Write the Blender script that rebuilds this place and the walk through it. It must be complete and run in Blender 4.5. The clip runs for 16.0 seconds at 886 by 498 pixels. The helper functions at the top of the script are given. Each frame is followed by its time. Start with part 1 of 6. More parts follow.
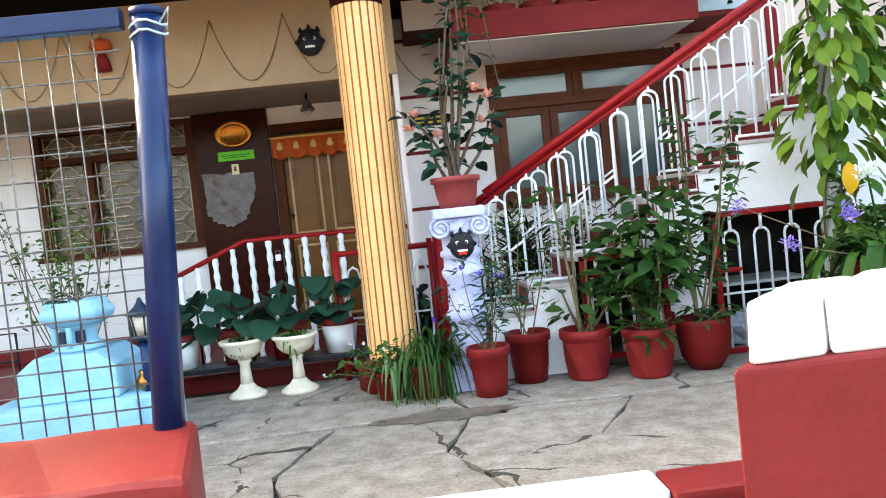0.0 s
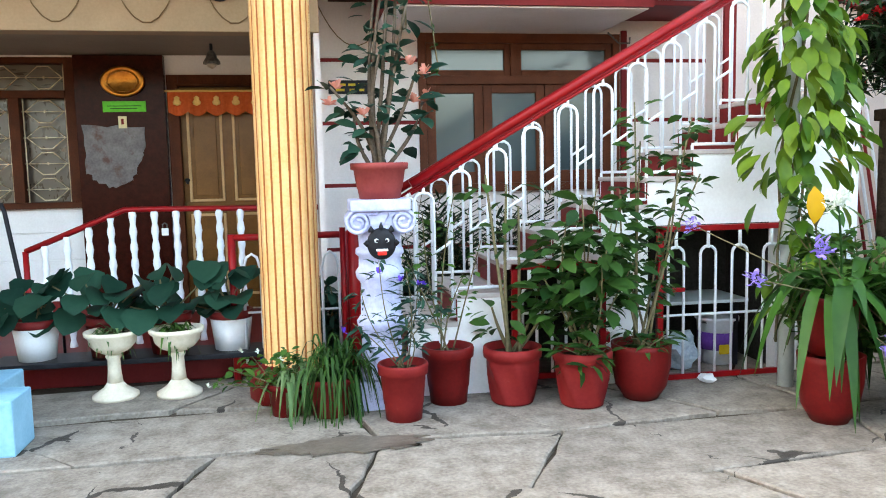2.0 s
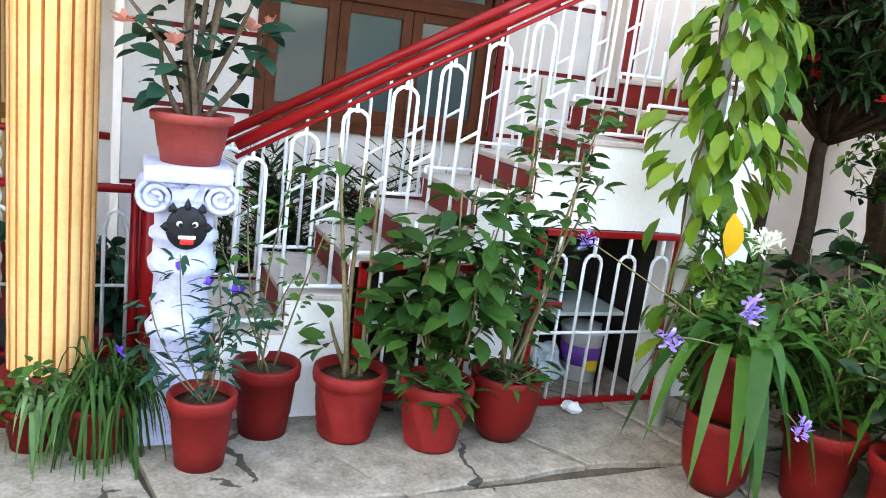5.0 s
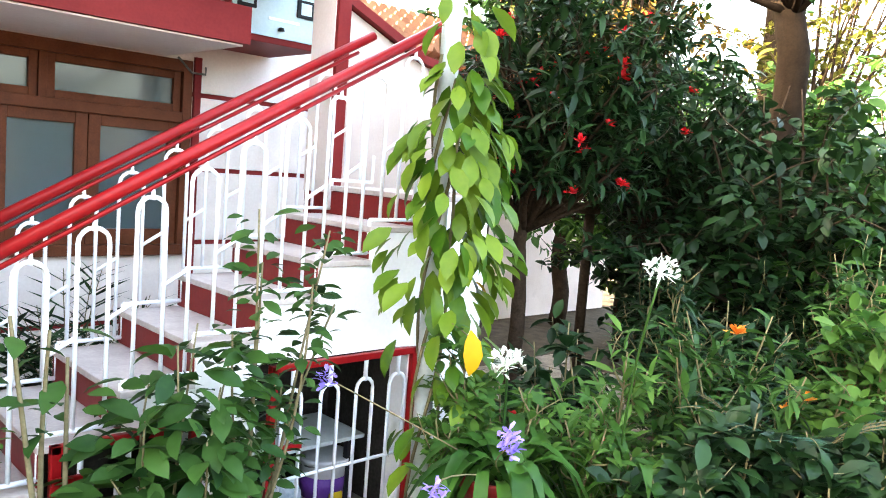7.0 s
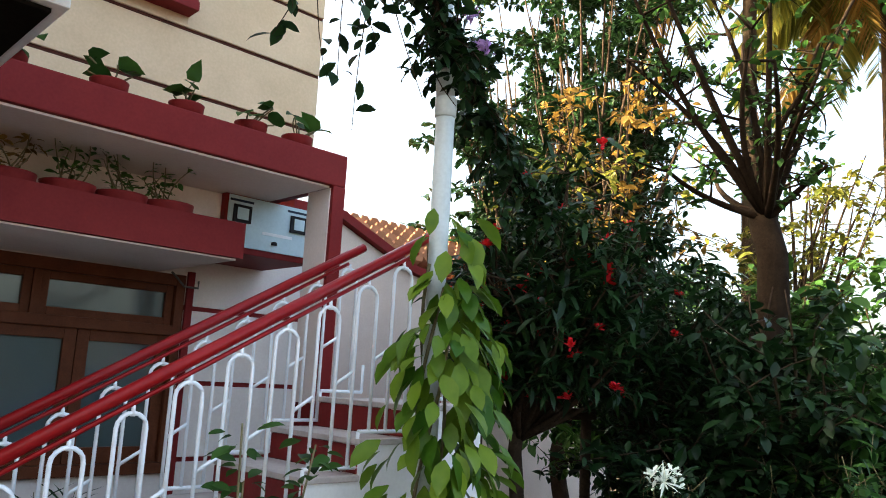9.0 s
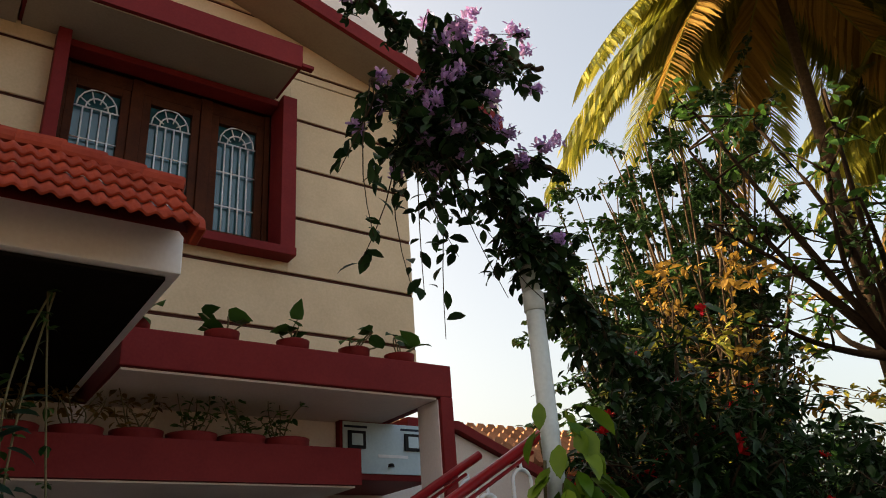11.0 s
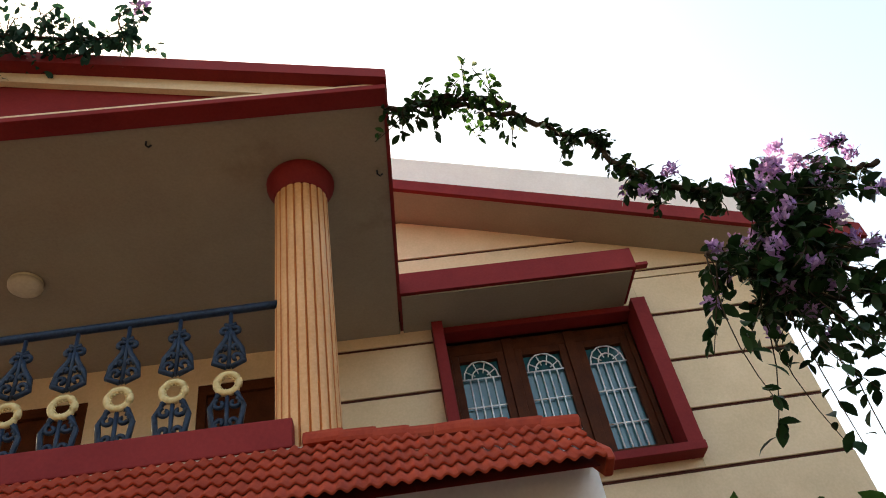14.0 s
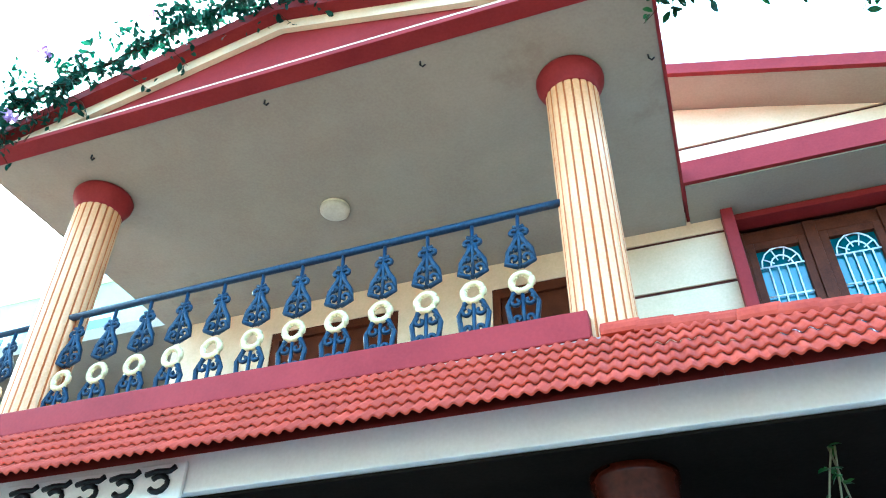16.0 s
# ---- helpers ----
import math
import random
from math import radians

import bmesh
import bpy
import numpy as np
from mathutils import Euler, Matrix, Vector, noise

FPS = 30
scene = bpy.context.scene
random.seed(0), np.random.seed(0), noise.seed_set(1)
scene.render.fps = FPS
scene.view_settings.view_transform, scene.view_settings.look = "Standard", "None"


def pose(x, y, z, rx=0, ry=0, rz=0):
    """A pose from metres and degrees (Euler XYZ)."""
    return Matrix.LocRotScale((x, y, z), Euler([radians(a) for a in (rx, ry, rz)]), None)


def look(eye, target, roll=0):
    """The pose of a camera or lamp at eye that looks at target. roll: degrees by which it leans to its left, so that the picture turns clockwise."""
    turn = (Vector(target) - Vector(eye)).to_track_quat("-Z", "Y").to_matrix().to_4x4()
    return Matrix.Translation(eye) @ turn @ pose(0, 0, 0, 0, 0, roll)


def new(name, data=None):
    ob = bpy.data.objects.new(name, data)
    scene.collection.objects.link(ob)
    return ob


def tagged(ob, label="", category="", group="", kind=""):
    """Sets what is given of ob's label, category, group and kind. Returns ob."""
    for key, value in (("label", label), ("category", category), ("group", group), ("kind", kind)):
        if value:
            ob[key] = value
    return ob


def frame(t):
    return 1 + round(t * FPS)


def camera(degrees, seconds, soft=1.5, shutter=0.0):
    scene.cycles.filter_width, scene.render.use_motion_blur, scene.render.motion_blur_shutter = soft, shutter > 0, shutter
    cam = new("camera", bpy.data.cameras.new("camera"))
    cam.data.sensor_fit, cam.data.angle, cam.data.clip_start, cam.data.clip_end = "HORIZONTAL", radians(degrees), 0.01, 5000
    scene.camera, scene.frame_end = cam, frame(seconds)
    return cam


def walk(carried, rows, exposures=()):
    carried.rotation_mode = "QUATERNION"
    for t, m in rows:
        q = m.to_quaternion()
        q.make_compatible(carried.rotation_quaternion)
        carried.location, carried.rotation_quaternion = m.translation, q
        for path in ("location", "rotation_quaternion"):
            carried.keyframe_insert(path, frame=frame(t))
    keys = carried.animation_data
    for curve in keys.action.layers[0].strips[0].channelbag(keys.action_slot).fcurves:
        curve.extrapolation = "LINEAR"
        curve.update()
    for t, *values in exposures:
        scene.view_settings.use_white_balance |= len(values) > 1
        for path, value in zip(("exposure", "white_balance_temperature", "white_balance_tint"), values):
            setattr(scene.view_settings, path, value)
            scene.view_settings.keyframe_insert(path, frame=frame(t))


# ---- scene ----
cam = camera(59.2, 16.0, soft=1.0)


def held(x, y, z, yaw, pitch, roll):
    """Pose of the camera in the hand: turn, tilt, then lean about its own axis."""
    return pose(x, y, z, 90 + pitch, 0, yaw) @ pose(0, 0, 0, 0, 0, roll)


PATH = [
    (0, 0.000, 0.686, 1.081, -2.89, -2.69, -6.12),
    (0.5, 0.008, 0.776, 1.123, -0.89, -5.03, -4.97),
    (1, -0.024, 1.032, 1.150, -3.48, -5.46, -1.95),
    (1.5, -0.037, 1.233, 1.232, -8.09, -5.56, -1.79),
    (2, -0.013, 1.326, 1.243, -9.69, -5.80, -1.24),
    (2.5, 0.051, 1.541, 1.306, -11.46, -6.79, -0.13),
    (3, 0.076, 1.657, 1.368, -11.88, -5.65, -0.93),
    (3.5, 0.076, 1.805, 1.355, -12.00, -5.48, 1.81),
    (3.7, 0.089, 1.911, 1.375, -14.00, -7.33, 3.29),
    (5.8, 0.160, 2.559, 1.576, -31.11, -13.08, 4.71),
    (6, 0.177, 2.628, 1.584, -34.52, -12.56, 3.77),
    (6.5, 0.189, 2.719, 1.686, -40.88, -11.09, 4.55),
    (7, 0.191, 2.717, 1.750, -44.35, -5.60, 4.38),
    (7.5, 0.214, 2.735, 1.781, -45.35, -1.59, 3.94),
    (8, 0.217, 2.739, 1.801, -44.19, 3.85, 3.28),
    (8.2, 0.202, 2.743, 1.794, -44.76, 5.52, 3.45),
    (10.3, 0.267, 2.675, 1.722, -40.99, 18.95, 2.32),
    (10.5, 0.255, 2.666, 1.723, -39.79, 20.90, 0.44),
    (11, 0.231, 2.656, 1.723, -35.86, 24.48, -4.17),
    (11.5, 0.224, 2.649, 1.722, -30.14, 29.08, -6.25),
    (12, 0.221, 2.643, 1.719, -26.05, 31.88, -8.65),
    (12.5, 0.207, 2.631, 1.720, -22.33, 34.96, -9.95),
    (13, 0.207, 2.614, 1.726, -19.19, 38.40, -12.42),
    (13.5, 0.193, 2.585, 1.728, -13.48, 40.82, -13.07),
    (14, 0.191, 2.554, 1.716, -7.51, 42.40, -11.42),
    (14.5, 0.166, 2.560, 1.711, -0.44, 41.96, -8.49),
    (15, 0.149, 2.574, 1.710, 5.59, 40.77, -5.52),
    (15.5, 0.146, 2.581, 1.695, 13.50, 40.23, -2.24),
    (16, 0.138, 2.585, 1.679, 19.18, 37.55, 0.21),
]
walk(cam, [(r[0], held(*r[1:])) for r in PATH],
     exposures=[(0, 4.3, 7700, 2), (2, 4.45, 7700, 1), (3.7, 4.55, 7700, 1), (5.8, 4.75, 8000, 2), (6.5, 5.05, 7800, 4), (7, 5.0, 7700, 4),
                (7.5, 4.95, 7500, 3), (8.2, 4.4, 6900, 2), (10.3, 1.8, 8600, 6), (11, 2.0, 9200, 8), (12, 2.4, 9400, 8), (13, 2.45, 9100, 6),
                (14, 2.65, 8300, 2), (15, 3.5, 6300, -7), (15.5, 4.2, 5100, -16), (16, 4.85, 4500, -24)])

# ---- light: the sun stands low behind the house, the yard lies in open shade ----
SUN_AZ, SUN_EL = radians(-50), radians(24)
world = bpy.data.worlds.new("sky")
scene.world = world
world.use_nodes = True
sky = world.node_tree.nodes.new("ShaderNodeTexSky")
sky.sky_type = "NISHITA"
sky.sun_disc = False
sky.sun_elevation = SUN_EL
sky.sun_rotation = SUN_AZ
sky.air_density, sky.dust_density, sky.ozone_density = 0.8, 8.0, 0.6
bg = world.node_tree.nodes["Background"]
bg.inputs["Strength"].default_value = 0.15
world.node_tree.links.new(sky.outputs[0], bg.inputs["Color"])
sun_data = bpy.data.lights.new("sun", "SUN")
sun_data.energy, sun_data.angle, sun_data.color = 4.0, radians(0.6), (1.0, 0.88, 0.7)
sun = new("sun", sun_data)
SUN_DIR = Vector((math.sin(SUN_AZ) * math.cos(SUN_EL), math.cos(SUN_AZ) * math.cos(SUN_EL), math.sin(SUN_EL)))
sun.matrix_world = look(SUN_DIR * 30, (0, 0, 0))


# ---- materials ----
def surf(name, c1, c2, scale=6.0, rough=0.6, bump=0.1, metal=0.0, fine=60.0, vary=0.0, spec=0.22, stain=None):
    """A painted or natural surface: colour from two noises, fine relief, optional stains and change from object to object."""
    m = bpy.data.materials.new(name)
    m.use_nodes = True
    nt = m.node_tree
    N, L = nt.nodes, nt.links
    p = N["Principled BSDF"]
    tc = N.new("ShaderNodeNewGeometry")
    n1 = N.new("ShaderNodeTexNoise")
    n1.inputs["Scale"].default_value, n1.inputs["Detail"].default_value = scale, 9
    n1.inputs["Roughness"].default_value = 0.62
    n2 = N.new("ShaderNodeTexNoise")
    n2.inputs["Scale"].default_value, n2.inputs["Detail"].default_value = fine, 4
    L.new(tc.outputs["Position"], n1.inputs["Vector"])
    L.new(tc.outputs["Position"], n2.inputs["Vector"])
    add = N.new("ShaderNodeMath")
    add.operation = "MULTIPLY_ADD"
    add.inputs[1].default_value, add.inputs[2].default_value = 0.35, 0.0
    L.new(n2.outputs["Fac"], add.inputs[0])
    add2 = N.new("ShaderNodeMath")
    add2.operation = "MULTIPLY_ADD"
    add2.inputs[1].default_value = 0.65
    L.new(n1.outputs["Fac"], add2.inputs[0])
    L.new(add.outputs[0], add2.inputs[2])
    ramp = N.new("ShaderNodeValToRGB")
    ramp.color_ramp.elements[0].position, ramp.color_ramp.elements[1].position = 0.36, 0.64
    ramp.color_ramp.elements[0].color, ramp.color_ramp.elements[1].color = (*c1, 1), (*c2, 1)
    L.new(add2.outputs[0], ramp.inputs[0])
    col = ramp.outputs[0]
    if stain:
        n3 = N.new("ShaderNodeTexNoise")
        n3.inputs["Scale"].default_value, n3.inputs["Detail"].default_value, n3.inputs["Roughness"].default_value = stain[1], 8, 0.65
        L.new(tc.outputs["Position"], n3.inputs["Vector"])
        r3 = N.new("ShaderNodeValToRGB")
        r3.color_ramp.elements[0].position, r3.color_ramp.elements[1].position = stain[2], stain[2] + 0.12
        L.new(n3.outputs["Fac"], r3.inputs[0])
        mx = N.new("ShaderNodeMix")
        mx.data_type = "RGBA"
        mx.inputs[7].default_value = (*stain[0], 1)
        L.new(r3.outputs[0], mx.inputs[0])
        L.new(col, mx.inputs[6])
        col = mx.outputs[2]
    if vary:
        oi = N.new("ShaderNodeObjectInfo")
        mr = N.new("ShaderNodeMapRange")
        mr.inputs[3].default_value, mr.inputs[4].default_value = 1 - vary, 1 + vary
        L.new(oi.outputs["Random"], mr.inputs[0])
        hs = N.new("ShaderNodeHueSaturation")
        L.new(mr.outputs[0], hs.inputs["Value"])
        L.new(col, hs.inputs["Color"])
        col = hs.outputs[0]
    L.new(col, p.inputs["Base Color"])
    p.inputs["Roughness"].default_value, p.inputs["Metallic"].default_value = rough, metal
    p.inputs["Specular IOR Level"].default_value = spec
    if bump:
        b = N.new("ShaderNodeBump")
        b.inputs["Strength"].default_value, b.inputs["Distance"].default_value = bump, 0.01
        L.new(add2.outputs[0], b.inputs["Height"])
        L.new(b.outputs[0], p.inputs["Normal"])
    return m


def leaf_mat(name, c1, c2, rough=0.45, trans=0.35):
    """Leaf: colour changes from leaf to leaf, light shines through in part."""
    m = bpy.data.materials.new(name)
    m.use_nodes = True
    nt = m.node_tree
    N, L = nt.nodes, nt.links
    p, out = N["Principled BSDF"], N["Material Output"]
    g = N.new("ShaderNodeNewGeometry")
    oi = N.new("ShaderNodeObjectInfo")
    s = N.new("ShaderNodeMath")
    s.operation = "ADD"
    L.new(g.outputs["Random Per Island"], s.inputs[0])
    L.new(oi.outputs["Random"], s.inputs[1])
    fr = N.new("ShaderNodeMath")
    fr.operation = "FRACT"
    L.new(s.outputs[0], fr.inputs[0])
    n = N.new("ShaderNodeTexNoise")
    n.inputs["Scale"].default_value = 25
    L.new(g.outputs["Position"], n.inputs["Vector"])
    a = N.new("ShaderNodeMath")
    a.operation = "MULTIPLY_ADD"
    a.inputs[1].default_value, a.inputs[2].default_value = 0.5, -0.25
    L.new(n.outputs["Fac"], a.inputs[0])
    a2 = N.new("ShaderNodeMath")
    L.new(fr.outputs[0], a2.inputs[0])
    L.new(a.outputs[0], a2.inputs[1])
    r = N.new("ShaderNodeValToRGB")
    r.color_ramp.elements[0].color, r.color_ramp.elements[1].color = (*c1, 1), (*c2, 1)
    L.new(a2.outputs[0], r.inputs[0])
    L.new(r.outputs[0], p.inputs["Base Color"])
    p.inputs["Roughness"].default_value = rough
    p.inputs["Specular IOR Level"].default_value = 0.16
    t = N.new("ShaderNodeBsdfTranslucent")
    L.new(r.outputs[0], t.inputs["Color"])
    mx = N.new("ShaderNodeMixShader")
    mx.inputs[0].default_value = trans
    L.new(p.outputs[0], mx.inputs[1])
    L.new(t.outputs[0], mx.inputs[2])
    L.new(mx.outputs[0], out.inputs["Surface"])
    return m


def glass_mat(name, tint, rough):
    m = bpy.data.materials.new(name)
    m.use_nodes = True
    p = m.node_tree.nodes["Principled BSDF"]
    n = m.node_tree.nodes.new("ShaderNodeTexNoise")
    n.inputs["Scale"].default_value = 9
    mr = m.node_tree.nodes.new("ShaderNodeMapRange")
    mr.inputs[3].default_value, mr.inputs[4].default_value = rough * 0.6, rough * 1.4
    m.node_tree.links.new(n.outputs["Fac"], mr.inputs[0])
    m.node_tree.links.new(mr.outputs[0], p.inputs["Roughness"])
    p.inputs["Base Color"].default_value = (*tint, 1)
    p.inputs["Specular IOR Level"].default_value = 0.9
    p.inputs["Transmission Weight"].default_value = 0.15
    return m


CREAM = surf("cream_wall_paint", (0.62, 0.46, 0.30), (0.74, 0.56, 0.38), 2.5, 0.75, 0.08, stain=((0.5, 0.36, 0.24), 1.3, 0.66), spec=0.1)
# Darker copy of CREAM, with the slab's shade on the beam coloured in.
BEAMSHADED = surf("shaded_beige_beam_paint", (0.36, 0.25, 0.155), (0.45, 0.32, 0.21), 2.5, 0.75, 0.08, stain=((0.38, 0.26, 0.17), 1.3, 0.66), spec=0.08)
PINKWHITE = surf("pinkish_white_paint", (0.74, 0.64, 0.60), (0.84, 0.75, 0.71), 2.0, 0.75, 0.08, stain=((0.6, 0.52, 0.46), 1.7, 0.68))
WHITE = surf("white_wall_paint", (0.74, 0.71, 0.70), (0.84, 0.82, 0.81), 2.0, 0.7, 0.08, stain=((0.58, 0.54, 0.50), 2.1, 0.68))
WHITEWASH = surf("lime_white", (0.74, 0.74, 0.74), (0.86, 0.86, 0.86), 3.0, 0.85, 0.25, stain=((0.45, 0.43, 0.40), 7.0, 0.68))
MAROON = surf("maroon_paint", (0.165, 0.014, 0.016), (0.22, 0.022, 0.022), 3.0, 0.6, 0.08, stain=((0.23, 0.05, 0.045), 5.0, 0.7), spec=0.12)
REDOX = surf("red_oxide_paint", (0.145, 0.010, 0.010), (0.195, 0.017, 0.016), 4.0, 0.5, 0.15, stain=((0.33, 0.10, 0.075), 6.0, 0.72))
REDMETAL = surf("red_enamel_metal", (0.23, 0.004, 0.007), (0.29, 0.007, 0.009), 8.0, 0.35, 0.05)
WHITEMETAL = surf("white_enamel_metal", (0.72, 0.74, 0.78), (0.84, 0.86, 0.9), 12.0, 0.4, 0.1, stain=((0.45, 0.38, 0.33), 22.0, 0.7))
BLUEMETAL = surf("dark_blue_enamel", (0.0015, 0.010, 0.05), (0.003, 0.02, 0.085), 9.0, 0.3, 0.06, stain=((0.01, 0.05, 0.14), 14.0, 0.72), spec=0.3)
WIRE = surf("galvanised_wire", (0.09, 0.085, 0.08), (0.2, 0.19, 0.18), 30.0, 0.5, 0.1, metal=0.6)
GOLDCOL = surf("golden_cream_column", (0.68, 0.37, 0.13), (0.82, 0.52, 0.24), 3.0, 0.28, 0.06)
AMBERCOL = surf("amber_column_paint", (0.52, 0.245, 0.10), (0.66, 0.36, 0.175), 2.2, 0.4, 0.06)
ORANGE = surf("orange_groove_paint", (0.36, 0.10, 0.022), (0.48, 0.15, 0.04), 5.0, 0.5, 0.06)
WOOD = surf("varnished_brown_wood", (0.045, 0.011, 0.004), (0.095, 0.026, 0.010), 7.0, 0.55, 0.15, fine=110, spec=0.1)
WOODRED = surf("reddish_brown_window_wood", (0.085, 0.024, 0.011), (0.145, 0.044, 0.02), 7.0, 0.5, 0.12, fine=110, spec=0.12)
WOODLIGHT = surf("golden_door_panel_wood", (0.115, 0.045, 0.008), (0.20, 0.085, 0.018), 6.0, 0.3, 0.1, fine=110)
BEADING = surf("tan_door_beading", (0.45, 0.27, 0.12), (0.58, 0.36, 0.17), 9.0, 0.4, 0.05)
DARKTILE = surf("polished_brown_granite", (0.022, 0.0035, 0.0018), (0.042, 0.007, 0.0035), 25.0, 0.25, 0.02, spec=0.1)
SILVERPATCH = surf("mottled_pale_sheet", (0.085, 0.07, 0.07), (0.17, 0.15, 0.15), 9.0, 0.35, 0.2, stain=((0.08, 0.03, 0.022), 7.0, 0.54), spec=0.3)
BLACK = surf("black_paint", (0.008, 0.008, 0.010), (0.02, 0.02, 0.024), 20.0, 0.4, 0.1, spec=0.12)
DARKIRON = surf("dark_blue_cast_iron", (0.006, 0.014, 0.032), (0.016, 0.032, 0.062), 30.0, 0.45, 0.15)
RINGCREAM = surf("cream_painted_iron", (0.50, 0.37, 0.17), (0.64, 0.50, 0.27), 30.0, 0.5, 0.1)
GROOVE = surf("dark_groove_paint", (0.05, 0.018, 0.014), (0.09, 0.03, 0.022), 10.0, 0.7, 0.0, spec=0.05)
# Near-black colour carries the deep shade under the porch slab.
UNDERSLAB = surf("shade_dark_ceiling_paint", (0.006, 0.005, 0.004), (0.013, 0.010, 0.008), 2.0, 0.85, 0.05, spec=0.02)
# Taupe is lowered in tone to deepen the shade under roof and eaves.
SOFFIT = surf("shade_toned_taupe_soffit", (0.27, 0.22, 0.17), (0.33, 0.28, 0.215), 1.6, 0.8, 0.06, stain=((0.23, 0.18, 0.135), 1.1, 0.60), spec=0.05)
ROOFTILE = surf("painted_red_clay_tile", (0.25, 0.028, 0.013), (0.34, 0.048, 0.022), 9.0, 0.55, 0.2, vary=0.12, stain=((0.30, 0.05, 0.03), 5.0, 0.66), spec=0.15)
OLDTILE = surf("weathered_clay_tile", (0.24, 0.10, 0.05), (0.38, 0.17, 0.09), 6.0, 0.8, 0.3, vary=0.25)
TERRA = surf("terracotta_pot_paint", (0.155, 0.009, 0.010), (0.205, 0.016, 0.014), 8.0, 0.6, 0.12, stain=((0.26, 0.07, 0.05), 11.0, 0.66), spec=0.15)
DEEPRED = surf("deep_red_pot_paint", (0.105, 0.005, 0.005), (0.15, 0.008, 0.007), 8.0, 0.55, 0.12, stain=((0.13, 0.025, 0.018), 9.0, 0.66), spec=0.15)
CLAYPINK = surf("pinkish_clay", (0.23, 0.034, 0.032), (0.30, 0.055, 0.048), 10.0, 0.65, 0.1, stain=((0.36, 0.13, 0.10), 9.0, 0.68))
PLASTICWHITE = surf("white_plastic", (0.7, 0.7, 0.7), (0.8, 0.8, 0.8), 10.0, 0.35, 0.02, stain=((0.5, 0.45, 0.4), 12.0, 0.7))
STONECREAM = surf("cream_cast_stone", (0.62, 0.54, 0.40), (0.76, 0.68, 0.54), 14.0, 0.7, 0.2, stain=((0.42, 0.35, 0.25), 12.0, 0.66))
LILACSTONE = surf("lilac_white_painted_stone", (0.36, 0.38, 0.58), (0.56, 0.58, 0.76), 9.0, 0.6, 0.15, stain=((0.36, 0.38, 0.56), 10.0, 0.64))
SKYBLUE = surf("pale_blue_masonry_paint", (0.20, 0.42, 0.56), (0.28, 0.52, 0.66), 5.0, 0.6, 0.15, stain=((0.13, 0.30, 0.42), 7.0, 0.68))
FLAG = surf("grey_flagstone", (0.14, 0.115, 0.092), (0.34, 0.295, 0.245), 8.0, 0.6, 1.0, fine=60, vary=0.10, stain=((0.15, 0.125, 0.10), 2.9, 0.60), spec=0.2)


WETSTONE = surf("wet_flagstone", (0.10, 0.08, 0.062), (0.17, 0.14, 0.11), 7.0, 0.35, 0.5, fine=42)


def add_cracks(m, scale, width):
    """Hairline cracks with their own wandering shape, dark and sunk."""
    N, L = m.node_tree.nodes, m.node_tree.links
    p = N["Principled BSDF"]
    g = N.new("ShaderNodeNewGeometry")
    nz = N.new("ShaderNodeTexNoise")
    nz.inputs["Scale"].default_value, nz.inputs["Detail"].default_value = 5, 6
    L.new(g.outputs["Position"], nz.inputs["Vector"])
    mx = N.new("ShaderNodeMix")
    mx.data_type = "VECTOR"
    mx.inputs[0].default_value = 0.16
    L.new(g.outputs["Position"], mx.inputs[4])
    L.new(nz.outputs["Color"], mx.inputs[5])
    v = N.new("ShaderNodeTexVoronoi")
    v.feature = "DISTANCE_TO_EDGE"
    v.inputs["Scale"].default_value = scale
    L.new(mx.outputs[1], v.inputs["Vector"])
    gate = N.new("ShaderNodeTexNoise")
    gate.inputs["Scale"].default_value = 2.2
    L.new(g.outputs["Position"], gate.inputs["Vector"])
    wd = N.new("ShaderNodeMapRange")
    wd.inputs[1].default_value, wd.inputs[2].default_value, wd.inputs[3].default_value, wd.inputs[4].default_value = 0.48, 0.62, 0.0, width
    L.new(gate.outputs["Fac"], wd.inputs[0])
    lt = N.new("ShaderNodeMath")
    lt.operation = "LESS_THAN"
    L.new(v.outputs["Distance"], lt.inputs[0])
    L.new(wd.outputs[0], lt.inputs[1])
    old = p.inputs["Base Color"].links[0].from_socket
    cm = N.new("ShaderNodeMix")
    cm.data_type = "RGBA"
    cm.inputs[7].default_value = (0.05, 0.042, 0.034, 1)
    L.new(lt.outputs[0], cm.inputs[0])
    L.new(old, cm.inputs[6])
    L.new(cm.outputs[2], p.inputs["Base Color"])


add_cracks(FLAG, 1.5, 0.02)
EARTH = surf("dark_damp_earth", (0.05, 0.04, 0.03), (0.10, 0.08, 0.06), 8.0, 0.95, 0.5, spec=0.05)
SOIL = surf("potting_soil", (0.035, 0.022, 0.015), (0.07, 0.045, 0.03), 40.0, 0.95, 0.6, spec=0.05)
BARK = surf("grey_brown_bark", (0.022, 0.014, 0.009), (0.052, 0.035, 0.024), 14.0, 0.9, 0.8, spec=0.04)
BARKDARK = surf("dark_brown_bark", (0.010, 0.006, 0.004), (0.026, 0.017, 0.011), 14.0, 0.9, 0.8, spec=0.03)
# Shade inside the stair store is put into this dark colour.
STORESHADE = surf("shaded_store_wall", (0.018, 0.015, 0.013), (0.05, 0.045, 0.04), 3.0, 0.9, 0.2, spec=0.03)
THORNSTEM = surf("thorny_grey_brown_stem", (0.07, 0.05, 0.035), (0.15, 0.11, 0.08), 60.0, 0.85, 0.9, fine=140)
TWIG = surf("green_brown_twig", (0.10, 0.09, 0.045), (0.19, 0.15, 0.085), 20.0, 0.8, 0.2, spec=0.1)
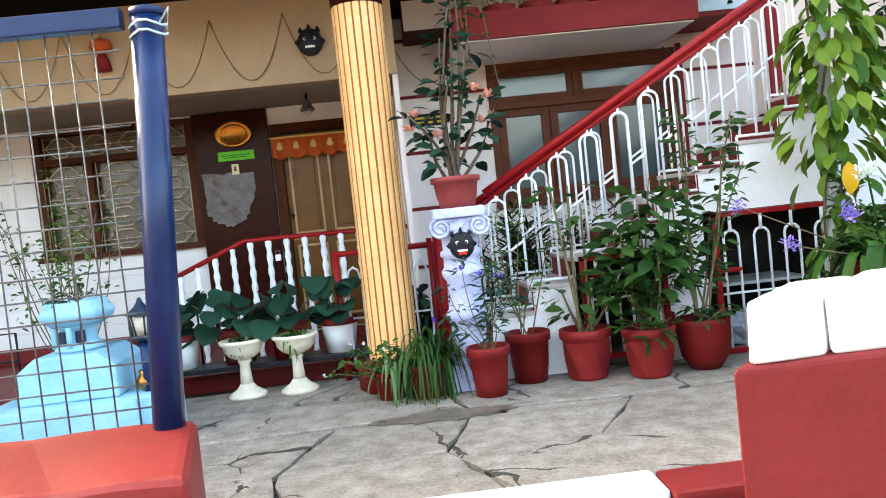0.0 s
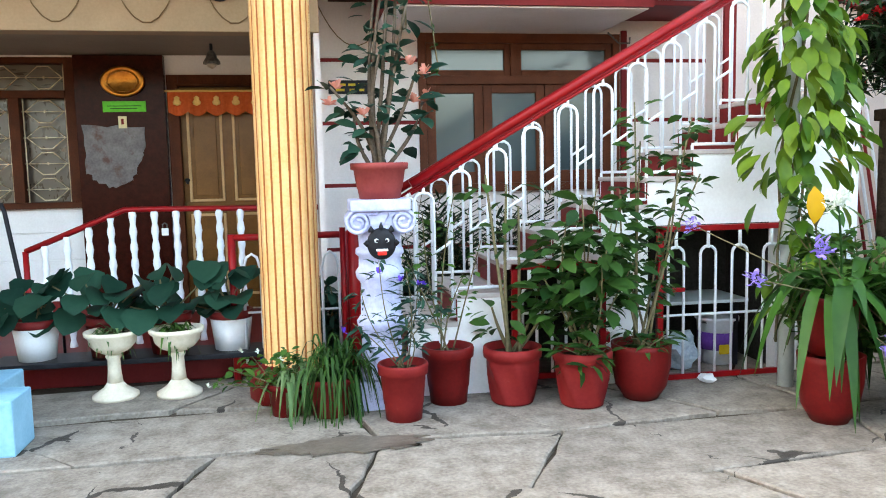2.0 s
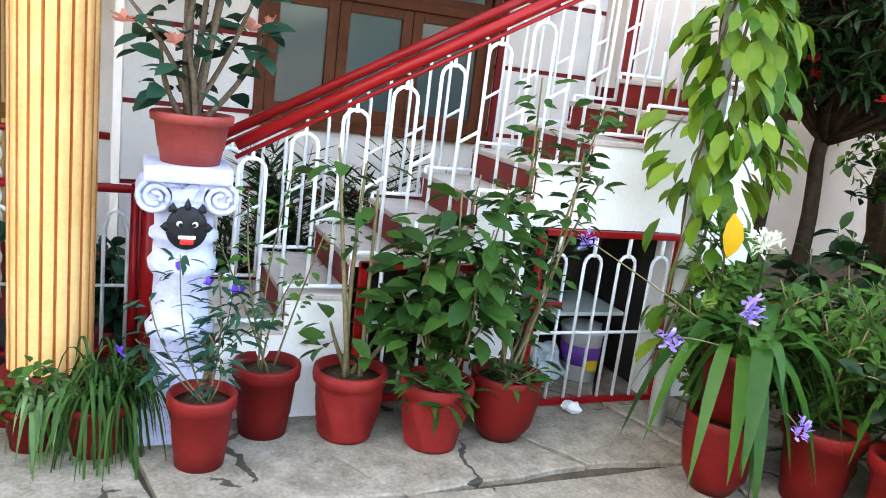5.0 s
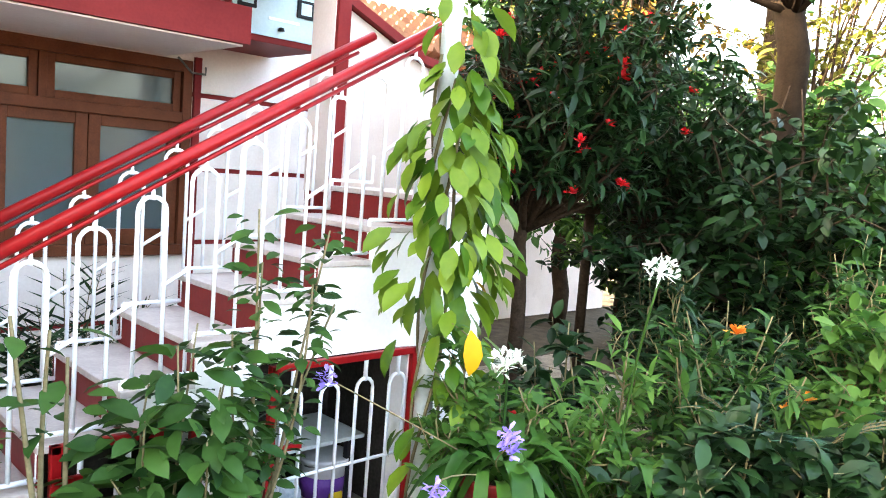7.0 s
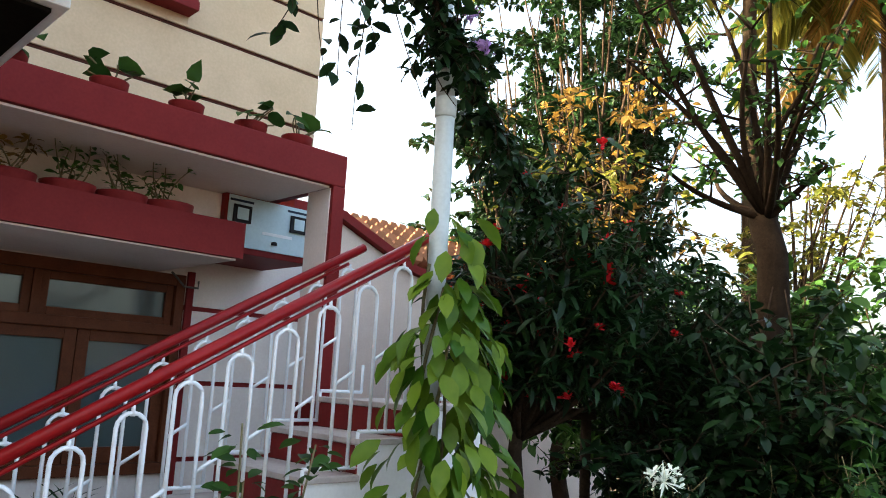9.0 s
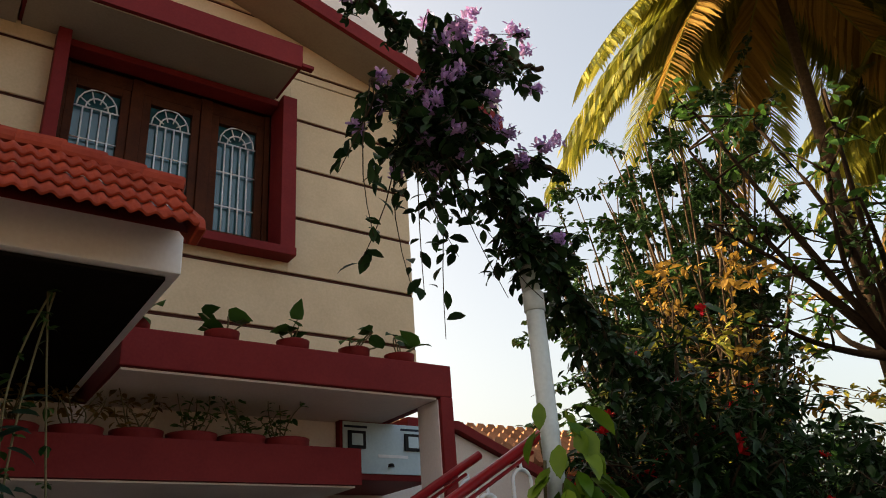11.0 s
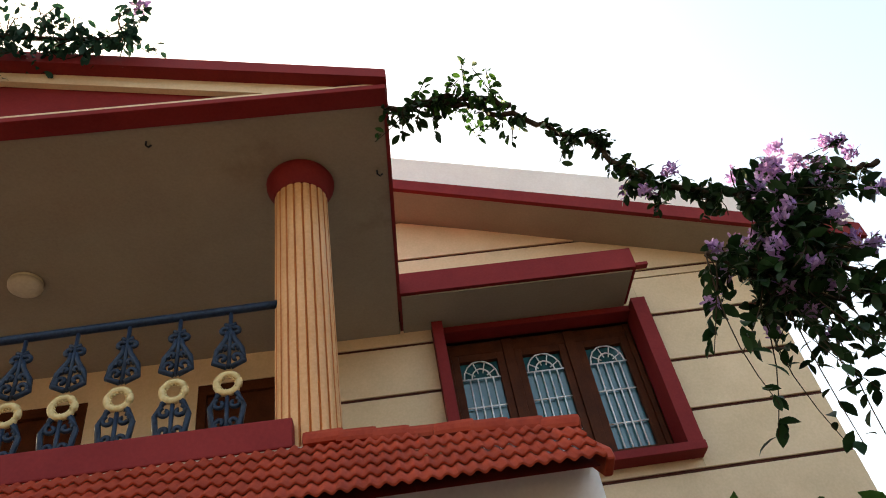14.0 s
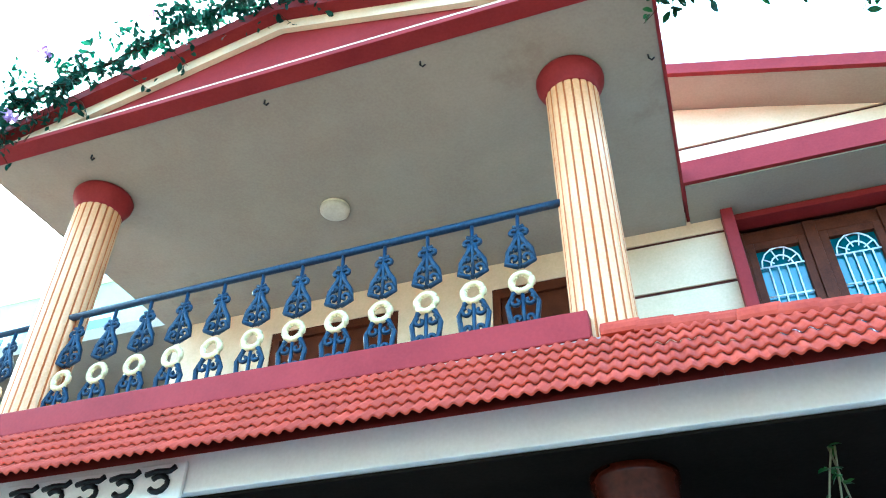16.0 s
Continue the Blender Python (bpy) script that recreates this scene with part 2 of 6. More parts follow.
PIPE = surf("grey_pvc_pipe", (0.42, 0.45, 0.44), (0.52, 0.56, 0.55), 6.0, 0.4, 0.03, stain=((0.30, 0.32, 0.30), 9.0, 0.68))
STEP = surf("cement_tread", (0.40, 0.34, 0.32), (0.52, 0.46, 0.43), 7.0, 0.75, 0.2)
BRASS = surf("beaten_brass", (0.36, 0.14, 0.025), (0.50, 0.22, 0.05), 20.0, 0.3, 0.2, metal=1.0)
GREENSIGN = surf("bright_green_board", (0.10, 0.50, 0.03), (0.14, 0.60, 0.05), 20.0, 0.5, 0.0)
BOARDCREAM = surf("cream_sticker", (0.70, 0.60, 0.35), (0.78, 0.68, 0.42), 20.0, 0.5, 0.0)
CLOTH = surf("orange_red_festoon_cloth", (0.40, 0.06, 0.015), (0.52, 0.10, 0.025), 40.0, 0.9, 0.3)
GILT = surf("golden_thread", (0.62, 0.36, 0.10), (0.75, 0.46, 0.16), 40.0, 0.5, 0.2)
PANEL = surf("pale_blue_meter_panel", (0.46, 0.60, 0.66), (0.56, 0.70, 0.76), 5.0, 0.4, 0.03)
PLASTERGREEN = surf("pale_green_wall_paint", (0.34, 0.46, 0.36), (0.44, 0.56, 0.45), 1.5, 0.8, 0.08, stain=((0.24, 0.34, 0.28), 1.0, 0.64))
HOUSEPINK = surf("pale_pink_house_paint", (0.62, 0.48, 0.42), (0.74, 0.60, 0.53), 1.5, 0.8, 0.08, stain=((0.50, 0.38, 0.33), 1.2, 0.66))
DARKGLASS = glass_mat("green_grey_obscured_glass", (0.085, 0.12, 0.125), 0.13)
BLUEGLASS = glass_mat("blue_green_window_glass", (0.02, 0.11, 0.14), 0.12)
BROWNGLASS = glass_mat("brown_curtained_glass", (0.07, 0.045, 0.025), 0.3)
GRILLEGOLD = surf("cream_window_grille", (0.58, 0.48, 0.32), (0.70, 0.58, 0.42), 20.0, 0.5, 0.05)
LAMPGLASS = surf("milky_lamp_cover", (0.46, 0.40, 0.31), (0.56, 0.50, 0.40), 20.0, 0.3, 0.0)
EYEWHITE = surf("white_gloss_paint", (0.78, 0.78, 0.76), (0.84, 0.84, 0.82), 20.0, 0.35, 0.0)
LIPRED = surf("red_gloss_paint", (0.5, 0.02, 0.015), (0.6, 0.035, 0.025), 20.0, 0.35, 0.0)
STRAWWIRE = surf("dry_festoon_string", (0.16, 0.10, 0.05), (0.26, 0.17, 0.09), 40.0, 0.9, 0.0)
BUCKETPAINT = surf("printed_paint_bucket", (0.6, 0.6, 0.62), (0.72, 0.72, 0.75), 10.0, 0.4, 0.0)
PURPLEPRINT = surf("purple_print", (0.10, 0.03, 0.22), (0.15, 0.05, 0.3), 10.0, 0.4, 0.0)
YELLOWPRINT = surf("yellow_print", (0.6, 0.4, 0.02), (0.7, 0.48, 0.04), 10.0, 0.4, 0.0)
RAGS = surf("crumpled_pale_cloth", (0.30, 0.38, 0.46), (0.60, 0.64, 0.68), 14.0, 0.9, 0.4)
LEAF = leaf_mat("mid_green_leaf", (0.012, 0.042, 0.010), (0.048, 0.115, 0.022))
LEAFDARK = leaf_mat("dark_green_leaf", (0.005, 0.017, 0.006), (0.018, 0.050, 0.014), 0.4, 0.22)
LEAFBLUE = leaf_mat("blue_green_leaf", (0.006, 0.027, 0.018), (0.022, 0.070, 0.042), 0.5, 0.2)
LEAFLIME = leaf_mat("lime_green_leaf", (0.032, 0.095, 0.008), (0.145, 0.225, 0.022), 0.35, 0.3)
LEAFFERN = leaf_mat("fresh_green_fern_leaf", (0.026, 0.085, 0.016), (0.095, 0.19, 0.036), 0.5, 0.4)
LEAFSTRAP = leaf_mat("strap_leaf_green", (0.013, 0.05, 0.009), (0.04, 0.105, 0.017), 0.35, 0.25)
LEAFSTRIPE = leaf_mat("grey_green_grass_leaf", (0.05, 0.12, 0.035), (0.18, 0.26, 0.11), 0.5, 0.25)
LEAFPALM = leaf_mat("golden_green_palm_leaf", (0.06, 0.075, 0.012), (0.21, 0.19, 0.035), 0.45, 0.35)
LEAFDRY = leaf_mat("dry_golden_leaf", (0.13, 0.07, 0.015), (0.30, 0.18, 0.045), 0.7, 0.4)
LEAFYELLOW = leaf_mat("yellow_leaf", (0.50, 0.26, 0.008), (0.62, 0.36, 0.015), 0.5, 0.3)
PETALPURPLE = leaf_mat("mauve_petal", (0.34, 0.18, 0.44), (0.55, 0.36, 0.62), 0.6, 0.3)
PETALVIOLET = leaf_mat("violet_petal", (0.26, 0.18, 0.62), (0.42, 0.32, 0.78), 0.6, 0.3)
PETALBLUE = leaf_mat("deep_violet_petal", (0.08, 0.03, 0.4), (0.14, 0.06, 0.55), 0.6, 0.2)
PETALRED = leaf_mat("red_petal", (0.55, 0.01, 0.015), (0.7, 0.03, 0.05), 0.6, 0.2)
PETALPINK = leaf_mat("salmon_pink_petal", (0.7, 0.26, 0.2), (0.8, 0.42, 0.33), 0.6, 0.3)
PETALWHITE = leaf_mat("white_petal", (0.68, 0.74, 0.64), (0.8, 0.84, 0.76), 0.6, 0.3)
PETALORANGE = leaf_mat("orange_petal", (0.65, 0.2, 0.03), (0.75, 0.3, 0.06), 0.6, 0.3)


# ---- mesh helpers ----
def B():
    return bmesh.new()


def box(bm, x0, x1, y0, y1, z0, z1, mi=0):
    v = [bm.verts.new(p) for p in ((x0, y0, z0), (x1, y0, z0), (x1, y1, z0), (x0, y1, z0), (x0, y0, z1), (x1, y0, z1), (x1, y1, z1), (x0, y1, z1))]
    for q in ((3, 2, 1, 0), (4, 5, 6, 7), (0, 1, 5, 4), (1, 2, 6, 5), (2, 3, 7, 6), (3, 0, 4, 7)):
        bm.faces.new([v[i] for i in q]).material_index = mi
    return bm


def tube(bm, pts, r, seg=6, mi=0, taper=None, closed=False):
    """A round bar along the points; taper is the radius at its far end."""
    pts = [Vector(p) for p in pts]
    n = len(pts)
    rings = []
    for i, p in enumerate(pts):
        if closed:
            d = pts[(i + 1) % n] - pts[i - 1]
        else:
            d = pts[min(i + 1, n - 1)] - pts[max(i - 1, 0)]
        d.normalize()
        a = d.cross(Vector((0, 0, 1))) if abs(d.z) < 0.9 else d.cross(Vector((0, 1, 0)))
        a.normalize()
        b = d.cross(a)
        rr = r if taper is None else r + (taper - r) * i / max(1, n - 1)
        rings.append([bm.verts.new(p + (a * math.cos(2 * math.pi * k / seg) + b * math.sin(2 * math.pi * k / seg)) * rr) for k in range(seg)])
    for i in range(n if closed else n - 1):
        q, w = rings[i], rings[(i + 1) % n]
        for k in range(seg):
            f = bm.faces.new((q[k], q[(k + 1) % seg], w[(k + 1) % seg], w[k]))
            f.material_index, f.smooth = mi, True
    if not closed:
        bm.faces.new(rings[0][::-1]).material_index = mi
        bm.faces.new(rings[-1]).material_index = mi
    return bm


def lathe(bm, prof, seg=24, c=(0, 0, 0), mi=0, twist=None):
    """A turned body from (radius, height) pairs; twist(angle, height) scales the radius for flutes."""
    rings = []
    for r, z in prof:
        rings.append([bm.verts.new((c[0] + math.cos(2 * math.pi * k / seg) * r * (twist(2 * math.pi * k / seg, z) if twist else 1),
                                    c[1] + math.sin(2 * math.pi * k / seg) * r * (twist(2 * math.pi * k / seg, z) if twist else 1), c[2] + z)) for k in range(seg)])
    for q, w in zip(rings, rings[1:]):
        for k in range(seg):
            f = bm.faces.new((q[k], q[(k + 1) % seg], w[(k + 1) % seg], w[k]))
            f.material_index, f.smooth = mi, True
    bm.faces.new(rings[0][::-1]).material_index = mi
    bm.faces.new(rings[-1]).material_index = mi
    return bm


def prism(bm, poly, axis, a, b, mi=0):
    """A flat polygon (pairs) pushed from a to b along the axis."""
    def put(p, t):
        return (t, p[0], p[1]) if axis == "x" else (p[0], t, p[1]) if axis == "y" else (p[0], p[1], t)
    u, w = [bm.verts.new(put(p, a)) for p in poly], [bm.verts.new(put(p, b)) for p in poly]
    n = len(poly)
    fs = [bm.faces.new(u), bm.faces.new(w[::-1])] + [bm.faces.new((u[i], w[i], w[(i + 1) % n], u[(i + 1) % n])) for i in range(n)]
    for f in fs:
        f.material_index = mi
    bmesh.ops.recalc_face_normals(bm, faces=fs)
    return bm


def bevel(bm, w, seg=2):
    bmesh.ops.bevel(bm, geom=bm.edges[:], offset=w, segments=seg, profile=0.6, affect="EDGES", clamp_overlap=True)
    return bm


def mesh_of(name, bm, mats):
    me = bpy.data.meshes.new(name)
    bm.to_mesh(me)
    bm.free()
    for m in mats if isinstance(mats, (list, tuple)) else [mats]:
        me.materials.append(m)
    return me


def part(name, bm, mats, parent=None, label=""):
    me = bm if isinstance(bm, bpy.types.Mesh) else mesh_of(name, bm, mats)
    ob = new(name, me)
    if parent:
        ob.parent = parent
    if label:
        ob["label"] = label
    return ob


def thing(name, label, category, group="", at=(0, 0, 0), kind=""):
    e = new(name)
    e.empty_display_size = 0.1
    e.location = at
    return tagged(e, label, category, group, kind)


def structure(name, bm, mats, label, category):
    return tagged(part(name, bm, mats), label, category, "", "structure")


def rnd(a, b):
    return random.uniform(a, b)


# ---- leaves ----
def leaf_shape(kind):
    """Outline rows (along, half width, lift) of one leaf of length 1."""
    rows = {"oval": ((0, .02, 0), (.25, .2, .03), (.55, .25, .03), (.8, .16, 0), (1, .0, -.08)),
            "lance": ((0, .02, 0), (.3, .11, .03), (.65, .1, .02), (1, .0, -.1)),
            "heart": ((0, .1, .02), (.02, .32, .0), (.3, .42, .03), (.65, .27, .02), (1, .0, -.1)),
            "round": ((0, .2, 0), (.1, .42, .0), (.45, .52, .03), (.8, .36, .0), (1, .05, -.05)),
            "petal": ((0, .06, 0), (.5, .26, .12), (1, .16, .2)),
            "needle": ((0, .03, 0), (.5, .05, 0), (1, 0, -.06))}[kind]
    v, f = [], []
    for a, w, z in rows:
        v += [(-w, a, z + w * .25), (0, a, z), (w, a, z + w * .25)]
    for i in range(len(rows) - 1):
        k = 3 * i
        f += [(k, k + 1, k + 4, k + 3), (k + 1, k + 2, k + 5, k + 4)]
    return np.array(v), f


SHAPES = {k: leaf_shape(k) for k in ("oval", "lance", "heart", "round", "petal", "needle")}


def leaves_mesh(name, spots, kind, material):
    """One mesh of many leaves; a spot is (place, direction, size)."""
    tv, tf = SHAPES[kind]
    V, F = [], []
    for p, d, s in spots:
        d = Vector(d).normalized()
        side = d.cross(Vector((0, 0, 1)))
        if side.length < 0.05:
            side = Vector((1, 0, 0))
        side.normalize()
        up = side.cross(d)
        a = rnd(-0.7, 0.7)
        side, up = side * math.cos(a) + up * math.sin(a), up * math.cos(a) - side * math.sin(a)
        m = np.array((side, d, up)) * s
        o = len(V)
        V.extend((tv @ m + np.array(p)).tolist())
        F.extend(tuple(i + o for i in q) for q in tf)
    me = bpy.data.meshes.new(name)
    me.from_pydata(V, [], F)
    me.polygons.foreach_set("use_smooth", [True] * len(me.polygons))
    me.materials.append(material)
    return me


def strap(bm, base, ang, length, width, rise, droop, seg=7):
    """A long arching blade."""
    d = Vector((math.cos(ang), math.sin(ang), 0))
    s = Vector((-d.y, d.x, 0))
    last = None
    for i in range(seg + 1):
        t = i / seg
        p = Vector(base) + d * length * t * (0.8 - 0.15 * t) + Vector((0, 0, rise * t - droop * t * t))
        w = width * (0.55 + 0.9 * t if t < .5 else 1.0 - 0.98 * (t - .5) * 2 * (t - .5) * 2)
        row = [bm.verts.new(p - s * w), bm.verts.new(p - Vector((0, 0, w * .35))), bm.verts.new(p + s * w)]
        if last:
            for k in (0, 1):
                f = bm.faces.new((last[k], last[k + 1], row[k + 1], row[k]))
                f.smooth = True
        last = row


def spray(base, top, bend, n):
    a, b = Vector(base), Vector(top)
    o = Vector((rnd(-1, 1), rnd(-1, 1), rnd(-.3, .3))) * bend
    return [a + (b - a) * (i / n) + o * math.sin(math.pi * i / n) for i in range(n + 1)]


def bush(name, label, category, base, size, stems, per, kind, leaf_size, material, twig=0.006, flowers=None, group="", shape=1.0, bare=0.25, fork=3, down=0.0):
    """A shrub: forked stems that fill an upright egg of the given half axes and height, leaves all along the outer shoots."""
    e = thing(name, label, category, group, base)
    bm, spots, tips = B(), [], []
    rx, ry, h = size
    for s in range(stems):
        a, q = 2 * math.pi * (s + rnd(0, .8)) / stems, math.sqrt(rnd(0.02, 1))
        zt = h * rnd(.55, 1.0) * (1 - .35 * q * q * shape)
        top = (math.cos(a) * q * rx, math.sin(a) * q * ry, zt)
        line = spray((math.cos(a) * .02, math.sin(a) * .02, 0), top, .12 * h * .5, 6)
        tube(bm, line, twig * 1.6, 5, taper=twig * .6)
        for k in range(fork):
            i = random.randint(2, 5)
            o = Vector(line[i])
            t = o + Vector((rnd(-1, 1) * rx, rnd(-1, 1) * ry, rnd(.1, .9) * h * .5)) * .5
            br = spray(o, t, .05 * h, 4)
            tube(bm, br, twig * .9, 4, taper=twig * .35)
            tips.append(br[-1])
            for j in range(per):
                u = rnd(.15, 1)
                p = br[0].lerp(br[-1], u) if j % 3 else br[min(4, int(u * 4))]
                d = Vector((rnd(-1, 1), rnd(-1, 1), rnd(-.5, .7) - down))
                spots.append((p + d.normalized() * .01, d, leaf_size * rnd(.6, 1.25)))
        tips.append(line[-1])
        for j in range(per):
            u = rnd(bare, 1)
            p = line[min(5, int(u * 6))].lerp(line[min(6, int(u * 6) + 1)], rnd(0, 1))
            spots.append((p, (rnd(-1, 1), rnd(-1, 1), rnd(-.4, .8) - down), leaf_size * rnd(.6, 1.25)))
    part("branchwork", bm, TWIG, e)
    part("foliage", leaves_mesh("foliage", spots, kind, material), None, e)
    if flowers:
        fk, fm, fs, fn, petals = flowers
        for t in random.sample(tips, min(fn, len(tips))):
            fl = [(t, (rnd(-1, 1), rnd(-1, 1), rnd(0, 1)), fs * rnd(.8, 1.2)) for _ in range(petals)]
            part("flower", leaves_mesh("flower", fl, fk, fm), None, e)
    return e


# ---- the setting: ground, house shell, stairs ----
structure("ground", box(B(), -400, 400, -400, 400, -0.4, -0.03), EARTH, "dark damp earth under and around the yard", "ground")


def wall_with_holes(name, x0, x1, y0, y1, z0, z1, holes, mats, label):
    """An upright wall along x with rectangular openings (x0, x1, z0, z1), sorted along x and not overlapping."""
    bm = B()
    x = x0
    for a, b, c, d in holes:
        box(bm, x, a, y0, y1, z0, z1)
        if c > z0:
            box(bm, a, b, y0, y1, z0, c)
        if d < z1:
            box(bm, a, b, y0, y1, d, z1)
        x = b
    box(bm, x, x1, y0, y1, z0, z1)
    return structure(name, bm, mats, label, "wall")


def panels(wall, x0, x1, y, levels, holes, material, gap=0.012, proud=0.012):
    """Plaster bands between the horizontal grooves, each a piece of its own, cut round the openings."""
    for c, d in zip(levels, levels[1:]):
        spans, x = [], x0
        for a, b, e, f in holes:
            if e < d - 0.02 and f > c + 0.02:
                spans.append((x, a, c, d))
                if e > c + .03:
                    spans.append((a, b, c, e + gap))
                if f < d - .03:
                    spans.append((a, b, f - gap, d))
                x = b
        spans.append((x, x1, c, d))
        for a, b, e, f in spans:
            if b - a > .02:
                part("plaster_band", bevel(box(B(), a, b, y - proud, y + .002, e + gap, f - gap), .003, 1), material, wall)


# ground storey
w = wall_with_holes("wall_porch", -7.0, 0.1, 8.1, 8.3, 0.0, 2.9, [(-3.3, -1.82, 1.04, 2.2), (-1.08, -0.22, 0.1, 2.06)], WHITE, "white porch wall with window and door openings")
panels(w, -7.0, -1.82, 8.1, [.14, .36, .58, .80, 1.02], [], WHITE, .004, .014)
w = wall_with_holes("wall_stair_side", 0.1, 3.7, 7.85, 8.05, 0.0, 2.9, [(0.92, 2.68, 1.1, 2.37)], MAROON, "pinkish white wall behind the stairs with maroon grooves")
panels(w, 0.1, 3.7, 7.85, [0, .6, 1.13, 1.64, 2.15, 2.66, 2.9], [(0.92, 2.68, 1.1, 2.37)], PINKWHITE, .016, .014)
structure("wall_return", box(B(), 0.06, 0.1, 6.72, 8.1, 0.0, 2.9), PINKWHITE, "short pinkish return wall beside the porch", "wall")
structure("porch_beam", bevel(box(B(), -7.0, 0.1, 6.7, 6.86, 2.17, 2.9), .008), BEAMSHADED, "beige drop beam above the porch, toned down for shade", "beam")
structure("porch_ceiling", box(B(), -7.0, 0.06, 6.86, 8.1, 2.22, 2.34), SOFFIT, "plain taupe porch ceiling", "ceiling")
structure("porch_floor", bevel(box(B(), -7.0, 0.1, 6.3, 8.1, -0.03, 0.1), .01), REDOX, "polished red oxide porch floor", "floor")
structure("wall_west", box(B(), -7.2, -7.0, 2.5, 11.5, 0, 5.4), CREAM, "plain cream side wall", "wall")
structure("baseboard", bevel(box(B(), -7.0, -1.84, 8.07, 8.1, 0.1, 0.24), .004), REDOX, "red painted skirting along the porch wall", "skirting")

# first floor slab with white fascia
structure("porch_slab", bevel(box(B(), -7.0, .975, 5.32, 8.1, 2.88, 3.1), .006), WHITE, "white painted slab edge over the porch", "slab")
# Thin dark sheet paints the shade onto the slab's underside.
structure("porch_slab_underside", box(B(), -6.98, .93, 5.36, 8.08, 2.862, 2.876), UNDERSLAB, "underside of the porch slab, darkened for its shade", "ceiling")
structure("balcony_floor", box(B(), -7.0, 0.0, 5.46, 7.26, 3.1, 3.38), STEP, "cement balcony floor", "floor")
structure("balcony_kerb", bevel(box(B(), -7.0, -0.20, 5.45, 5.76, 3.38, 3.52), .008), MAROON, "maroon kerb along the balcony edge", "kerb")

# upper wall
LEV = [3.02, 3.44, 3.85, 4.29, 4.70, 5.12, 5.5]
w = wall_with_holes("wall_upper", -0.27, 3.24, 7.26, 7.46, 3.02, 5.5, [(0.61, 2.22, 3.99, 5.22)], GROOVE, "cream upper wall with dark horizontal grooves")
panels(w, -0.27, 3.24, 7.26, LEV, [(0.61, 2.22, 3.99, 5.22)], CREAM, .013, .014)
g = structure("wall_gable", prism(B(), [(0.30, 5.5), (3.24, 5.5), (3.24, 5.565), (0.30, 6.46)], "y", 7.26, 7.46), GROOVE, "cream sloping top of the upper wall", "wall")
for c, d in ((5.485, 5.57), (5.57, 5.96), (5.96, 6.40)):
    xa, xb = 0.30, lambda z: 3.24 - max(0.0, z - 5.565) * 3.285
    part("plaster_band", prism(B(), [(xa, c + .013), (max(xb(c), .32), c + .013), (max(xb(d), .32), d - .013), (xa, d - .013)], "y", 7.246, 7.262), CREAM, g)
structure("wall_upper_side", box(B(), 3.04, 3.24, 7.46, 11.5, 3.02, 5.56), CREAM, "cream side of the upper storey", "wall")
structure("wall_lower_side", box(B(), 3.5, 3.7, 8.05, 11.5, 0, 3.0), PINKWHITE, "pinkish side of the ground storey", "wall")
structure("wall_back", box(B(), -7.2, 4.1, 11.5, 11.7, 0, 6.6), CREAM, "plain cream back of the house", "wall")
structure("roof_terrace", box(B(), -7.0, 3.04, 7.46, 11.5, 5.44, 5.56), SOFFIT, "plain slab over the upper rooms", "roof")
# Unseen block, added to raise the house so the yard stays shaded.
structure("roof_parapet", box(B(), -7.0, 0.3, 10.0, 11.5, 5.62, 7.6), CREAM, "unseen plain block added on the roof to shade the yard", "wall")
# sloping eave on the right
S0, S1 = (0.3, 6.46), (3.97, 5.335)
bm = B()
prism(bm, [(S0[0], S0[1]), (S1[0], S1[1]), (S1[0], S1[1] + .10), (S0[0], S0[1] + .10)], "y", 6.90, 7.9)
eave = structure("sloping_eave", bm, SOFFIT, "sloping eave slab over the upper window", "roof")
part("maroon_edge", prism(B(), [(S0[0], S0[1] + .0), (S1[0] + .02, S1[1]), (S1[0] + .02, S1[1] + .14), (S0[0], S0[1] + .11)], "y", 6.86, 6.899), MAROON, eave, "maroon painted eave edge")
part("cream_edge", prism(B(), [(S0[0], S0[1] + .113), (S1[0] - .02, S1[1] + .143), (S1[0] - .02, S1[1] + .50), (S0[0], S0[1] + .44)], "y", 6.91, 7.9), PINKWHITE, eave, "pale plastered roof edge")
part("end_cap", prism(B(), [(6.9, S1[1] + .101), (7.9, S1[1] + .101), (7.9, S1[1] + .50), (6.9, S1[1] + .50)], "x", S1[0] - .018, S1[0] + .03), PINKWHITE, eave)
# balcony back wall
w = wall_with_holes("wall_balcony", -3.75, -0.27, 7.26, 7.46, 3.38, 5.25, [(-2.95, -1.85, 3.9, 4.98), (-1.10, -0.40, 3.38, 5.0)], CREAM, "cream wall at the back of the balcony")
structure("wall_balcony_side", box(B(), -3.9, -3.75, 7.26, 11.5, 3.38, 5.5), CREAM, "cream end wall of the upper rooms", "wall")
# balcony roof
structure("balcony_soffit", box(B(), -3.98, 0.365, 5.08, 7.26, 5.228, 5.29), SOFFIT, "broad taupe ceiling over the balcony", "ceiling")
bm = B()
GX0, GX1, GM, GZ = -3.98, 0.375, -1.8, 5.29
gable = structure("balcony_gable", prism(bm, [(GX0, GZ), (GX1, GZ), (GX1, GZ + .03), (GM, GZ + .50), (GX0, GZ + .03)], "y", 5.12, 5.24), MAROON, "maroon gable panel over the balcony with pale border", "gable")
part("lower_lip", bevel(box(B(), GX0 - .01, GX1 + .01, 5.03, 5.15, GZ - .075, GZ - .038), .006), MAROON, gable)
part("pale_strip", bevel(box(B(), GX0, GX1 - .03, 5.055, 5.12, GZ - .036, GZ + .012), .006), CREAM, gable, "pale plaster strip")
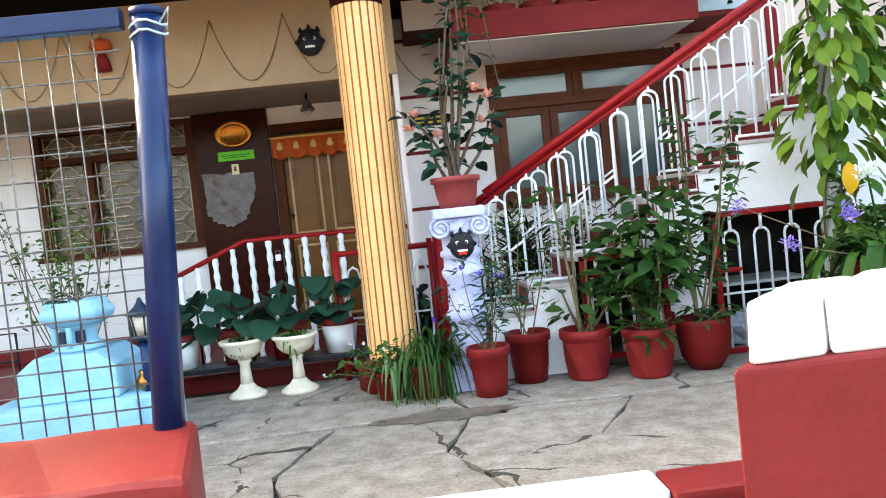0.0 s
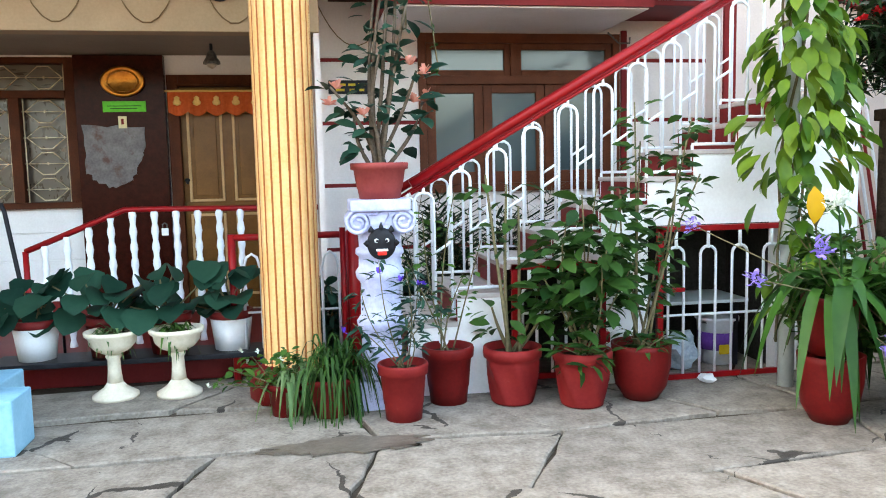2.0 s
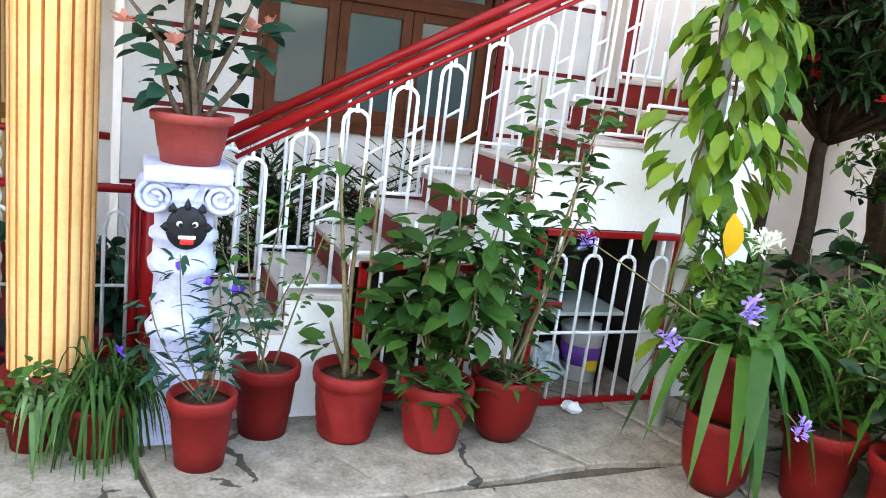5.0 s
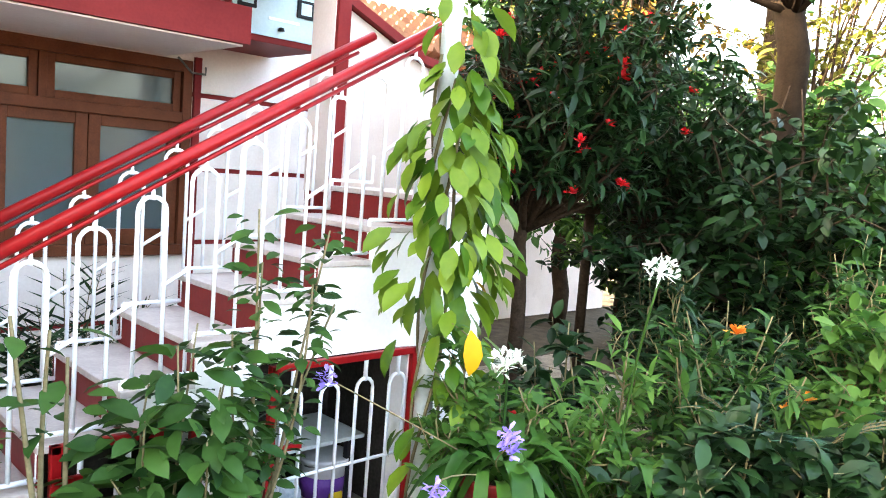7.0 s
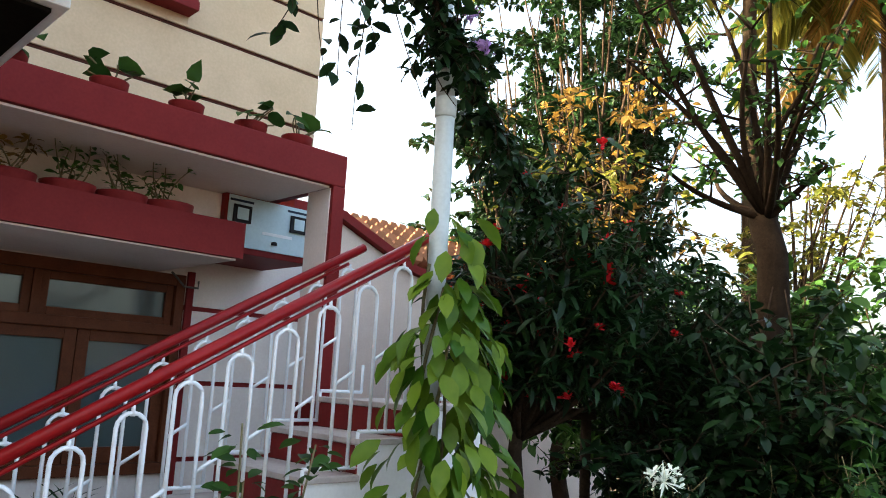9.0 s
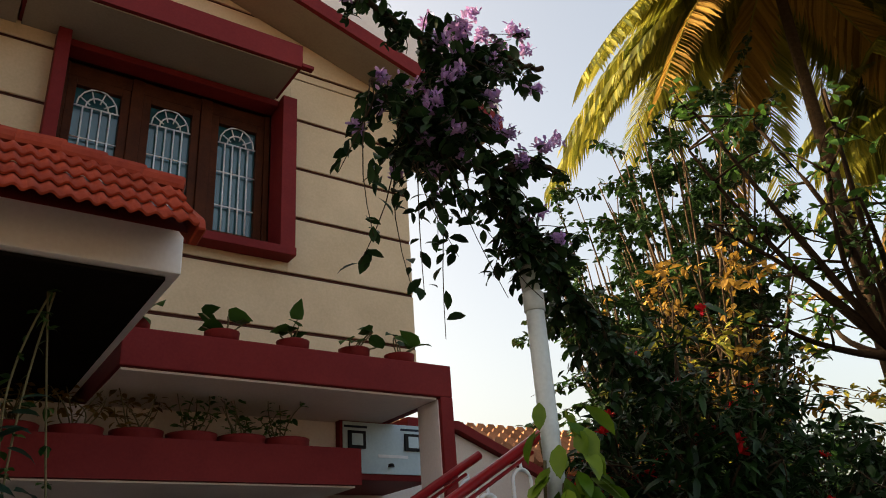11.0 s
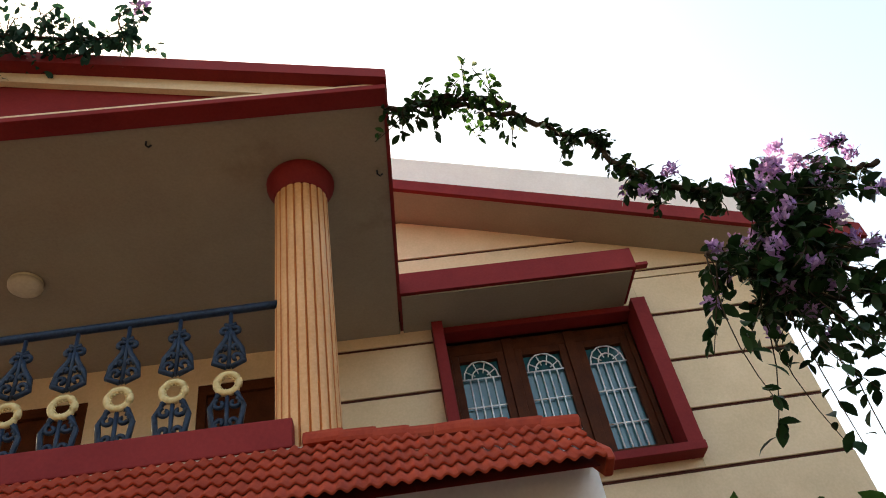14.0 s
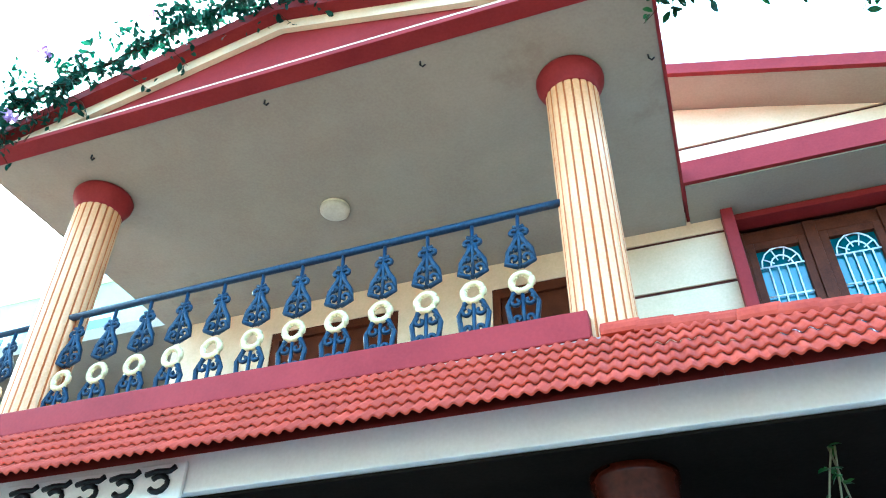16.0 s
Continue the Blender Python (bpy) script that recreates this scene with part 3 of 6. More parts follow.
for s in (-1, 1):
    xe = GX1 if s > 0 else GX0
    part("pale_border", prism(B(), [(xe - s * .06, GZ + .016), (GM, GZ + .48), (GM, GZ + .40), (xe - s * .52, GZ + .016)], "y", 5.08, 5.118), CREAM, gable, "pale plaster border")
    part("roof_edge", prism(B(), [(xe + s * .02, GZ - .02), (xe + s * .02, GZ + .045), (GM, GZ + .56), (GM, GZ + .485)], "y", 5.0, 5.28), MAROON, gable, "maroon sloping roof edge")
    part("roof_slab", prism(B(), [(xe + s * .02, GZ + .048), (xe + s * .02, GZ + .07), (GM, GZ + .60), (GM, GZ + .565)], "y", 5.01, 7.5), MAROON, gable)
part("side_edge", box(B(), GX1 - .008, GX1 + .01, 5.22, 6.95, GZ - .075, GZ + .06), MAROON, gable, "thin maroon side edge")

# chajja over the upper window, over the lower window, ledge with post
def chajja(name, x0, x1, y0, y1, z0, z1, label):
    bm = B()
    prism(bm, [(y0, z0), (y1, z0 + .01), (y1, z1 - .03), (y0 + .05, z1 - .1), (y0, z1)], "x", x0, x1)
    c = structure(name, bm, MAROON, label, "sunshade")
    # Upper sunshade gets the shade-toned taupe below; the lower one stays pale.
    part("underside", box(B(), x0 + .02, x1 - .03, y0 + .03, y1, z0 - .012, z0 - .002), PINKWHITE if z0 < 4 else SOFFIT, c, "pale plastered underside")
    return c


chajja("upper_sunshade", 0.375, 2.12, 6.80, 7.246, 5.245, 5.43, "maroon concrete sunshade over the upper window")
part("drip_nib", bevel(box(B(), 2.11, 2.20, 6.78, 6.83, 5.24, 5.268), .004), MAROON, bpy.data.objects["upper_sunshade"])
chajja("lower_sunshade", 0.55, 2.52, 6.80, 7.85, 2.39, 2.60, "maroon concrete sunshade over the brown window")
led = structure("planter_ledge", bevel(box(B(), 1.045, 3.0, 6.50, 7.85, 2.875, 3.075), .008), MAROON, "maroon ledge that carries a row of pots", "ledge")
part("underside", box(B(), 1.06, 2.9, 6.53, 7.84, 2.861, 2.873), PINKWHITE, led, "pale plastered underside")
structure("landing_post", bevel(box(B(), 2.91, 3.0, 6.5, 6.75, 0.0, 2.875), .006), MAROON, "maroon post at the stair head", "post")
part("inner_face", box(B(), 2.902, 2.909, 6.525, 6.75, 1.58, 2.86), PINKWHITE, bpy.data.objects["landing_post"], "pale plastered inner face")
drop = structure("wall_upper_drop", box(B(), .2, 3.0, 7.27, 7.84, 2.61, 2.86), GROOVE, "pale wall face between the sunshade and the ledge", "wall")
part("plaster_band", bevel(box(B(), .2, 3.0, 7.255, 7.272, 2.612, 2.858), .003, 1), PINKWHITE, drop)
# stairs: run 0.263, rise 0.15
SY0, SY1 = 5.48, 6.22
st = structure("stair", box(B(), 2.95, 3.2, SY0 + .14, SY1, 1.2, 1.58), WHITE, "outside stair with red risers and cement treads", "stair")
for k in range(7, -2, -1):
    x, z = 2.43 - .277 * k, 1.48 - .153 * k
    x2 = x + .277 if k > -1 else 3.2
    low = .71 if k in (4, 5) else .9 if k in (0, 1, 2) else 0.0
    part("step_side", box(B(), x + .003, x2 + .003, SY0, SY0 + .13, low, z - .028), WHITE, st, "white plastered step side")
    part("step_body", box(B(), x + .006, x2 + .006, SY0 + .13, SY1 - .06, max(0, z - .2), z - .028), STORESHADE, st)
    part("step_back", box(B(), x + .003, x2 + .003, SY1 - .06, SY1, 0, z - .028), STORESHADE, st, "inner side of the stair store, darkened for shade")
    part("tread", bevel(box(B(), x - .012, x2 + .003, SY0 - .008, SY1, z - .027, z), .005), STEP, st, "grey cement tread")
    part("riser", box(B(), x - .005, x + .003, SY0 + .012, SY1, z - .15, z - .03), REDOX, st, "red painted riser")
structure("store_side", box(B(), 2.75, 2.83, 5.62, 6.16, 0, 1.3), STORESHADE, "plain end wall of the store under the stairs", "wall")
structure("store_partition", box(B(), 1.61, 1.87, 5.62, 6.16, 0, .8), STORESHADE, "plain pier between the two barred openings", "wall")

# yard walls and gate piers
def worn(bm, w):
    """Round the edges of a masonry block and knock them about."""
    bmesh.ops.subdivide_edges(bm, edges=[e for e in bm.edges if e.calc_length() > 1], cuts=40, use_grid_fill=True)
    bmesh.ops.bevel(bm, geom=[e for e in bm.edges if len(e.link_faces) == 2 and e.calc_face_angle(0) > .3], offset=w, segments=3, profile=0.6, affect="EDGES", clamp_overlap=True)
    for v in bm.verts:
        v.co += Vector((noise.noise(v.co * 7), noise.noise(v.co * 7 + Vector((5, 0, 0))), noise.noise(v.co * 9 + Vector((0, 7, 0))))) * .006
    return bm


structure("gate_wall_low", worn(prism(B(), [(-4.2, 1.74), (-.322, 1.74), (-.403, 2.09), (-4.2, 2.09)], "z", -.03, .763), .02), REDOX, "low red painted yard wall", "wall")
structure("gate_pier", worn(prism(B(), [(.558, 2.03), (4.2, 2.03), (4.2, 2.24), (.757, 2.24)], "z", -.03, .75), .012), REDOX, "low red painted gate pier", "wall")
structure("threshold", bevel(box(B(), -0.4, 0.80, 3.2, 3.42, -.02, .085), .025, 3), WHITEWASH, "white limewashed kerb across the yard", "kerb")
structure("threshold_end", bevel(box(B(), 0.803, 1.25, 3.16, 3.40, -.02, .085), .02, 2), REDOX, "red painted end of the kerb", "kerb")

rw = random.Random(9)
structure("wet_patch", prism(B(), [(.13 + .40 * math.cos(a) * rw.uniform(.75, 1.1), 4.80 + .11 * math.sin(a) * rw.uniform(.7, 1.15)) for a in np.linspace(0, 2 * math.pi, 40, endpoint=False)], "z", .0005, .0085), WETSTONE, "dark wet stain on the flagstones", "stain")


# ---- columns ----
def column(name, x, y, z0, z1, r, label, cap):
    e = thing(name, label, "column", "fluted columns", (x, y, z0))
    bm, n = B(), 20
    rows = [[], []]
    prof = []
    for k in range(n):
        a = 2 * math.pi / n
        for da, rr in ((-.46, .95), (-.38, 1.0), (-.13, 1.014), (.13, 1.014), (.38, 1.0)):
            prof.append((k * a + da * a, r * rr))
    h = z1 - z0
    for zz, row in ((0, rows[0]), (h, rows[1])):
        row += [bm.verts.new((math.cos(t) * q, math.sin(t) * q, zz)) for t, q in prof]
    m = len(prof)
    for k in range(m):
        f = bm.faces.new((rows[0][k], rows[0][(k + 1) % m], rows[1][(k + 1) % m], rows[1][k]))
        f.material_index = 1 if k % 5 in (0, 4) else 0
    part("shaft", bm, [AMBERCOL if cap else GOLDCOL, ORANGE], e)
    if cap:
        part("capital", lathe(B(), [(r * 1.02, h - .16), (r * 1.05, h - .13), (r * 1.18, h - .09), (r * 1.31, h - .05), (r * 1.33, h - .02), (r * 1.26, h)], 32), MAROON, e, "maroon turned capital")
    else:
        part("base", bevel(lathe(B(), [(r * 1.55, 0), (r * 1.55, .13), (r * 1.25, .17), (r * 1.05, .2)], 8), .006, 1), DEEPRED, e, "dark red eight-sided base")
        part("top_band", lathe(B(), [(r * 1.02, h - .44), (r * 1.05, h - .42), (r * 1.05, h - .06), (r * 1.12, h - .04), (r * 1.12, h - .002)], 40), DARKTILE, e, "dark brown band under the slab")
    return e


column("column", -0.13, 5.69, 0.0, 2.86, 0.158, "golden cream fluted column with orange grooves in the yard", False)
column("column", -0.155, 5.66, 3.39, 5.228, 0.148, "amber fluted balcony column with maroon capital", True)
column("column", -3.40, 5.65, 3.39, 5.228, 0.148, "amber fluted balcony column with maroon capital", True)

# ---- clay tiles along the slab edge ----
skirt = thing("tile_skirt", "row of red painted clay tiles along the slab edge", "tiled roof", kind="structure")
TX0, TX1, TY0, TZ0, TY1, TZ1 = -4.6, 0.935, 5.02, 2.925, 5.46, 3.37
slope = math.atan2(TZ1 - TZ0, TY1 - TY0)
bm = prism(B(), [(TY0 + .05, TZ0 - .0), (TY1, TZ1 - .05), (TY1, 3.1), (5.34, 3.06), (5.30, 3.06)], "x", TX0, .05)
for k in range(4):
    f = .90 - .17 * k
    prism(bm, [(TY0 + .05, TZ0), (TY0 + (TY1 - TY0) * f, TZ0 + (TZ1 - TZ0) * f - .05), (5.30 if f < .7 else TY1, 3.07), (5.30, 3.06)], "x", .052 + .217 * k, .05 + .217 * (k + 1))
part("tile_bed", bm, MAROON, skirt)
bm = B()
cols = 14
TW, TL = .104, .17
prev = None
for s in (0, 1):
    row = []
    for c in range(cols + 1):
        t = c / cols
        row.append((TW * t, .0075 * math.sin(math.pi * t * 4) + .008))
    pts = row
    for lift in (0,):
        v = [bm.verts.new((px, s * TL, pz - s * .014 + .014)) for px, pz in pts]
        w = [bm.verts.new((px, s * TL, pz - s * .014 + .006)) for px, pz in pts]
        if prev:
            for k in range(cols):
                f = bm.faces.new((prev[0][k], prev[0][k + 1], v[k + 1], v[k]))
                f.smooth = True
        else:
            for k in range(cols):
                bm.faces.new((w[k], w[k + 1], v[k + 1], v[k]))
        prev = (v, w)
tile_me = mesh_of("tile", bm, ROOFTILE)
rows_n = 5


def ridge_z(x):
    """Height of the hip line that falls towards the end of the skirt."""
    return 3.40 if x < -.1 else 3.40 - .10 * (x + .1) - .12 * max(0, x - .45)


step_l = math.hypot(TY1 - TY0, TZ1 - TZ0) / rows_n
for j in range(rows_n - 1, -1, -1):
    for i in range(int((TX1 - TX0) / TW)):
        if TX1 - (i + 1) * TW < -4.6 or TZ0 + (j + .85) / rows_n * (TZ1 - TZ0) > ridge_z(TX1 - (i + .5) * TW):
            continue
        o = part("tile", tile_me, None, skirt)
        d = j * step_l
        o.matrix_basis = pose(TX1 - (i + 1) * TW, TY0 + d * math.cos(slope), TZ0 + d * math.sin(slope), math.degrees(slope), 0, 0)
        o.scale = (1, step_l * 1.12 / TL, 1)
for i in range(8):
    x = -0.16 + i * .137
    o = part("ridge_tile", bevel(box(B(), 0, .175, -.055, .055, -.05, .012), .02, 2), ROOFTILE, skirt)
    o.matrix_basis = pose(x, 5.47 - .20 * max(0, x - .3), ridge_z(x) + .012, 0, math.degrees(math.atan2(ridge_z(x) - ridge_z(x + .15), .15)) - 4, -12 if x > .3 else 0)
part("hip_end", bevel(prism(B(), [(TY0, TZ0), (TY0 + .02, TZ0 + .05), (5.33, 3.19), (5.36, 3.10), (TY0 + .1, TZ0 - .02)], "x", TX1 - .003, TX1 + .03), .006, 1), ROOFTILE, skirt)
sb = thing("house_sign", "white plastic house sign with bold black lettering", "sign", at=(-2.47, 5.305, 2.935))
part("board", bevel(box(B(), -.49, .49, -.012, .012, -.085, .085), .012, 2), WHITE, sb)
for i in range(5):
    x = -.37 + i * .185
    part("letter_bar", tube(B(), [(x - .075, -.016, .035), (x - .02, -.016, .045), (x + .05, -.016, .04), (x + .075, -.016, .058)], .013, 6), BLACK, sb, "bold black letter head")
    part("letter_bar", tube(B(), [(x + .045 * math.cos(t), -.016, -.012 + .036 * math.sin(t)) for t in np.linspace(2.4, -2.6, 10)], .014, 6), BLACK, sb, "bold black letter bowl")

# ---- balcony railing with cast-iron balusters ----
rail = thing("balcony_railing", "dark blue cast-iron railing with cream rings on the balcony", "railing", at=(0, 5.6, 0))
part("top_bar", tube(B(), [(-3.9, 0, 4.18), (-.15, 0, 4.275)], .022, 8), DARKIRON, rail)


def scroll(bm, cx, cz, r, start, turns, mirror, rad=.0115):
    pts = []
    for i in range(15):
        t = i / 14
        a = start + turns * 2 * math.pi * t
        q = r * (1 - .72 * t)
        pts.append((cx + mirror * q * math.cos(a), 0, cz + q * math.sin(a)))
    tube(bm, pts, rad, 5)


bm = B()
tube(bm, [(0, 0, 3.53), (0, 0, 3.80)], .011, 5)
tube(bm, [(0, 0, 3.93), (0, 0, 4.27)], .011, 5)
for s in (-1, 1):
    tube(bm, [(s * .012, 0, 3.53), (s * .062, 0, 3.62), (s * .075, 0, 3.72), (s * .045, 0, 3.785), (s * .01, 0, 3.80)], .0145, 5)
    scroll(bm, s * .032, 3.735, .030, 1.2, -.9, s)
    scroll(bm, s * .028, 3.635, .026, -1.2, .9, s)
    tube(bm, [(s * .01, 0, 3.935), (s * .072, 0, 3.965), (s * .062, 0, 4.03), (s * .02, 0, 4.10), (s * .012, 0, 4.14)], .0145, 5)
    scroll(bm, s * .034, 3.985, .028, -.8, .9, s)
    scroll(bm, s * .024, 4.045, .02, -.8, .9, s)
    scroll(bm, s * .028, 4.145, .024, 2.6, -.8, s)
tube(bm, [(-.028, 0, 4.19), (0, 0, 4.175), (.028, 0, 4.19)], .011, 5)
iron_me = mesh_of("baluster", bm, DARKIRON)
bm = B()
tube(bm, [(.052 * math.cos(a), 0, .052 * math.sin(a)) for a in np.linspace(0, 2 * math.pi, 20, endpoint=False)], .017, 7, closed=True)
for k in range(14):
    a = k * 2 * math.pi / 14
    lathe(bm, [(.002, -.007), (.007, 0), (.002, .007)], 6, (.036 * math.cos(a), 0, .036 * math.sin(a)))
ring_me = mesh_of("ring", bm, RINGCREAM)
for i in range(14):
    x = -0.51 - .243 * i
    o = part("baluster", iron_me, None, rail)
    o.location = (x, 0, -.01 - .026 * i / 4)
    q = part("ring", ring_me, None, o, "cream painted iron ring")
    q.location = (0, -.004, 3.84)

# ---- balcony door, window and lamp ----
d = thing("balcony_door", "plain reddish brown wooden balcony door, closed", "door", at=(-.75, 7.32, 3.39))
part("frame", box(box(box(B(), -.35, -.29, -.05, .05, 0, 1.61), .29, .35, -.05, .05, 0, 1.61), -.29, .29, -.05, .05, 1.53, 1.61), WOOD, d)
part("leaf", bevel(box(B(), -.29, .29, -.02, .02, .005, 1.53), .004), WOOD, d)
d = thing("balcony_window", "wide reddish brown wooden window shutters, closed", "window", at=(-2.4, 7.32, 3.9))
part("frame", box(box(box(box(B(), -.55, -.48, -.05, .05, 0, 1.08), .48, .55, -.05, .05, 0, 1.08), -.48, .48, -.05, .05, 1.01, 1.08), -.48, .48, -.05, .05, 0, .06), WOOD, d)
for s in (-1, 1):
    part("shutter", bevel(box(B(), min(0, s * .475), max(0, s * .475), -.02, .02, .065, 1.005), .004), WOOD, d)
lm = thing("ceiling_lamp", "round cream ceiling lamp on the balcony soffit", "lamp", at=(-1.935, 6.25, 5.228))
part("base", lathe(B(), [(.10, -.02), (.10, 0)], 24), STONECREAM, lm)
part("cover", lathe(B(), [(.02, -.075), (.07, -.07), (.10, -.045), (.105, -.021)], 24), LAMPGLASS, lm)
for x, y in ((-0.93, 5.25), (-1.91, 5.22), (-3.2, 5.27), (.30, 5.62)):
    hk = thing("ceiling_hook", "small dark iron hook in the soffit", "hook", "soffit hooks", (x, y, 5.228))
    part("hook", tube(B(), [(0, 0, 0), (0, 0, -.03), (.015, 0, -.05), (.03, 0, -.035)], .006, 5), BLACK, hk)

# ---- upper window ----
wn = thing("upper_window", "brown wooden three-light window with white bars and blue-green glass", "window", at=(0, 7.26, 0), kind="structure")
X0, X1, Z0, Z1 = 0.61, 2.22, 3.99, 5.22
for nm, b in (("left_border", (X0 - .01, X0 + .07, -.13, .10, Z0, Z1)), ("right_border", (X1 - .10, X1 + .01, -.13, .10, Z0, Z1)), ("sill_border", (X0 - .01, X1 + .01, -.15, .10, Z0 - .06, Z0)), ("head_border", (X0 + .07, X1 - .10, -.04, .10, Z1 - .05, Z1))):
    part(nm, bevel(box(B(), *b), .005), MAROON, wn, "maroon plaster border")
fx0, fx1 = X0 + .072, X1 - .102
L3 = (fx1 - fx0) / 3
for i in range(4):
    x = fx0 + i * L3
    part("mullion", bevel(box(B(), x - .04 if 0 < i else x, x + .04 if i < 3 else x, .11, .18, Z0, Z1 - .06), .004), WOOD, wn)
part("head_rail", bevel(box(B(), fx0, fx1, .125, .175, Z1 - .16, Z1 - .06), .004), WOOD, wn)
part("foot_rail", bevel(box(B(), fx0, fx1, .125, .175, Z0, Z0 + .08), .004), WOOD, wn)
for i in range(3):
    a, b = fx0 + i * L3 + .042, fx0 + (i + 1) * L3 - .042
    part("casement", bevel(box(box(box(box(B(), a, a + .055, .125, .172, Z0 + .08, Z1 - .16), b - .055, b, .125, .172, Z0 + .08, Z1 - .16), a + .055, b - .055, .125, .172, Z0 + .08, Z0 + .15), a + .055, b - .055, .125, .172, Z1 - .22, Z1 - .16), .004), WOOD, wn)
    a, b = a + .055, b - .055
    part("pane", box(B(), a, b, .162, .168, Z0 + .15, Z1 - .22), BLUEGLASS, wn, "blue-green glass pane")
    bm = B()
    cx, top = (a + b) / 2, Z1 - .37
    for k in range(1, 5):
        x = a + (b - a) * k / 5
        tube(bm, [(x, .14, Z0 + .08), (x, .14, top)], .006, 5)
    for z in (Z0 + .35, Z0 + .62, top):
        tube(bm, [(a, .14, z), (b, .14, z)], .006, 5)
    for rr in (.5, .9):
        tube(bm, [(cx + math.cos(t) * (b - a) / 2 * rr, .14, top + math.sin(t) * .17 * rr) for t in np.linspace(0, math.pi, 9)], .006, 5)
    for t in np.linspace(.5, math.pi - .5, 4):
        tube(bm, [(cx + math.cos(t) * .05, .14, top + math.sin(t) * .05), (cx + math.cos(t) * .12, .14, top + math.sin(t) * .14)], .005, 5)
    part("window_grille", bm, WHITEMETAL, wn, "white iron window bars")
structure("upper_room_back", box(B(), .35, 3.05, 8.4, 8.45, 3.1, 5.5), SOFFIT, "plain wall inside the upper room", "wall")

# ---- brown window behind the stairs ----
wn = thing("brown_window", "large brown wooden window with grey obscured glass", "window", at=(0, 7.85, 0), kind="structure")
for nm, b in (("jamb", (.92, .985, -.03, .09, 1.1, 2.37)), ("jamb", (2.615, 2.68, -.03, .09, 1.1, 2.37)), ("lintel", (.985, 2.615, -.03, .09, 2.29, 2.37)), ("sill", (.90, 2.70, -.06, .09, 1.05, 1.12)), ("transom", (.985, 2.615, -.03, .09, 1.95, 2.02))):
    part(nm, bevel(box(B(), *b), .005), WOODRED, wn)
part("post", bevel(box(B(), 2.69, 2.74, -.04, .0, 0.9, 2.40), .005), MAROON, wn, "maroon painted edge")
for a, b in ((.99, 1.47), (1.475, 2.01), (2.015, 2.61)):
    part("casement", bevel(box(box(box(box(B(), a, a + .075, 0, .06, 1.12, 1.95), b - .075, b, 0, .06, 1.12, 1.95), a + .075, b - .075, 0, .06, 1.12, 1.22), a + .075, b - .075, 0, .06, 1.88, 1.95), .004), WOODRED, wn)
    part("pane", box(B(), a + .075, b - .075, .028, .034, 1.22, 1.88), DARKGLASS, wn, "grey-green obscured glass")
for a, b in ((.99, 1.71), (1.76, 2.61)):
    part("transom_light", bevel(box(box(box(box(B(), a, a + .05, 0, .06, 2.02, 2.29), b - .05, b, 0, .06, 2.02, 2.29), a + .05, b - .05, 0, .06, 2.02, 2.07), a + .05, b - .05, 0, .06, 2.24, 2.29), .004), WOODRED, wn)
    part("pane", box(B(), a + .05, b - .05, .028, .034, 2.07, 2.24), DARKGLASS, wn, "grey-green obscured glass")
part("mullion", bevel(box(B(), 1.71, 1.76, -.02, .09, 2.02, 2.29), .004), WOODRED, wn)

# ---- porch window ----
wn = thing("porch_window", "brown wooden window with cream diamond iron grille", "window", at=(0, 8.1, 0), kind="structure")
for nm, b in (("jamb", (-3.3, -3.22, -.03, .12, 1.04, 2.2)), ("jamb", (-1.9, -1.82, -.03, .12, 1.04, 2.2)), ("lintel", (-3.22, -1.9, -.03, .12, 2.15, 2.2)), ("transom", (-3.22, -1.9, -.03, .12, 1.88, 1.94)), ("sill", (-3.34, -1.78, -.07, .12, 1.0, 1.05)), ("mullion", (-2.33, -2.25, -.03, .12, 1.05, 1.88)), ("mullion", (-2.85, -2.77, -.03, .12, 1.05, 1.88))):
    part(nm, bevel(box(B(), *b), .005), WOOD, wn)
for a, b, c, d in ((-3.22, -2.85, 1.05, 1.88), (-2.77, -2.33, 1.05, 1.88), (-2.25, -1.9, 1.05, 1.88), (-3.22, -1.9, 1.94, 2.15)):
    part("pane", box(B(), a, b, .08, .086, c, d), BROWNGLASS, wn, "brown curtained glass")
    bm = B()
    nx, nz = max(1, round((b - a) / .33)), max(1, round((d - c) / .21))
    for i in range(nx):
        for j in range(nz):
            x0, x1 = a + (b - a) * i / nx, a + (b - a) * (i + 1) / nx
            z0, z1 = c + (d - c) * j / nz, c + (d - c) * (j + 1) / nz
            cx, cz = (x0 + x1) / 2, (z0 + z1) / 2
            hx, hz = (x1 - x0) * .42, (z1 - z0) * .42
            tube(bm, [(cx - hx, .02, cz), (cx - hx * .3, .02, cz + hz), (cx + hx * .3, .02, cz + hz), (cx + hx, .02, cz), (cx + hx * .3, .02, cz - hz), (cx - hx * .3, .02, cz - hz)], .006, 4, closed=True)
            tube(bm, [(x0, .02, cz), (x1, .02, cz)], .004, 4)
            lathe(bm, [(.003, -.012), (.014, 0), (.003, .012)], 8, (cx, .02, cz))
    for x in (a + .015, b - .015):
        tube(bm, [(x, .02, c), (x, .02, d)], .006, 4)
    part("grille", bm, GRILLEGOLD, wn, "cream iron grille")

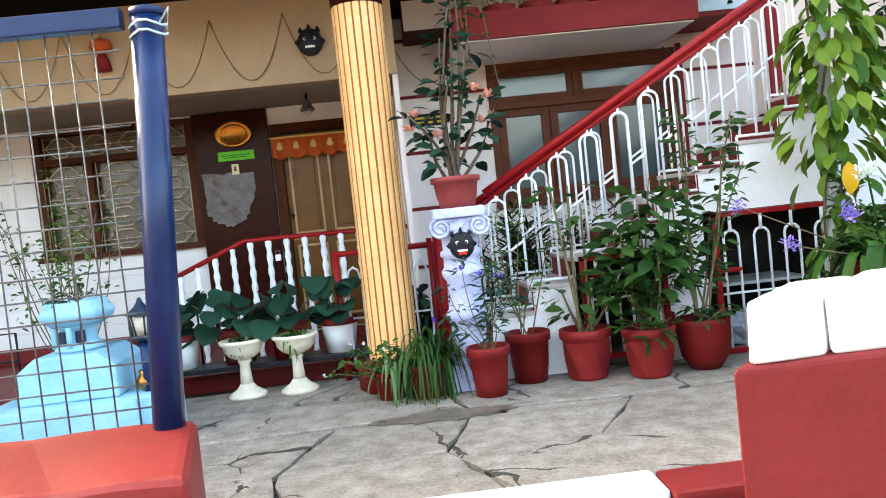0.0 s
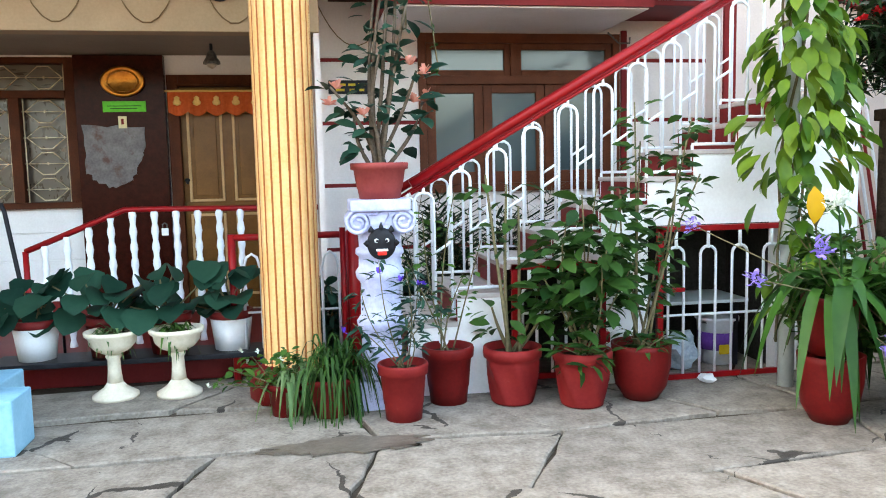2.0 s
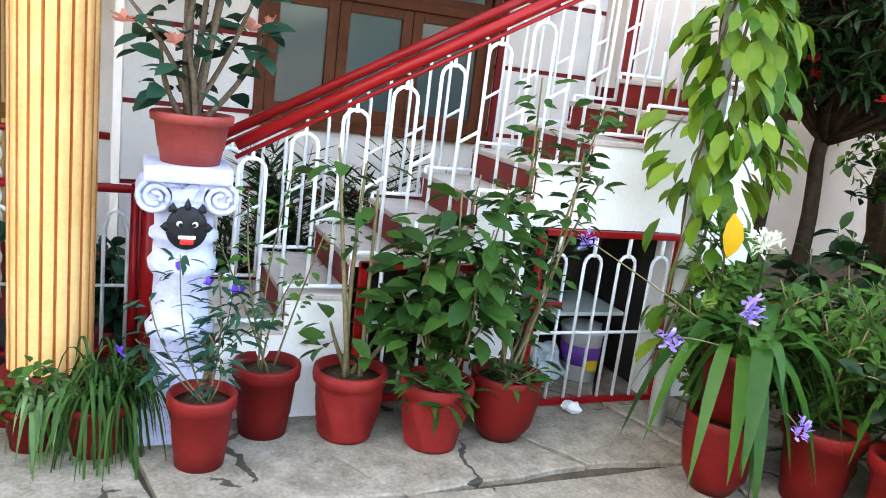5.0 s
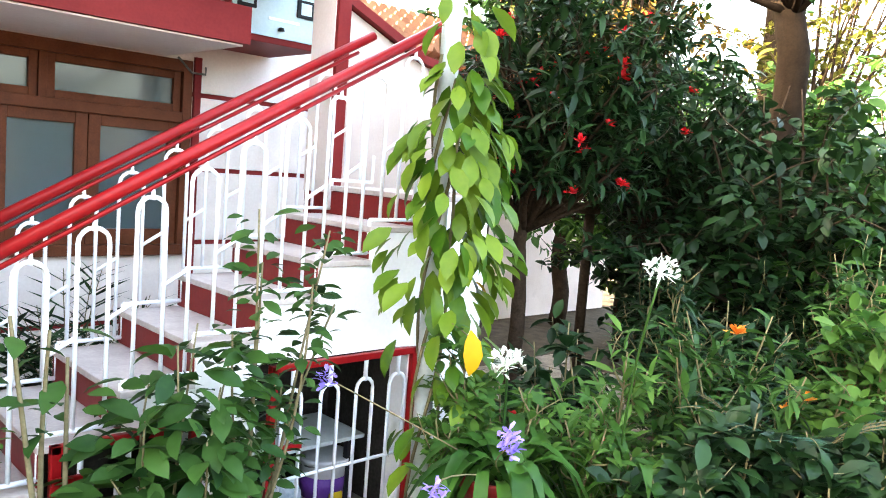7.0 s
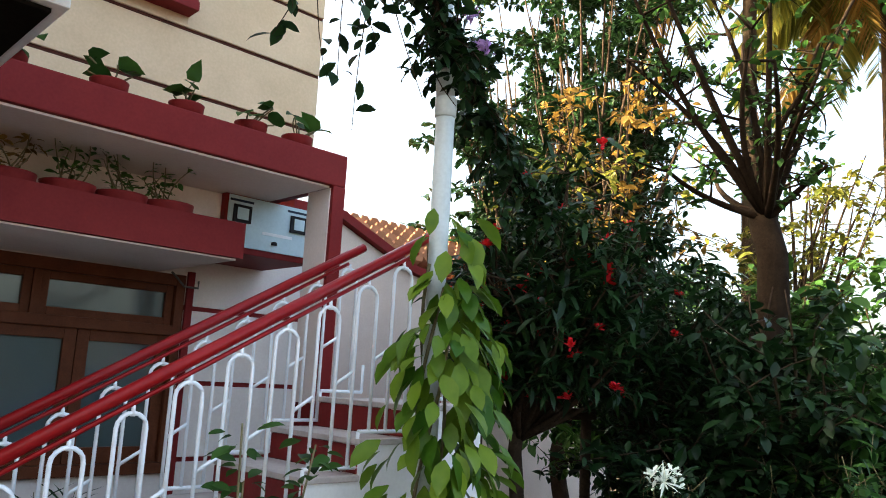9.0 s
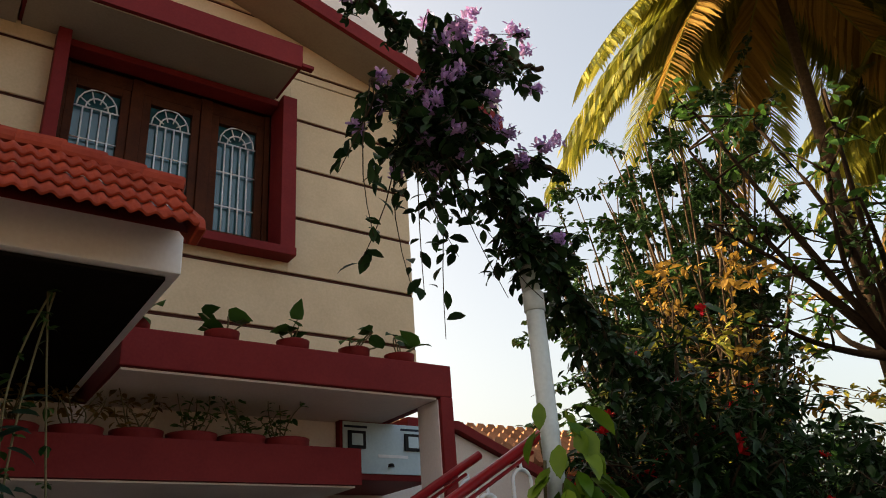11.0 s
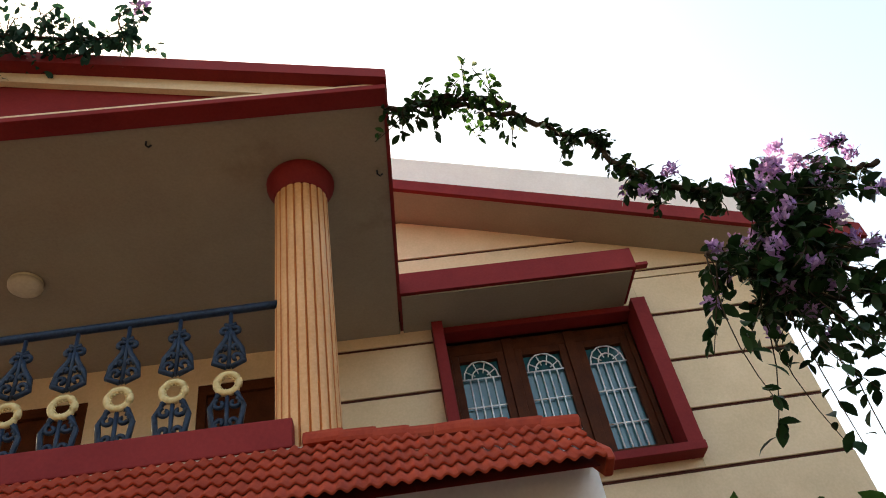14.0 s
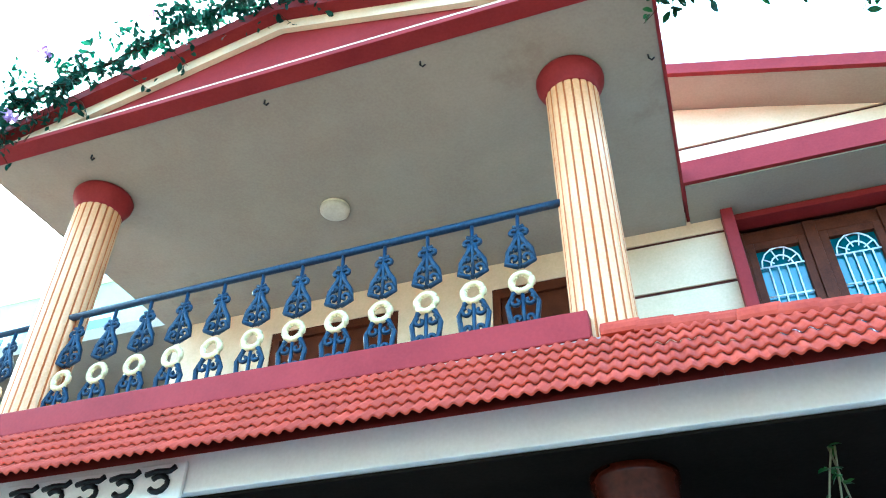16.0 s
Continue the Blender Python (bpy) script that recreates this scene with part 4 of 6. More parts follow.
# ---- porch pier, door and its ornaments ----
structure("porch_pier", bevel(box(B(), -1.815, -1.13, 8.02, 8.098, 0.1, 2.21), .004), DARKTILE, "polished dark brown granite pier beside the door", "pier")
rw = random.Random(3)
edge = [(-1.77, 1.66), (-1.31, 1.64), (-1.30, 1.50), (-1.34, 1.36), (-1.42, 1.22), (-1.55, 1.14), (-1.68, 1.20), (-1.76, 1.28)]
outline = [(a[0] + (b[0] - a[0]) * t / 5 + rw.uniform(-.014, .014), a[1] + (b[1] - a[1]) * t / 5 + rw.uniform(-.014, .014)) for a, b in zip(edge, edge[1:] + edge[:1]) for t in range(5)]
part("worn_patch", prism(B(), outline, "y", 8.013, 8.018), SILVERPATCH, bpy.data.objects["porch_pier"], "irregular pale patch with brown mottling")
dr = thing("front_door", "varnished golden-brown panelled front door, closed", "door", at=(0, 8.1, 0), kind="structure")
for nm, b in (("jamb", (-1.12, -1.03, -.04, .14, .1, 2.06)), ("jamb", (-.27, -.18, -.04, .14, .1, 2.06)), ("head", (-1.03, -.27, -.04, .14, 1.97, 2.06))):
    part(nm, bevel(box(B(), *b), .005), WOOD, dr)
part("leaf", bevel(box(B(), -1.03, -.27, .03, .075, .105, 1.965), .003), WOODLIGHT, dr)
for a, b in ((-.985, -.70), (-.62, -.335)):
    for c, d in ((1.02, 1.80), (.22, .92)):
        bm = B()
        for q in ((a, a + .022, c, d), (b - .022, b, c, d), (a + .022, b - .022, c, c + .022), (a + .022, b - .022, d - .022, d)):
            box(bm, q[0], q[1], .012, .03, q[2], q[3])
        part("beading", bevel(bm, .004, 1), BEADING, dr, "tan panel beading")
        part("panel", bevel(box(B(), a + .05, b - .05, .02, .03, c + .05, d - .05), .008, 1), WOODLIGHT, dr)
part("knob", lathe(B(), [(.008, 0), (.012, .01), (.024, .03), (.018, .045), (.002, .05)], 12, (-1.0, .02, 1.17)), BLACK, dr, "dark round knob")
part("bolt", bevel(box(B(), -1.02, -.80, .012, .03, .965, .985), .003), BRASS, dr, "brass door bolt")
for z in (1.90, 1.94, 1.985):
    v = thing("fanlight_bar", "thin pale bar over the front door", "bar", "fanlight bars", (-.65, 8.045, z))
    part("bar", tube(B(), [(-.40, 0, 0), (.40, 0, 0)], .007, 6), WOODLIGHT if z < 1.95 else WOOD, v)
to = thing("door_festoon", "orange-red embroidered cloth festoon hung over the door", "festoon", at=(-.65, 8.03, 1.76))
bm = B()
n = 48
for i in range(n):
    xa, xb = -.46 + .92 * i / n, -.46 + .92 * (i + 1) / n
    za, zb = -.035 * abs(math.sin(i / n * math.pi * 6)), -.035 * abs(math.sin((i + 1) / n * math.pi * 6))
    ya, yb = -.012 * math.sin(i * .9), -.012 * math.sin((i + 1) * .9)
    v = [bm.verts.new(p) for p in ((xa, ya, za), (xb, yb, zb), (xb, yb * .3, .16), (xa, ya * .3, .16))]
    bm.faces.new(v)
    w = [bm.verts.new(p) for p in ((xa, ya + .006, za), (xb, yb + .006, zb), (xb, yb * .3 + .006, .16), (xa, ya * .3 + .006, .16))]
    bm.faces.new(w[::-1])
part("cloth", bm, CLOTH, to)
for i in range(6):
    x = -.385 + i * .155
    bm = lathe(B(), [(.002, -.03), (.028, -.02), (.034, 0), (.02, .02), (.024, .035), (.004, .05)], 10)
    bmesh.ops.transform(bm, matrix=Matrix.Translation((x, -.02, .075)) @ Matrix.Diagonal((1, .25, 1, 1)), verts=bm.verts[:])
    part("motif", bm, GILT, to, "golden embroidered motif")
part("rod", tube(B(), [(-.48, -.01, .165), (.48, -.01, .165)], .010, 6), GILT, to)
bl = thing("bell_lamp", "small dark metal bell lamp under the porch ceiling", "lamp", at=(-.69, 7.5, 2.22))
part("stem", tube(B(), [(0, 0, 0), (0, 0, -.05)], .012, 8), BLACK, bl)
part("bell", lathe(B(), [(.065, -.15), (.06, -.13), (.04, -.10), (.03, -.07), (.015, -.05)], 16), WIRE, bl)
part("bulb", lathe(B(), [(.005, -.185), (.03, -.17), (.04, -.15)], 14), LAMPGLASS, bl)
pl = thing("brass_plate", "oval beaten brass plate hung on the pier", "plate", at=(-1.44, 8.0, 2.0))
bm = lathe(B(), [(.002, 0), (.12, .006), (.135, .012), (.165, .016), (.17, .010), (.165, .004), (.12, -.004)], 32)
bmesh.ops.transform(bm, matrix=Matrix.Rotation(radians(90), 4, "X") @ Matrix.Diagonal((1, .72, 1, 1)), verts=bm.verts[:])
part("dish", bm, BRASS, pl)
part("inner_rim", tube(B(), [(.115 * math.cos(a), -.016, .082 * math.sin(a)) for a in np.linspace(0, 2 * math.pi, 28, endpoint=False)], .006, 6, closed=True), BRASS, pl)
gs = thing("green_board", "small bright green board with dark writing", "sign", at=(-1.44, 8.01, 1.80))
part("board", bevel(box(B(), -.165, .165, -.006, .006, -.04, .045), .003), GREENSIGN, gs)
part("text_bar", box(B(), -.13, .13, -.008, -.0065, .004, .010), LEAFDARK, gs)
part("text_bar", box(B(), -.11, .10, -.008, -.0065, -.016, -.010), LEAFDARK, gs)
sk = thing("small_sticker", "small cream sticker with a dark figure mark", "sticker", at=(-1.46, 8.005, 1.68))
part("paper", box(B(), -.032, .032, -.003, .003, -.05, .045), BOARDCREAM, sk)
part("mark", bevel(box(B(), -.01, .01, -.006, -.0035, -.02, .025), .002, 1), MAROON, sk)
npl = thing("name_plate", "dark name plate with yellow lettering on the wall", "sign", at=(.35, 7.83, 1.93))
part("plate", bevel(box(B(), -.17, .17, -.015, .0, -.055, .055), .006), BLACK, npl)
for i, (a, b) in enumerate(((-.12, -.03), (-.01, .05), (.07, .13))):
    part("text_bar", box(B(), a, b, -.018, -.0155, .008, .028), YELLOWPRINT, npl)
    part("text_bar", box(B(), a + .01, b - .01, -.018, -.0155, -.034, -.014), YELLOWPRINT, npl)


def mask(name, label, at, s, tongue):
    """A black carved guardian face, plain shape."""
    e = thing(name, label, "mask", at=at)
    bm = B()
    bmesh.ops.create_uvsphere(bm, u_segments=20, v_segments=12, radius=1)
    bmesh.ops.transform(bm, matrix=Matrix.Diagonal((.5 * s, .16 * s, .55 * s, 1)), verts=bm.verts[:])
    for sx in (-1, 1):
        lathe(bm, [(.11 * s, 0), (.09 * s, .1 * s), (.01 * s, .22 * s)], 8, (sx * .34 * s, 0, .40 * s))
        lathe(bm, [(.01 * s, -.12 * s), (.13 * s, 0), (.01 * s, .12 * s)], 8, (sx * .50 * s, 0, .02 * s))
    lathe(bm, [(.10 * s, 0), (.08 * s, .12 * s), (.01 * s, .28 * s)], 8, (0, 0, .46 * s))
    part("face", bm, BLACK, e)
    for sx in (-1, 1):
        bm = lathe(B(), [(.02 * s, .09 * s), (.07 * s, .05 * s), (.085 * s, 0)], 12)
        bmesh.ops.transform(bm, matrix=Matrix.Translation((sx * .18 * s, -.10 * s, .12 * s)) @ Matrix.Rotation(radians(90), 4, "X"), verts=bm.verts[:])
        part("eye", bm, EYEWHITE, e)
        bm = lathe(B(), [(.01 * s, .15 * s), (.05 * s, .12 * s)], 10)
        bmesh.ops.transform(bm, matrix=Matrix.Translation((sx * .16 * s, -.07 * s, .115 * s)) @ Matrix.Rotation(radians(90), 4, "X"), verts=bm.verts[:])
        part("pupil", bm, BLACK, e)
    bm = bevel(box(B(), -.2 * s, .2 * s, -.20 * s, -.1 * s, -.24 * s, -.16 * s), .02 * s)
    part("teeth", bm, EYEWHITE, e)
    if tongue:
        bm = bevel(box(B(), -.16 * s, .16 * s, -.21 * s, -.1 * s, -.38 * s, -.245 * s), .04 * s)
        part("tongue", bm, LIPRED, e)
    return e


mask("guard_mask", "black painted guardian mask hung on the porch beam", (-.53, 6.67, 2.46), .19, False)
orn = thing("hanging_ornament", "small red and brown cloth ornament hung on the porch beam", "ornament", at=(-2.069, 6.665, 2.562))
part("loop", tube(B(), [(0, 0, .14), (0, 0, .06)], .006, 6), BRASS, orn)
part("body", lathe(B(), [(.01, .07), (.07, .05), (.085, .0), (.05, -.03), (.03, -.05)], 14), CLOTH, orn)
part("tassel", lathe(B(), [(.028, -.05), (.05, -.09), (.065, -.17), (.02, -.175)], 12), MAROON, orn, "dark red tassel")
gl = thing("string_garland", "dry string garland draped along the porch beam", "garland", at=(0, 6.685, 0))
for i in range(7):
    xa = -3.6 + i * .72 * .76 - .4
    z0 = 2.70
    part("strand", tube(B(), [(xa + .55 * t, 0, z0 - .48 * (1 - (2 * t - 1) ** 2) ** 1.0) for t in np.linspace(0, 1, 12)], .004, 4), STRAWWIRE, gl)
gl = thing("string_garland", "dry string garland draped on the wall behind the stairs", "garland", at=(0, 7.825, 0))
part("strand", tube(B(), [(.1 + .62 * t, 0, 2.62 - .36 * (1 - (2 * t - 1) ** 2)) for t in np.linspace(0, 1, 12)], .004, 4), STRAWWIRE, gl)

# ---- porch rail with white balusters ----
pr_ = thing("porch_rail", "red handrail with white balusters along the porch", "railing", at=(0, 6.88, .1))
part("handrail", tube(B(), [(-1.88, 0, .66), (-1.24, 0, .92), (-1.1, 0, .92), (.05, 0, .90)], .020, 8), REDMETAL, pr_)
part("end_post", tube(B(), [(-1.88, 0, 0), (-1.88, 0, .66)], .020, 8), REDMETAL, pr_)
for i in range(13):
    x = -1.76 + i * .142
    zt = .66 + (x + 1.88) / .64 * .26 if x < -1.24 else .92
    part("baluster", lathe(B(), [(.022 + .005 * math.cos(t * (zt - .015) / .11 * 2 * math.pi), t * (zt - .015)) for t in np.linspace(0, 1, 33)], 10, (x, 0, 0)), WHITEMETAL, pr_, "white turned baluster")
pk = thing("padlock", "small pale padlock hanging on the porch rail", "padlock", at=(-.98, 6.85, .9))
part("body", bevel(box(B(), -.022, .022, -.01, .01, -.06, -.01), .006), PLASTICWHITE, pk)
part("shackle", tube(B(), [(-.014, 0, -.012), (-.014, 0, .015), (0, 0, .026), (.014, 0, .015), (.014, 0, -.012)], .004, 6), WIRE, pk)

# ---- small red gate by the column ----
g = thing("low_gate", "low red metal gate with white arched bars beside the column", "gate", at=(0, 6.05, 0))
for x in (-.47, .19):
    part("post", tube(B(), [(x, 0, 0), (x, 0, .89)], .024, 8), REDMETAL, g)
part("top_bar", tube(B(), [(-.47, 0, .87), (.19, 0, .87)], .02, 8), REDMETAL, g)
part("bottom_bar", tube(B(), [(-.47, 0, .10), (.19, 0, .10)], .015, 8), REDMETAL, g)
for x in (-.36, -.2, -.04, .10):
    part("arched_bar", tube(B(), [(x - .05, 0, .1), (x - .05, 0, .68), (x - .03, 0, .75), (x, 0, .77), (x + .03, 0, .75), (x + .05, 0, .68), (x + .05, 0, .1)], .009, 6), WHITEMETAL, g, "white arched bar")
part("mid_bar", tube(B(), [(-.47, 0, .42), (.19, 0, .42)], .008, 6), WHITEMETAL, g)
for z in (.16, .36):
    part("hinge", bevel(box(B(), -.51, -.49, -.02, .02, z, z + .05), .004), REDMETAL, g)
ps = thing("newel_post", "thick red steel post at the foot of the stairs", "post", at=(.235, 5.9, 0))
part("post", tube(B(), [(0, 0, 0), (0, 0, .98)], .035, 10), REDMETAL, ps)
part("post", tube(B(), [(-.06, .02, 0), (-.06, .02, .92)], .018, 8), REDMETAL, ps)


# ---- stair railings ----
def stair_rail(y, dz, x0, x1, label, grp):
    e = thing("stair_railing", label, "railing", grp, (0, y, 0))
    hz = lambda x: 1.14 + (x - .48) * .563 + dz
    part("handrail", tube(B(), [(x0, 0, hz(x0)), (x1, 0, hz(x1))], .025, 10), REDMETAL, e, "red enamelled handrail")
    part("lower_strip", tube(B(), [(x0, 0, hz(x0) - .05), (x1 - .1, 0, hz(x1 - .1) - .05)], .010, 6), REDMETAL, e)
    foot = lambda x: 1.51 - .153 * math.ceil((2.43 - x) / .277)
    arches = [c for c in (.599 + .204 * i for i in range(12)) if x0 + .03 < c < x1 - .05]
    hw = .054
    for i, c in enumerate(arches):
        top = hz(c) - .085
        leg = [(c - hw, 0, foot(c - hw)), (c - hw, 0, top - hw)] + [(c + hw * math.cos(t), 0, top - hw + hw * math.sin(t)) for t in np.linspace(math.pi, 0, 9)[1:-1]] + [(c + hw, 0, top - hw), (c + hw, 0, foot(c + hw))]
        part("arched_bar", tube(B(), leg, .0088, 6), WHITEMETAL, e, "white arched bar")
        part("spike", tube(B(), [(c, 0, top - .012), (c, 0, hz(c) - .058)], .010, 6, taper=.007), WHITEMETAL, e)
        if i + 1 < len(arches):
            part("brace", tube(B(), [(c + hw, 0, top - .33), (c + .204 - hw, 0, top - .27)], .0085, 5), WHITEMETAL, e)
    for k in range(7, -2, -1):
        x, z = 2.43 - .277 * k, 1.48 - .153 * k
        part("foot_bar", tube(B(), [(x, 0, z + .03), (x + .277, 0, z + .03)], .010, 6), WHITEMETAL, e)
        part("foot_upright", tube(B(), [(x + .277, 0, z + .03), (x + .277, 0, z + .18)], .009, 6), WHITEMETAL, e)
    return e


stair_rail(5.50, 0.0, .53, 2.82, "red handrail on white arched bars, yard side of stair", "stair railings")
stair_rail(6.19, -.05, .44, 2.93, "red handrail on white arched bars, house side of stair", "stair railings")


# ---- barred frames under the stair ----
def barred(x0, x1, z0, z1, y, n, label):
    e = thing("barred_frame", label, "grille", "barred openings under the stair", (0, y, 0))
    for nm, a, b in (("side_bar", (x0, 0, z0), (x0, 0, z1)), ("side_bar", (x1, 0, z0), (x1, 0, z1)), ("top_bar", (x0, 0, z1), (x1, 0, z1)), ("bottom_bar", (x0, 0, z0), (x1, 0, z0))):
        p, q = Vector(a), Vector(b)
        part(nm, bevel(box(B(), min(p.x, q.x) - .018, max(p.x, q.x) + .018, -.015, .015, min(p.z, q.z) - .016, max(p.z, q.z) + .016), .004), REDMETAL, e)
    for i in range(n):
        c = x0 + (x1 - x0) * (i + .5) / n
        hw, top = (x1 - x0) / n * .24, z1 - .10
        part("arched_bar", tube(B(), [(c - hw, 0, z0), (c - hw, 0, top - .05)] + [(c + hw * math.cos(t), 0, top - .05 + hw * math.sin(t)) for t in np.linspace(math.pi, 0, 7)[1:-1]] + [(c + hw, 0, top - .05), (c + hw, 0, z0)], .009, 6), WHITEMETAL, e, "white arched bar")
        part("stem", tube(B(), [(c, 0, top - .015), (c, 0, z1)], .011, 6), WHITEMETAL, e)
    part("cross_bar", tube(B(), [(x0, 0, z0 + .36), (x1, 0, z0 + .36)], .008, 6), WHITEMETAL, e)
    part("latch", bevel(box(B(), x0 - .02, x0 + .14, -.035, -.016, z0 + .50, z0 + .525), .004), REDMETAL, e)
    for z in (z0 + .2, z1 - .12):
        part("hinge", bevel(box(B(), x1 + .018, x1 + .04, -.02, .02, z - .03, z + .03), .005), REDMETAL, e)
    return e


barred(1.945, 2.735, 0.02, 0.88, 5.465, 4, "red framed barred gate with white arches under the stair")
barred(1.09, 1.60, 0.08, 0.70, 5.465, 3, "small red framed barred gate with white arches")
bk = thing("paint_bucket", "white plastic bucket with purple and yellow print", "bucket", at=(2.5, 5.82, 0))
part("body", lathe(B(), [(.11, .0), (.125, .27), (.135, .275), (.135, .29), (.12, .29)], 24), BUCKETPAINT, bk)
part("print_band", lathe(B(), [(.1185, .09), (.1235, .20)], 24), PURPLEPRINT, bk)
part("print_spot", bevel(box(B(), -.05, .03, -.128, -.115, .07, .13), .01), YELLOWPRINT, bk)
part("handle", tube(B(), [(.135 * math.cos(t), -.02 - .07 * math.sin(t), .26) for t in np.linspace(0, math.pi, 9)], .004, 5), WIRE, bk)
tb = thing("store_board", "pale grey board laid across the store", "board", at=(2.3, 5.86, .40))
part("board", bevel(box(B(), -.32, .32, -.2, .2, 0, .02), .004), PIPE, tb)
for x in (-.26, .26):
    part("leg", box(B(), x - .015, x + .015, -.16, -.13, -.40, 0), BLACK, tb)
rg = thing("crumpled_cloth", "heap of crumpled pale cloth and plastic", "cloth", at=(2.2, 5.76, .10))
bm = B()
bmesh.ops.create_icosphere(bm, subdivisions=3, radius=.13)
for v in bm.verts:
    v.co *= 1 + .45 * noise.noise(v.co * 14)
    v.co.z = max(-.10, v.co.z * .9)
part("cloth", bm, RAGS, rg)
bm = B()
bmesh.ops.create_icosphere(bm, subdivisions=2, radius=.05)
for v in bm.verts:
    v.co *= 1 + .5 * noise.noise(v.co * 30)
    v.co.z *= .5
rg = thing("plastic_scrap", "crumpled white plastic scrap on the paving", "plastic", at=(2.2, 5.38, .025))
part("scrap", bm, PLASTICWHITE, rg)

# ---- meter panel ----
mp = thing("meter_panel", "pale blue electricity meter panel with two windows", "meter panel", at=(2.93, 7.25, 2.69))
part("case", bevel(box(B(), -.345, .345, -.05, .59, -.205, .175), .006), MAROON, mp, "brown wooden case")
part("front", bevel(box(B(), -.325, .325, -.062, -.0505, -.165, .165), .004), PANEL, mp)
for x in (-.23, .20):
    part("meter_window", bevel(box(B(), x - .065, x + .065, -.078, -.063, -.01, .105), .004), BLACK, mp, "dark meter window")
    part("meter_face", box(B(), x - .04, x + .04, -.082, -.079, .01, .085), PANEL, mp)
    part("text_bar", box(B(), x - .09, x + .08, -.0655, -.063, .125, .14), DARKIRON, mp)
part("text_bar", box(B(), -.07, .16, -.0655, -.063, -.06, -.04), WHITEMETAL, mp)
part("knob", lathe(B(), [(.022, 0), (.018, .02), (.004, .024)], 12, (.02, -.075, -.12)), BLACK, mp)
br = thing("wall_bracket", "small grey iron bracket under the sunshade", "bracket", at=(2.66, 7.80, 2.36))
part("bracket", tube(B(), [(-.1, 0, .02), (0, 0, -.07), (.1, 0, -.07), (.1, 0, -.02)], .008, 5), WIRE, br)


# ---- flower pots ----
def pot(name, label, at, r, h, mat, style="rim", group="pots on the paving"):
    """A clay pot with rim and soil; style: rim, spiral or bowl."""
    e = thing(name, label, "flower pot", group, at)
    if style == "bowl":
        prof = [(r * .55, 0), (r * .86, h * .25), (r * .98, h * .6), (r, h * .9), (r * 1.02, h), (r * .93, h), (r * .9, h * .85)]
        bm = lathe(B(), prof, 28)
    elif style == "spiral":
        prof = [(r * .70, 0)] + [(r * (.70 + .22 * t), h * .8 * t) for t in np.linspace(.05, 1, 12)] + [(r * 1.0, h * .82), (r * 1.02, h * .9), (r, h), (r * .9, h), (r * .88, h * .85)]
        bm = lathe(B(), prof, 64, twist=lambda a, z: 1 + (.13 * (1 - abs(math.sin((a * 3 + z / h * 2.6)))) - .04 if .02 * h < z < h * .8 else 0))
    else:
        prof = [(r * .70, 0), (r * .76, h * .28), (r * .785, h * .30), (r * .88, h * .80), (r * .98, h * .82), (r * 1.0, h * .97), (r * .97, h), (r * .88, h), (r * .86, h * .86)]
        bm = lathe(B(), prof, 32)
    part("body", bm, mat, e)
    part("soil", lathe(B(), [(r * .84, h * .80), (r * .855, h * .86), (r * .4, h * .885), (.004, h * .89)], 20), SOIL, e, "dark soil")
    return e


pot("flower_pot", "plain terracotta pot with a thick rim", (.42, 5.13, 0), .128, .29, TERRA)
pot("flower_pot", "deep red glazed pot behind the terracotta one", (.69, 5.36, 0), .14, .31, DEEPRED)
pot("flower_pot", "red clay pot with spiral ribs", (1.03, 5.30, 0), .155, .30, TERRA, "spiral")
pot("flower_pot", "red clay pot with spiral ribs", (1.375, 5.17, 0), .155, .29, TERRA, "spiral")
pot("flower_pot", "wide rounded deep red pot", (1.715, 5.20, 0), .158, .30, DEEPRED, "bowl")
pot("flower_pot", "low terracotta pot of grassy plants", (.06, 5.30, 0), .13, .20, TERRA)
pot("flower_pot", "small red pot at the foot of the column", (-.16, 5.36, 0), .11, .17, DEEPRED)
for x, y in ((2.80, 4.46), (2.92, 4.14), (3.10, 3.84)):
    pot("flower_pot", "deep red pot at the edge of the planting", (x, y, 0), .165, .34, DEEPRED)

# ---- stone pedestal with the pot of crown-of-thorns ----
pd = thing("stone_pedestal", "lilac-white carved pedestal with scroll capital", "pedestal", at=(.345, 5.41, 0))
part("base", bevel(box(B(), -.15, .15, -.13, .13, 0, .16), .012), LILACSTONE, pd)
ring = [(.135, .16), (.14, .18), (.125, .21), (.108, .23), (.105, .40), (.125, .43), (.13, .46), (.108, .49), (.104, .66), (.125, .69), (.13, .72), (.112, .745), (.11, .80), (.128, .815), (.125, .84), (.108, .85), (.112, .93), (.125, .96)]
part("shaft", lathe(B(), ring, 28), LILACSTONE, pd)
part("capital", bevel(box(B(), -.12, .12, -.12, .12, .955, 1.04), .02), LILACSTONE, pd)
part("abacus", bevel(box(B(), -.155, .155, -.15, .15, 1.04, 1.10), .012), LILACSTONE, pd)
for s in (-1, 1):
    bm = B()
    pts = []
    for i in range(34):
        t = i / 33
        a = math.pi / 2 + 2.1 * 2 * math.pi * t
        q = .064 * (1 - .82 * t)
        pts.append((s * (.115 + q * math.cos(a) * -1), -.125, .985 + q * math.sin(a)))
    tube(bm, pts, .011, 6)
    part("volute", bm, LILACSTONE, pd, "raised scroll")
    bm = lathe(B(), [(.06, -.12), (.064, -.11), (.05, 0), (.064, .11), (.06, .12)], 20)
    bmesh.ops.transform(bm, matrix=Matrix.Translation((s * .115, 0, .985)) @ Matrix.Rotation(radians(90), 4, "X"), verts=bm.verts[:])
    part("bolster", bm, LILACSTONE, pd)
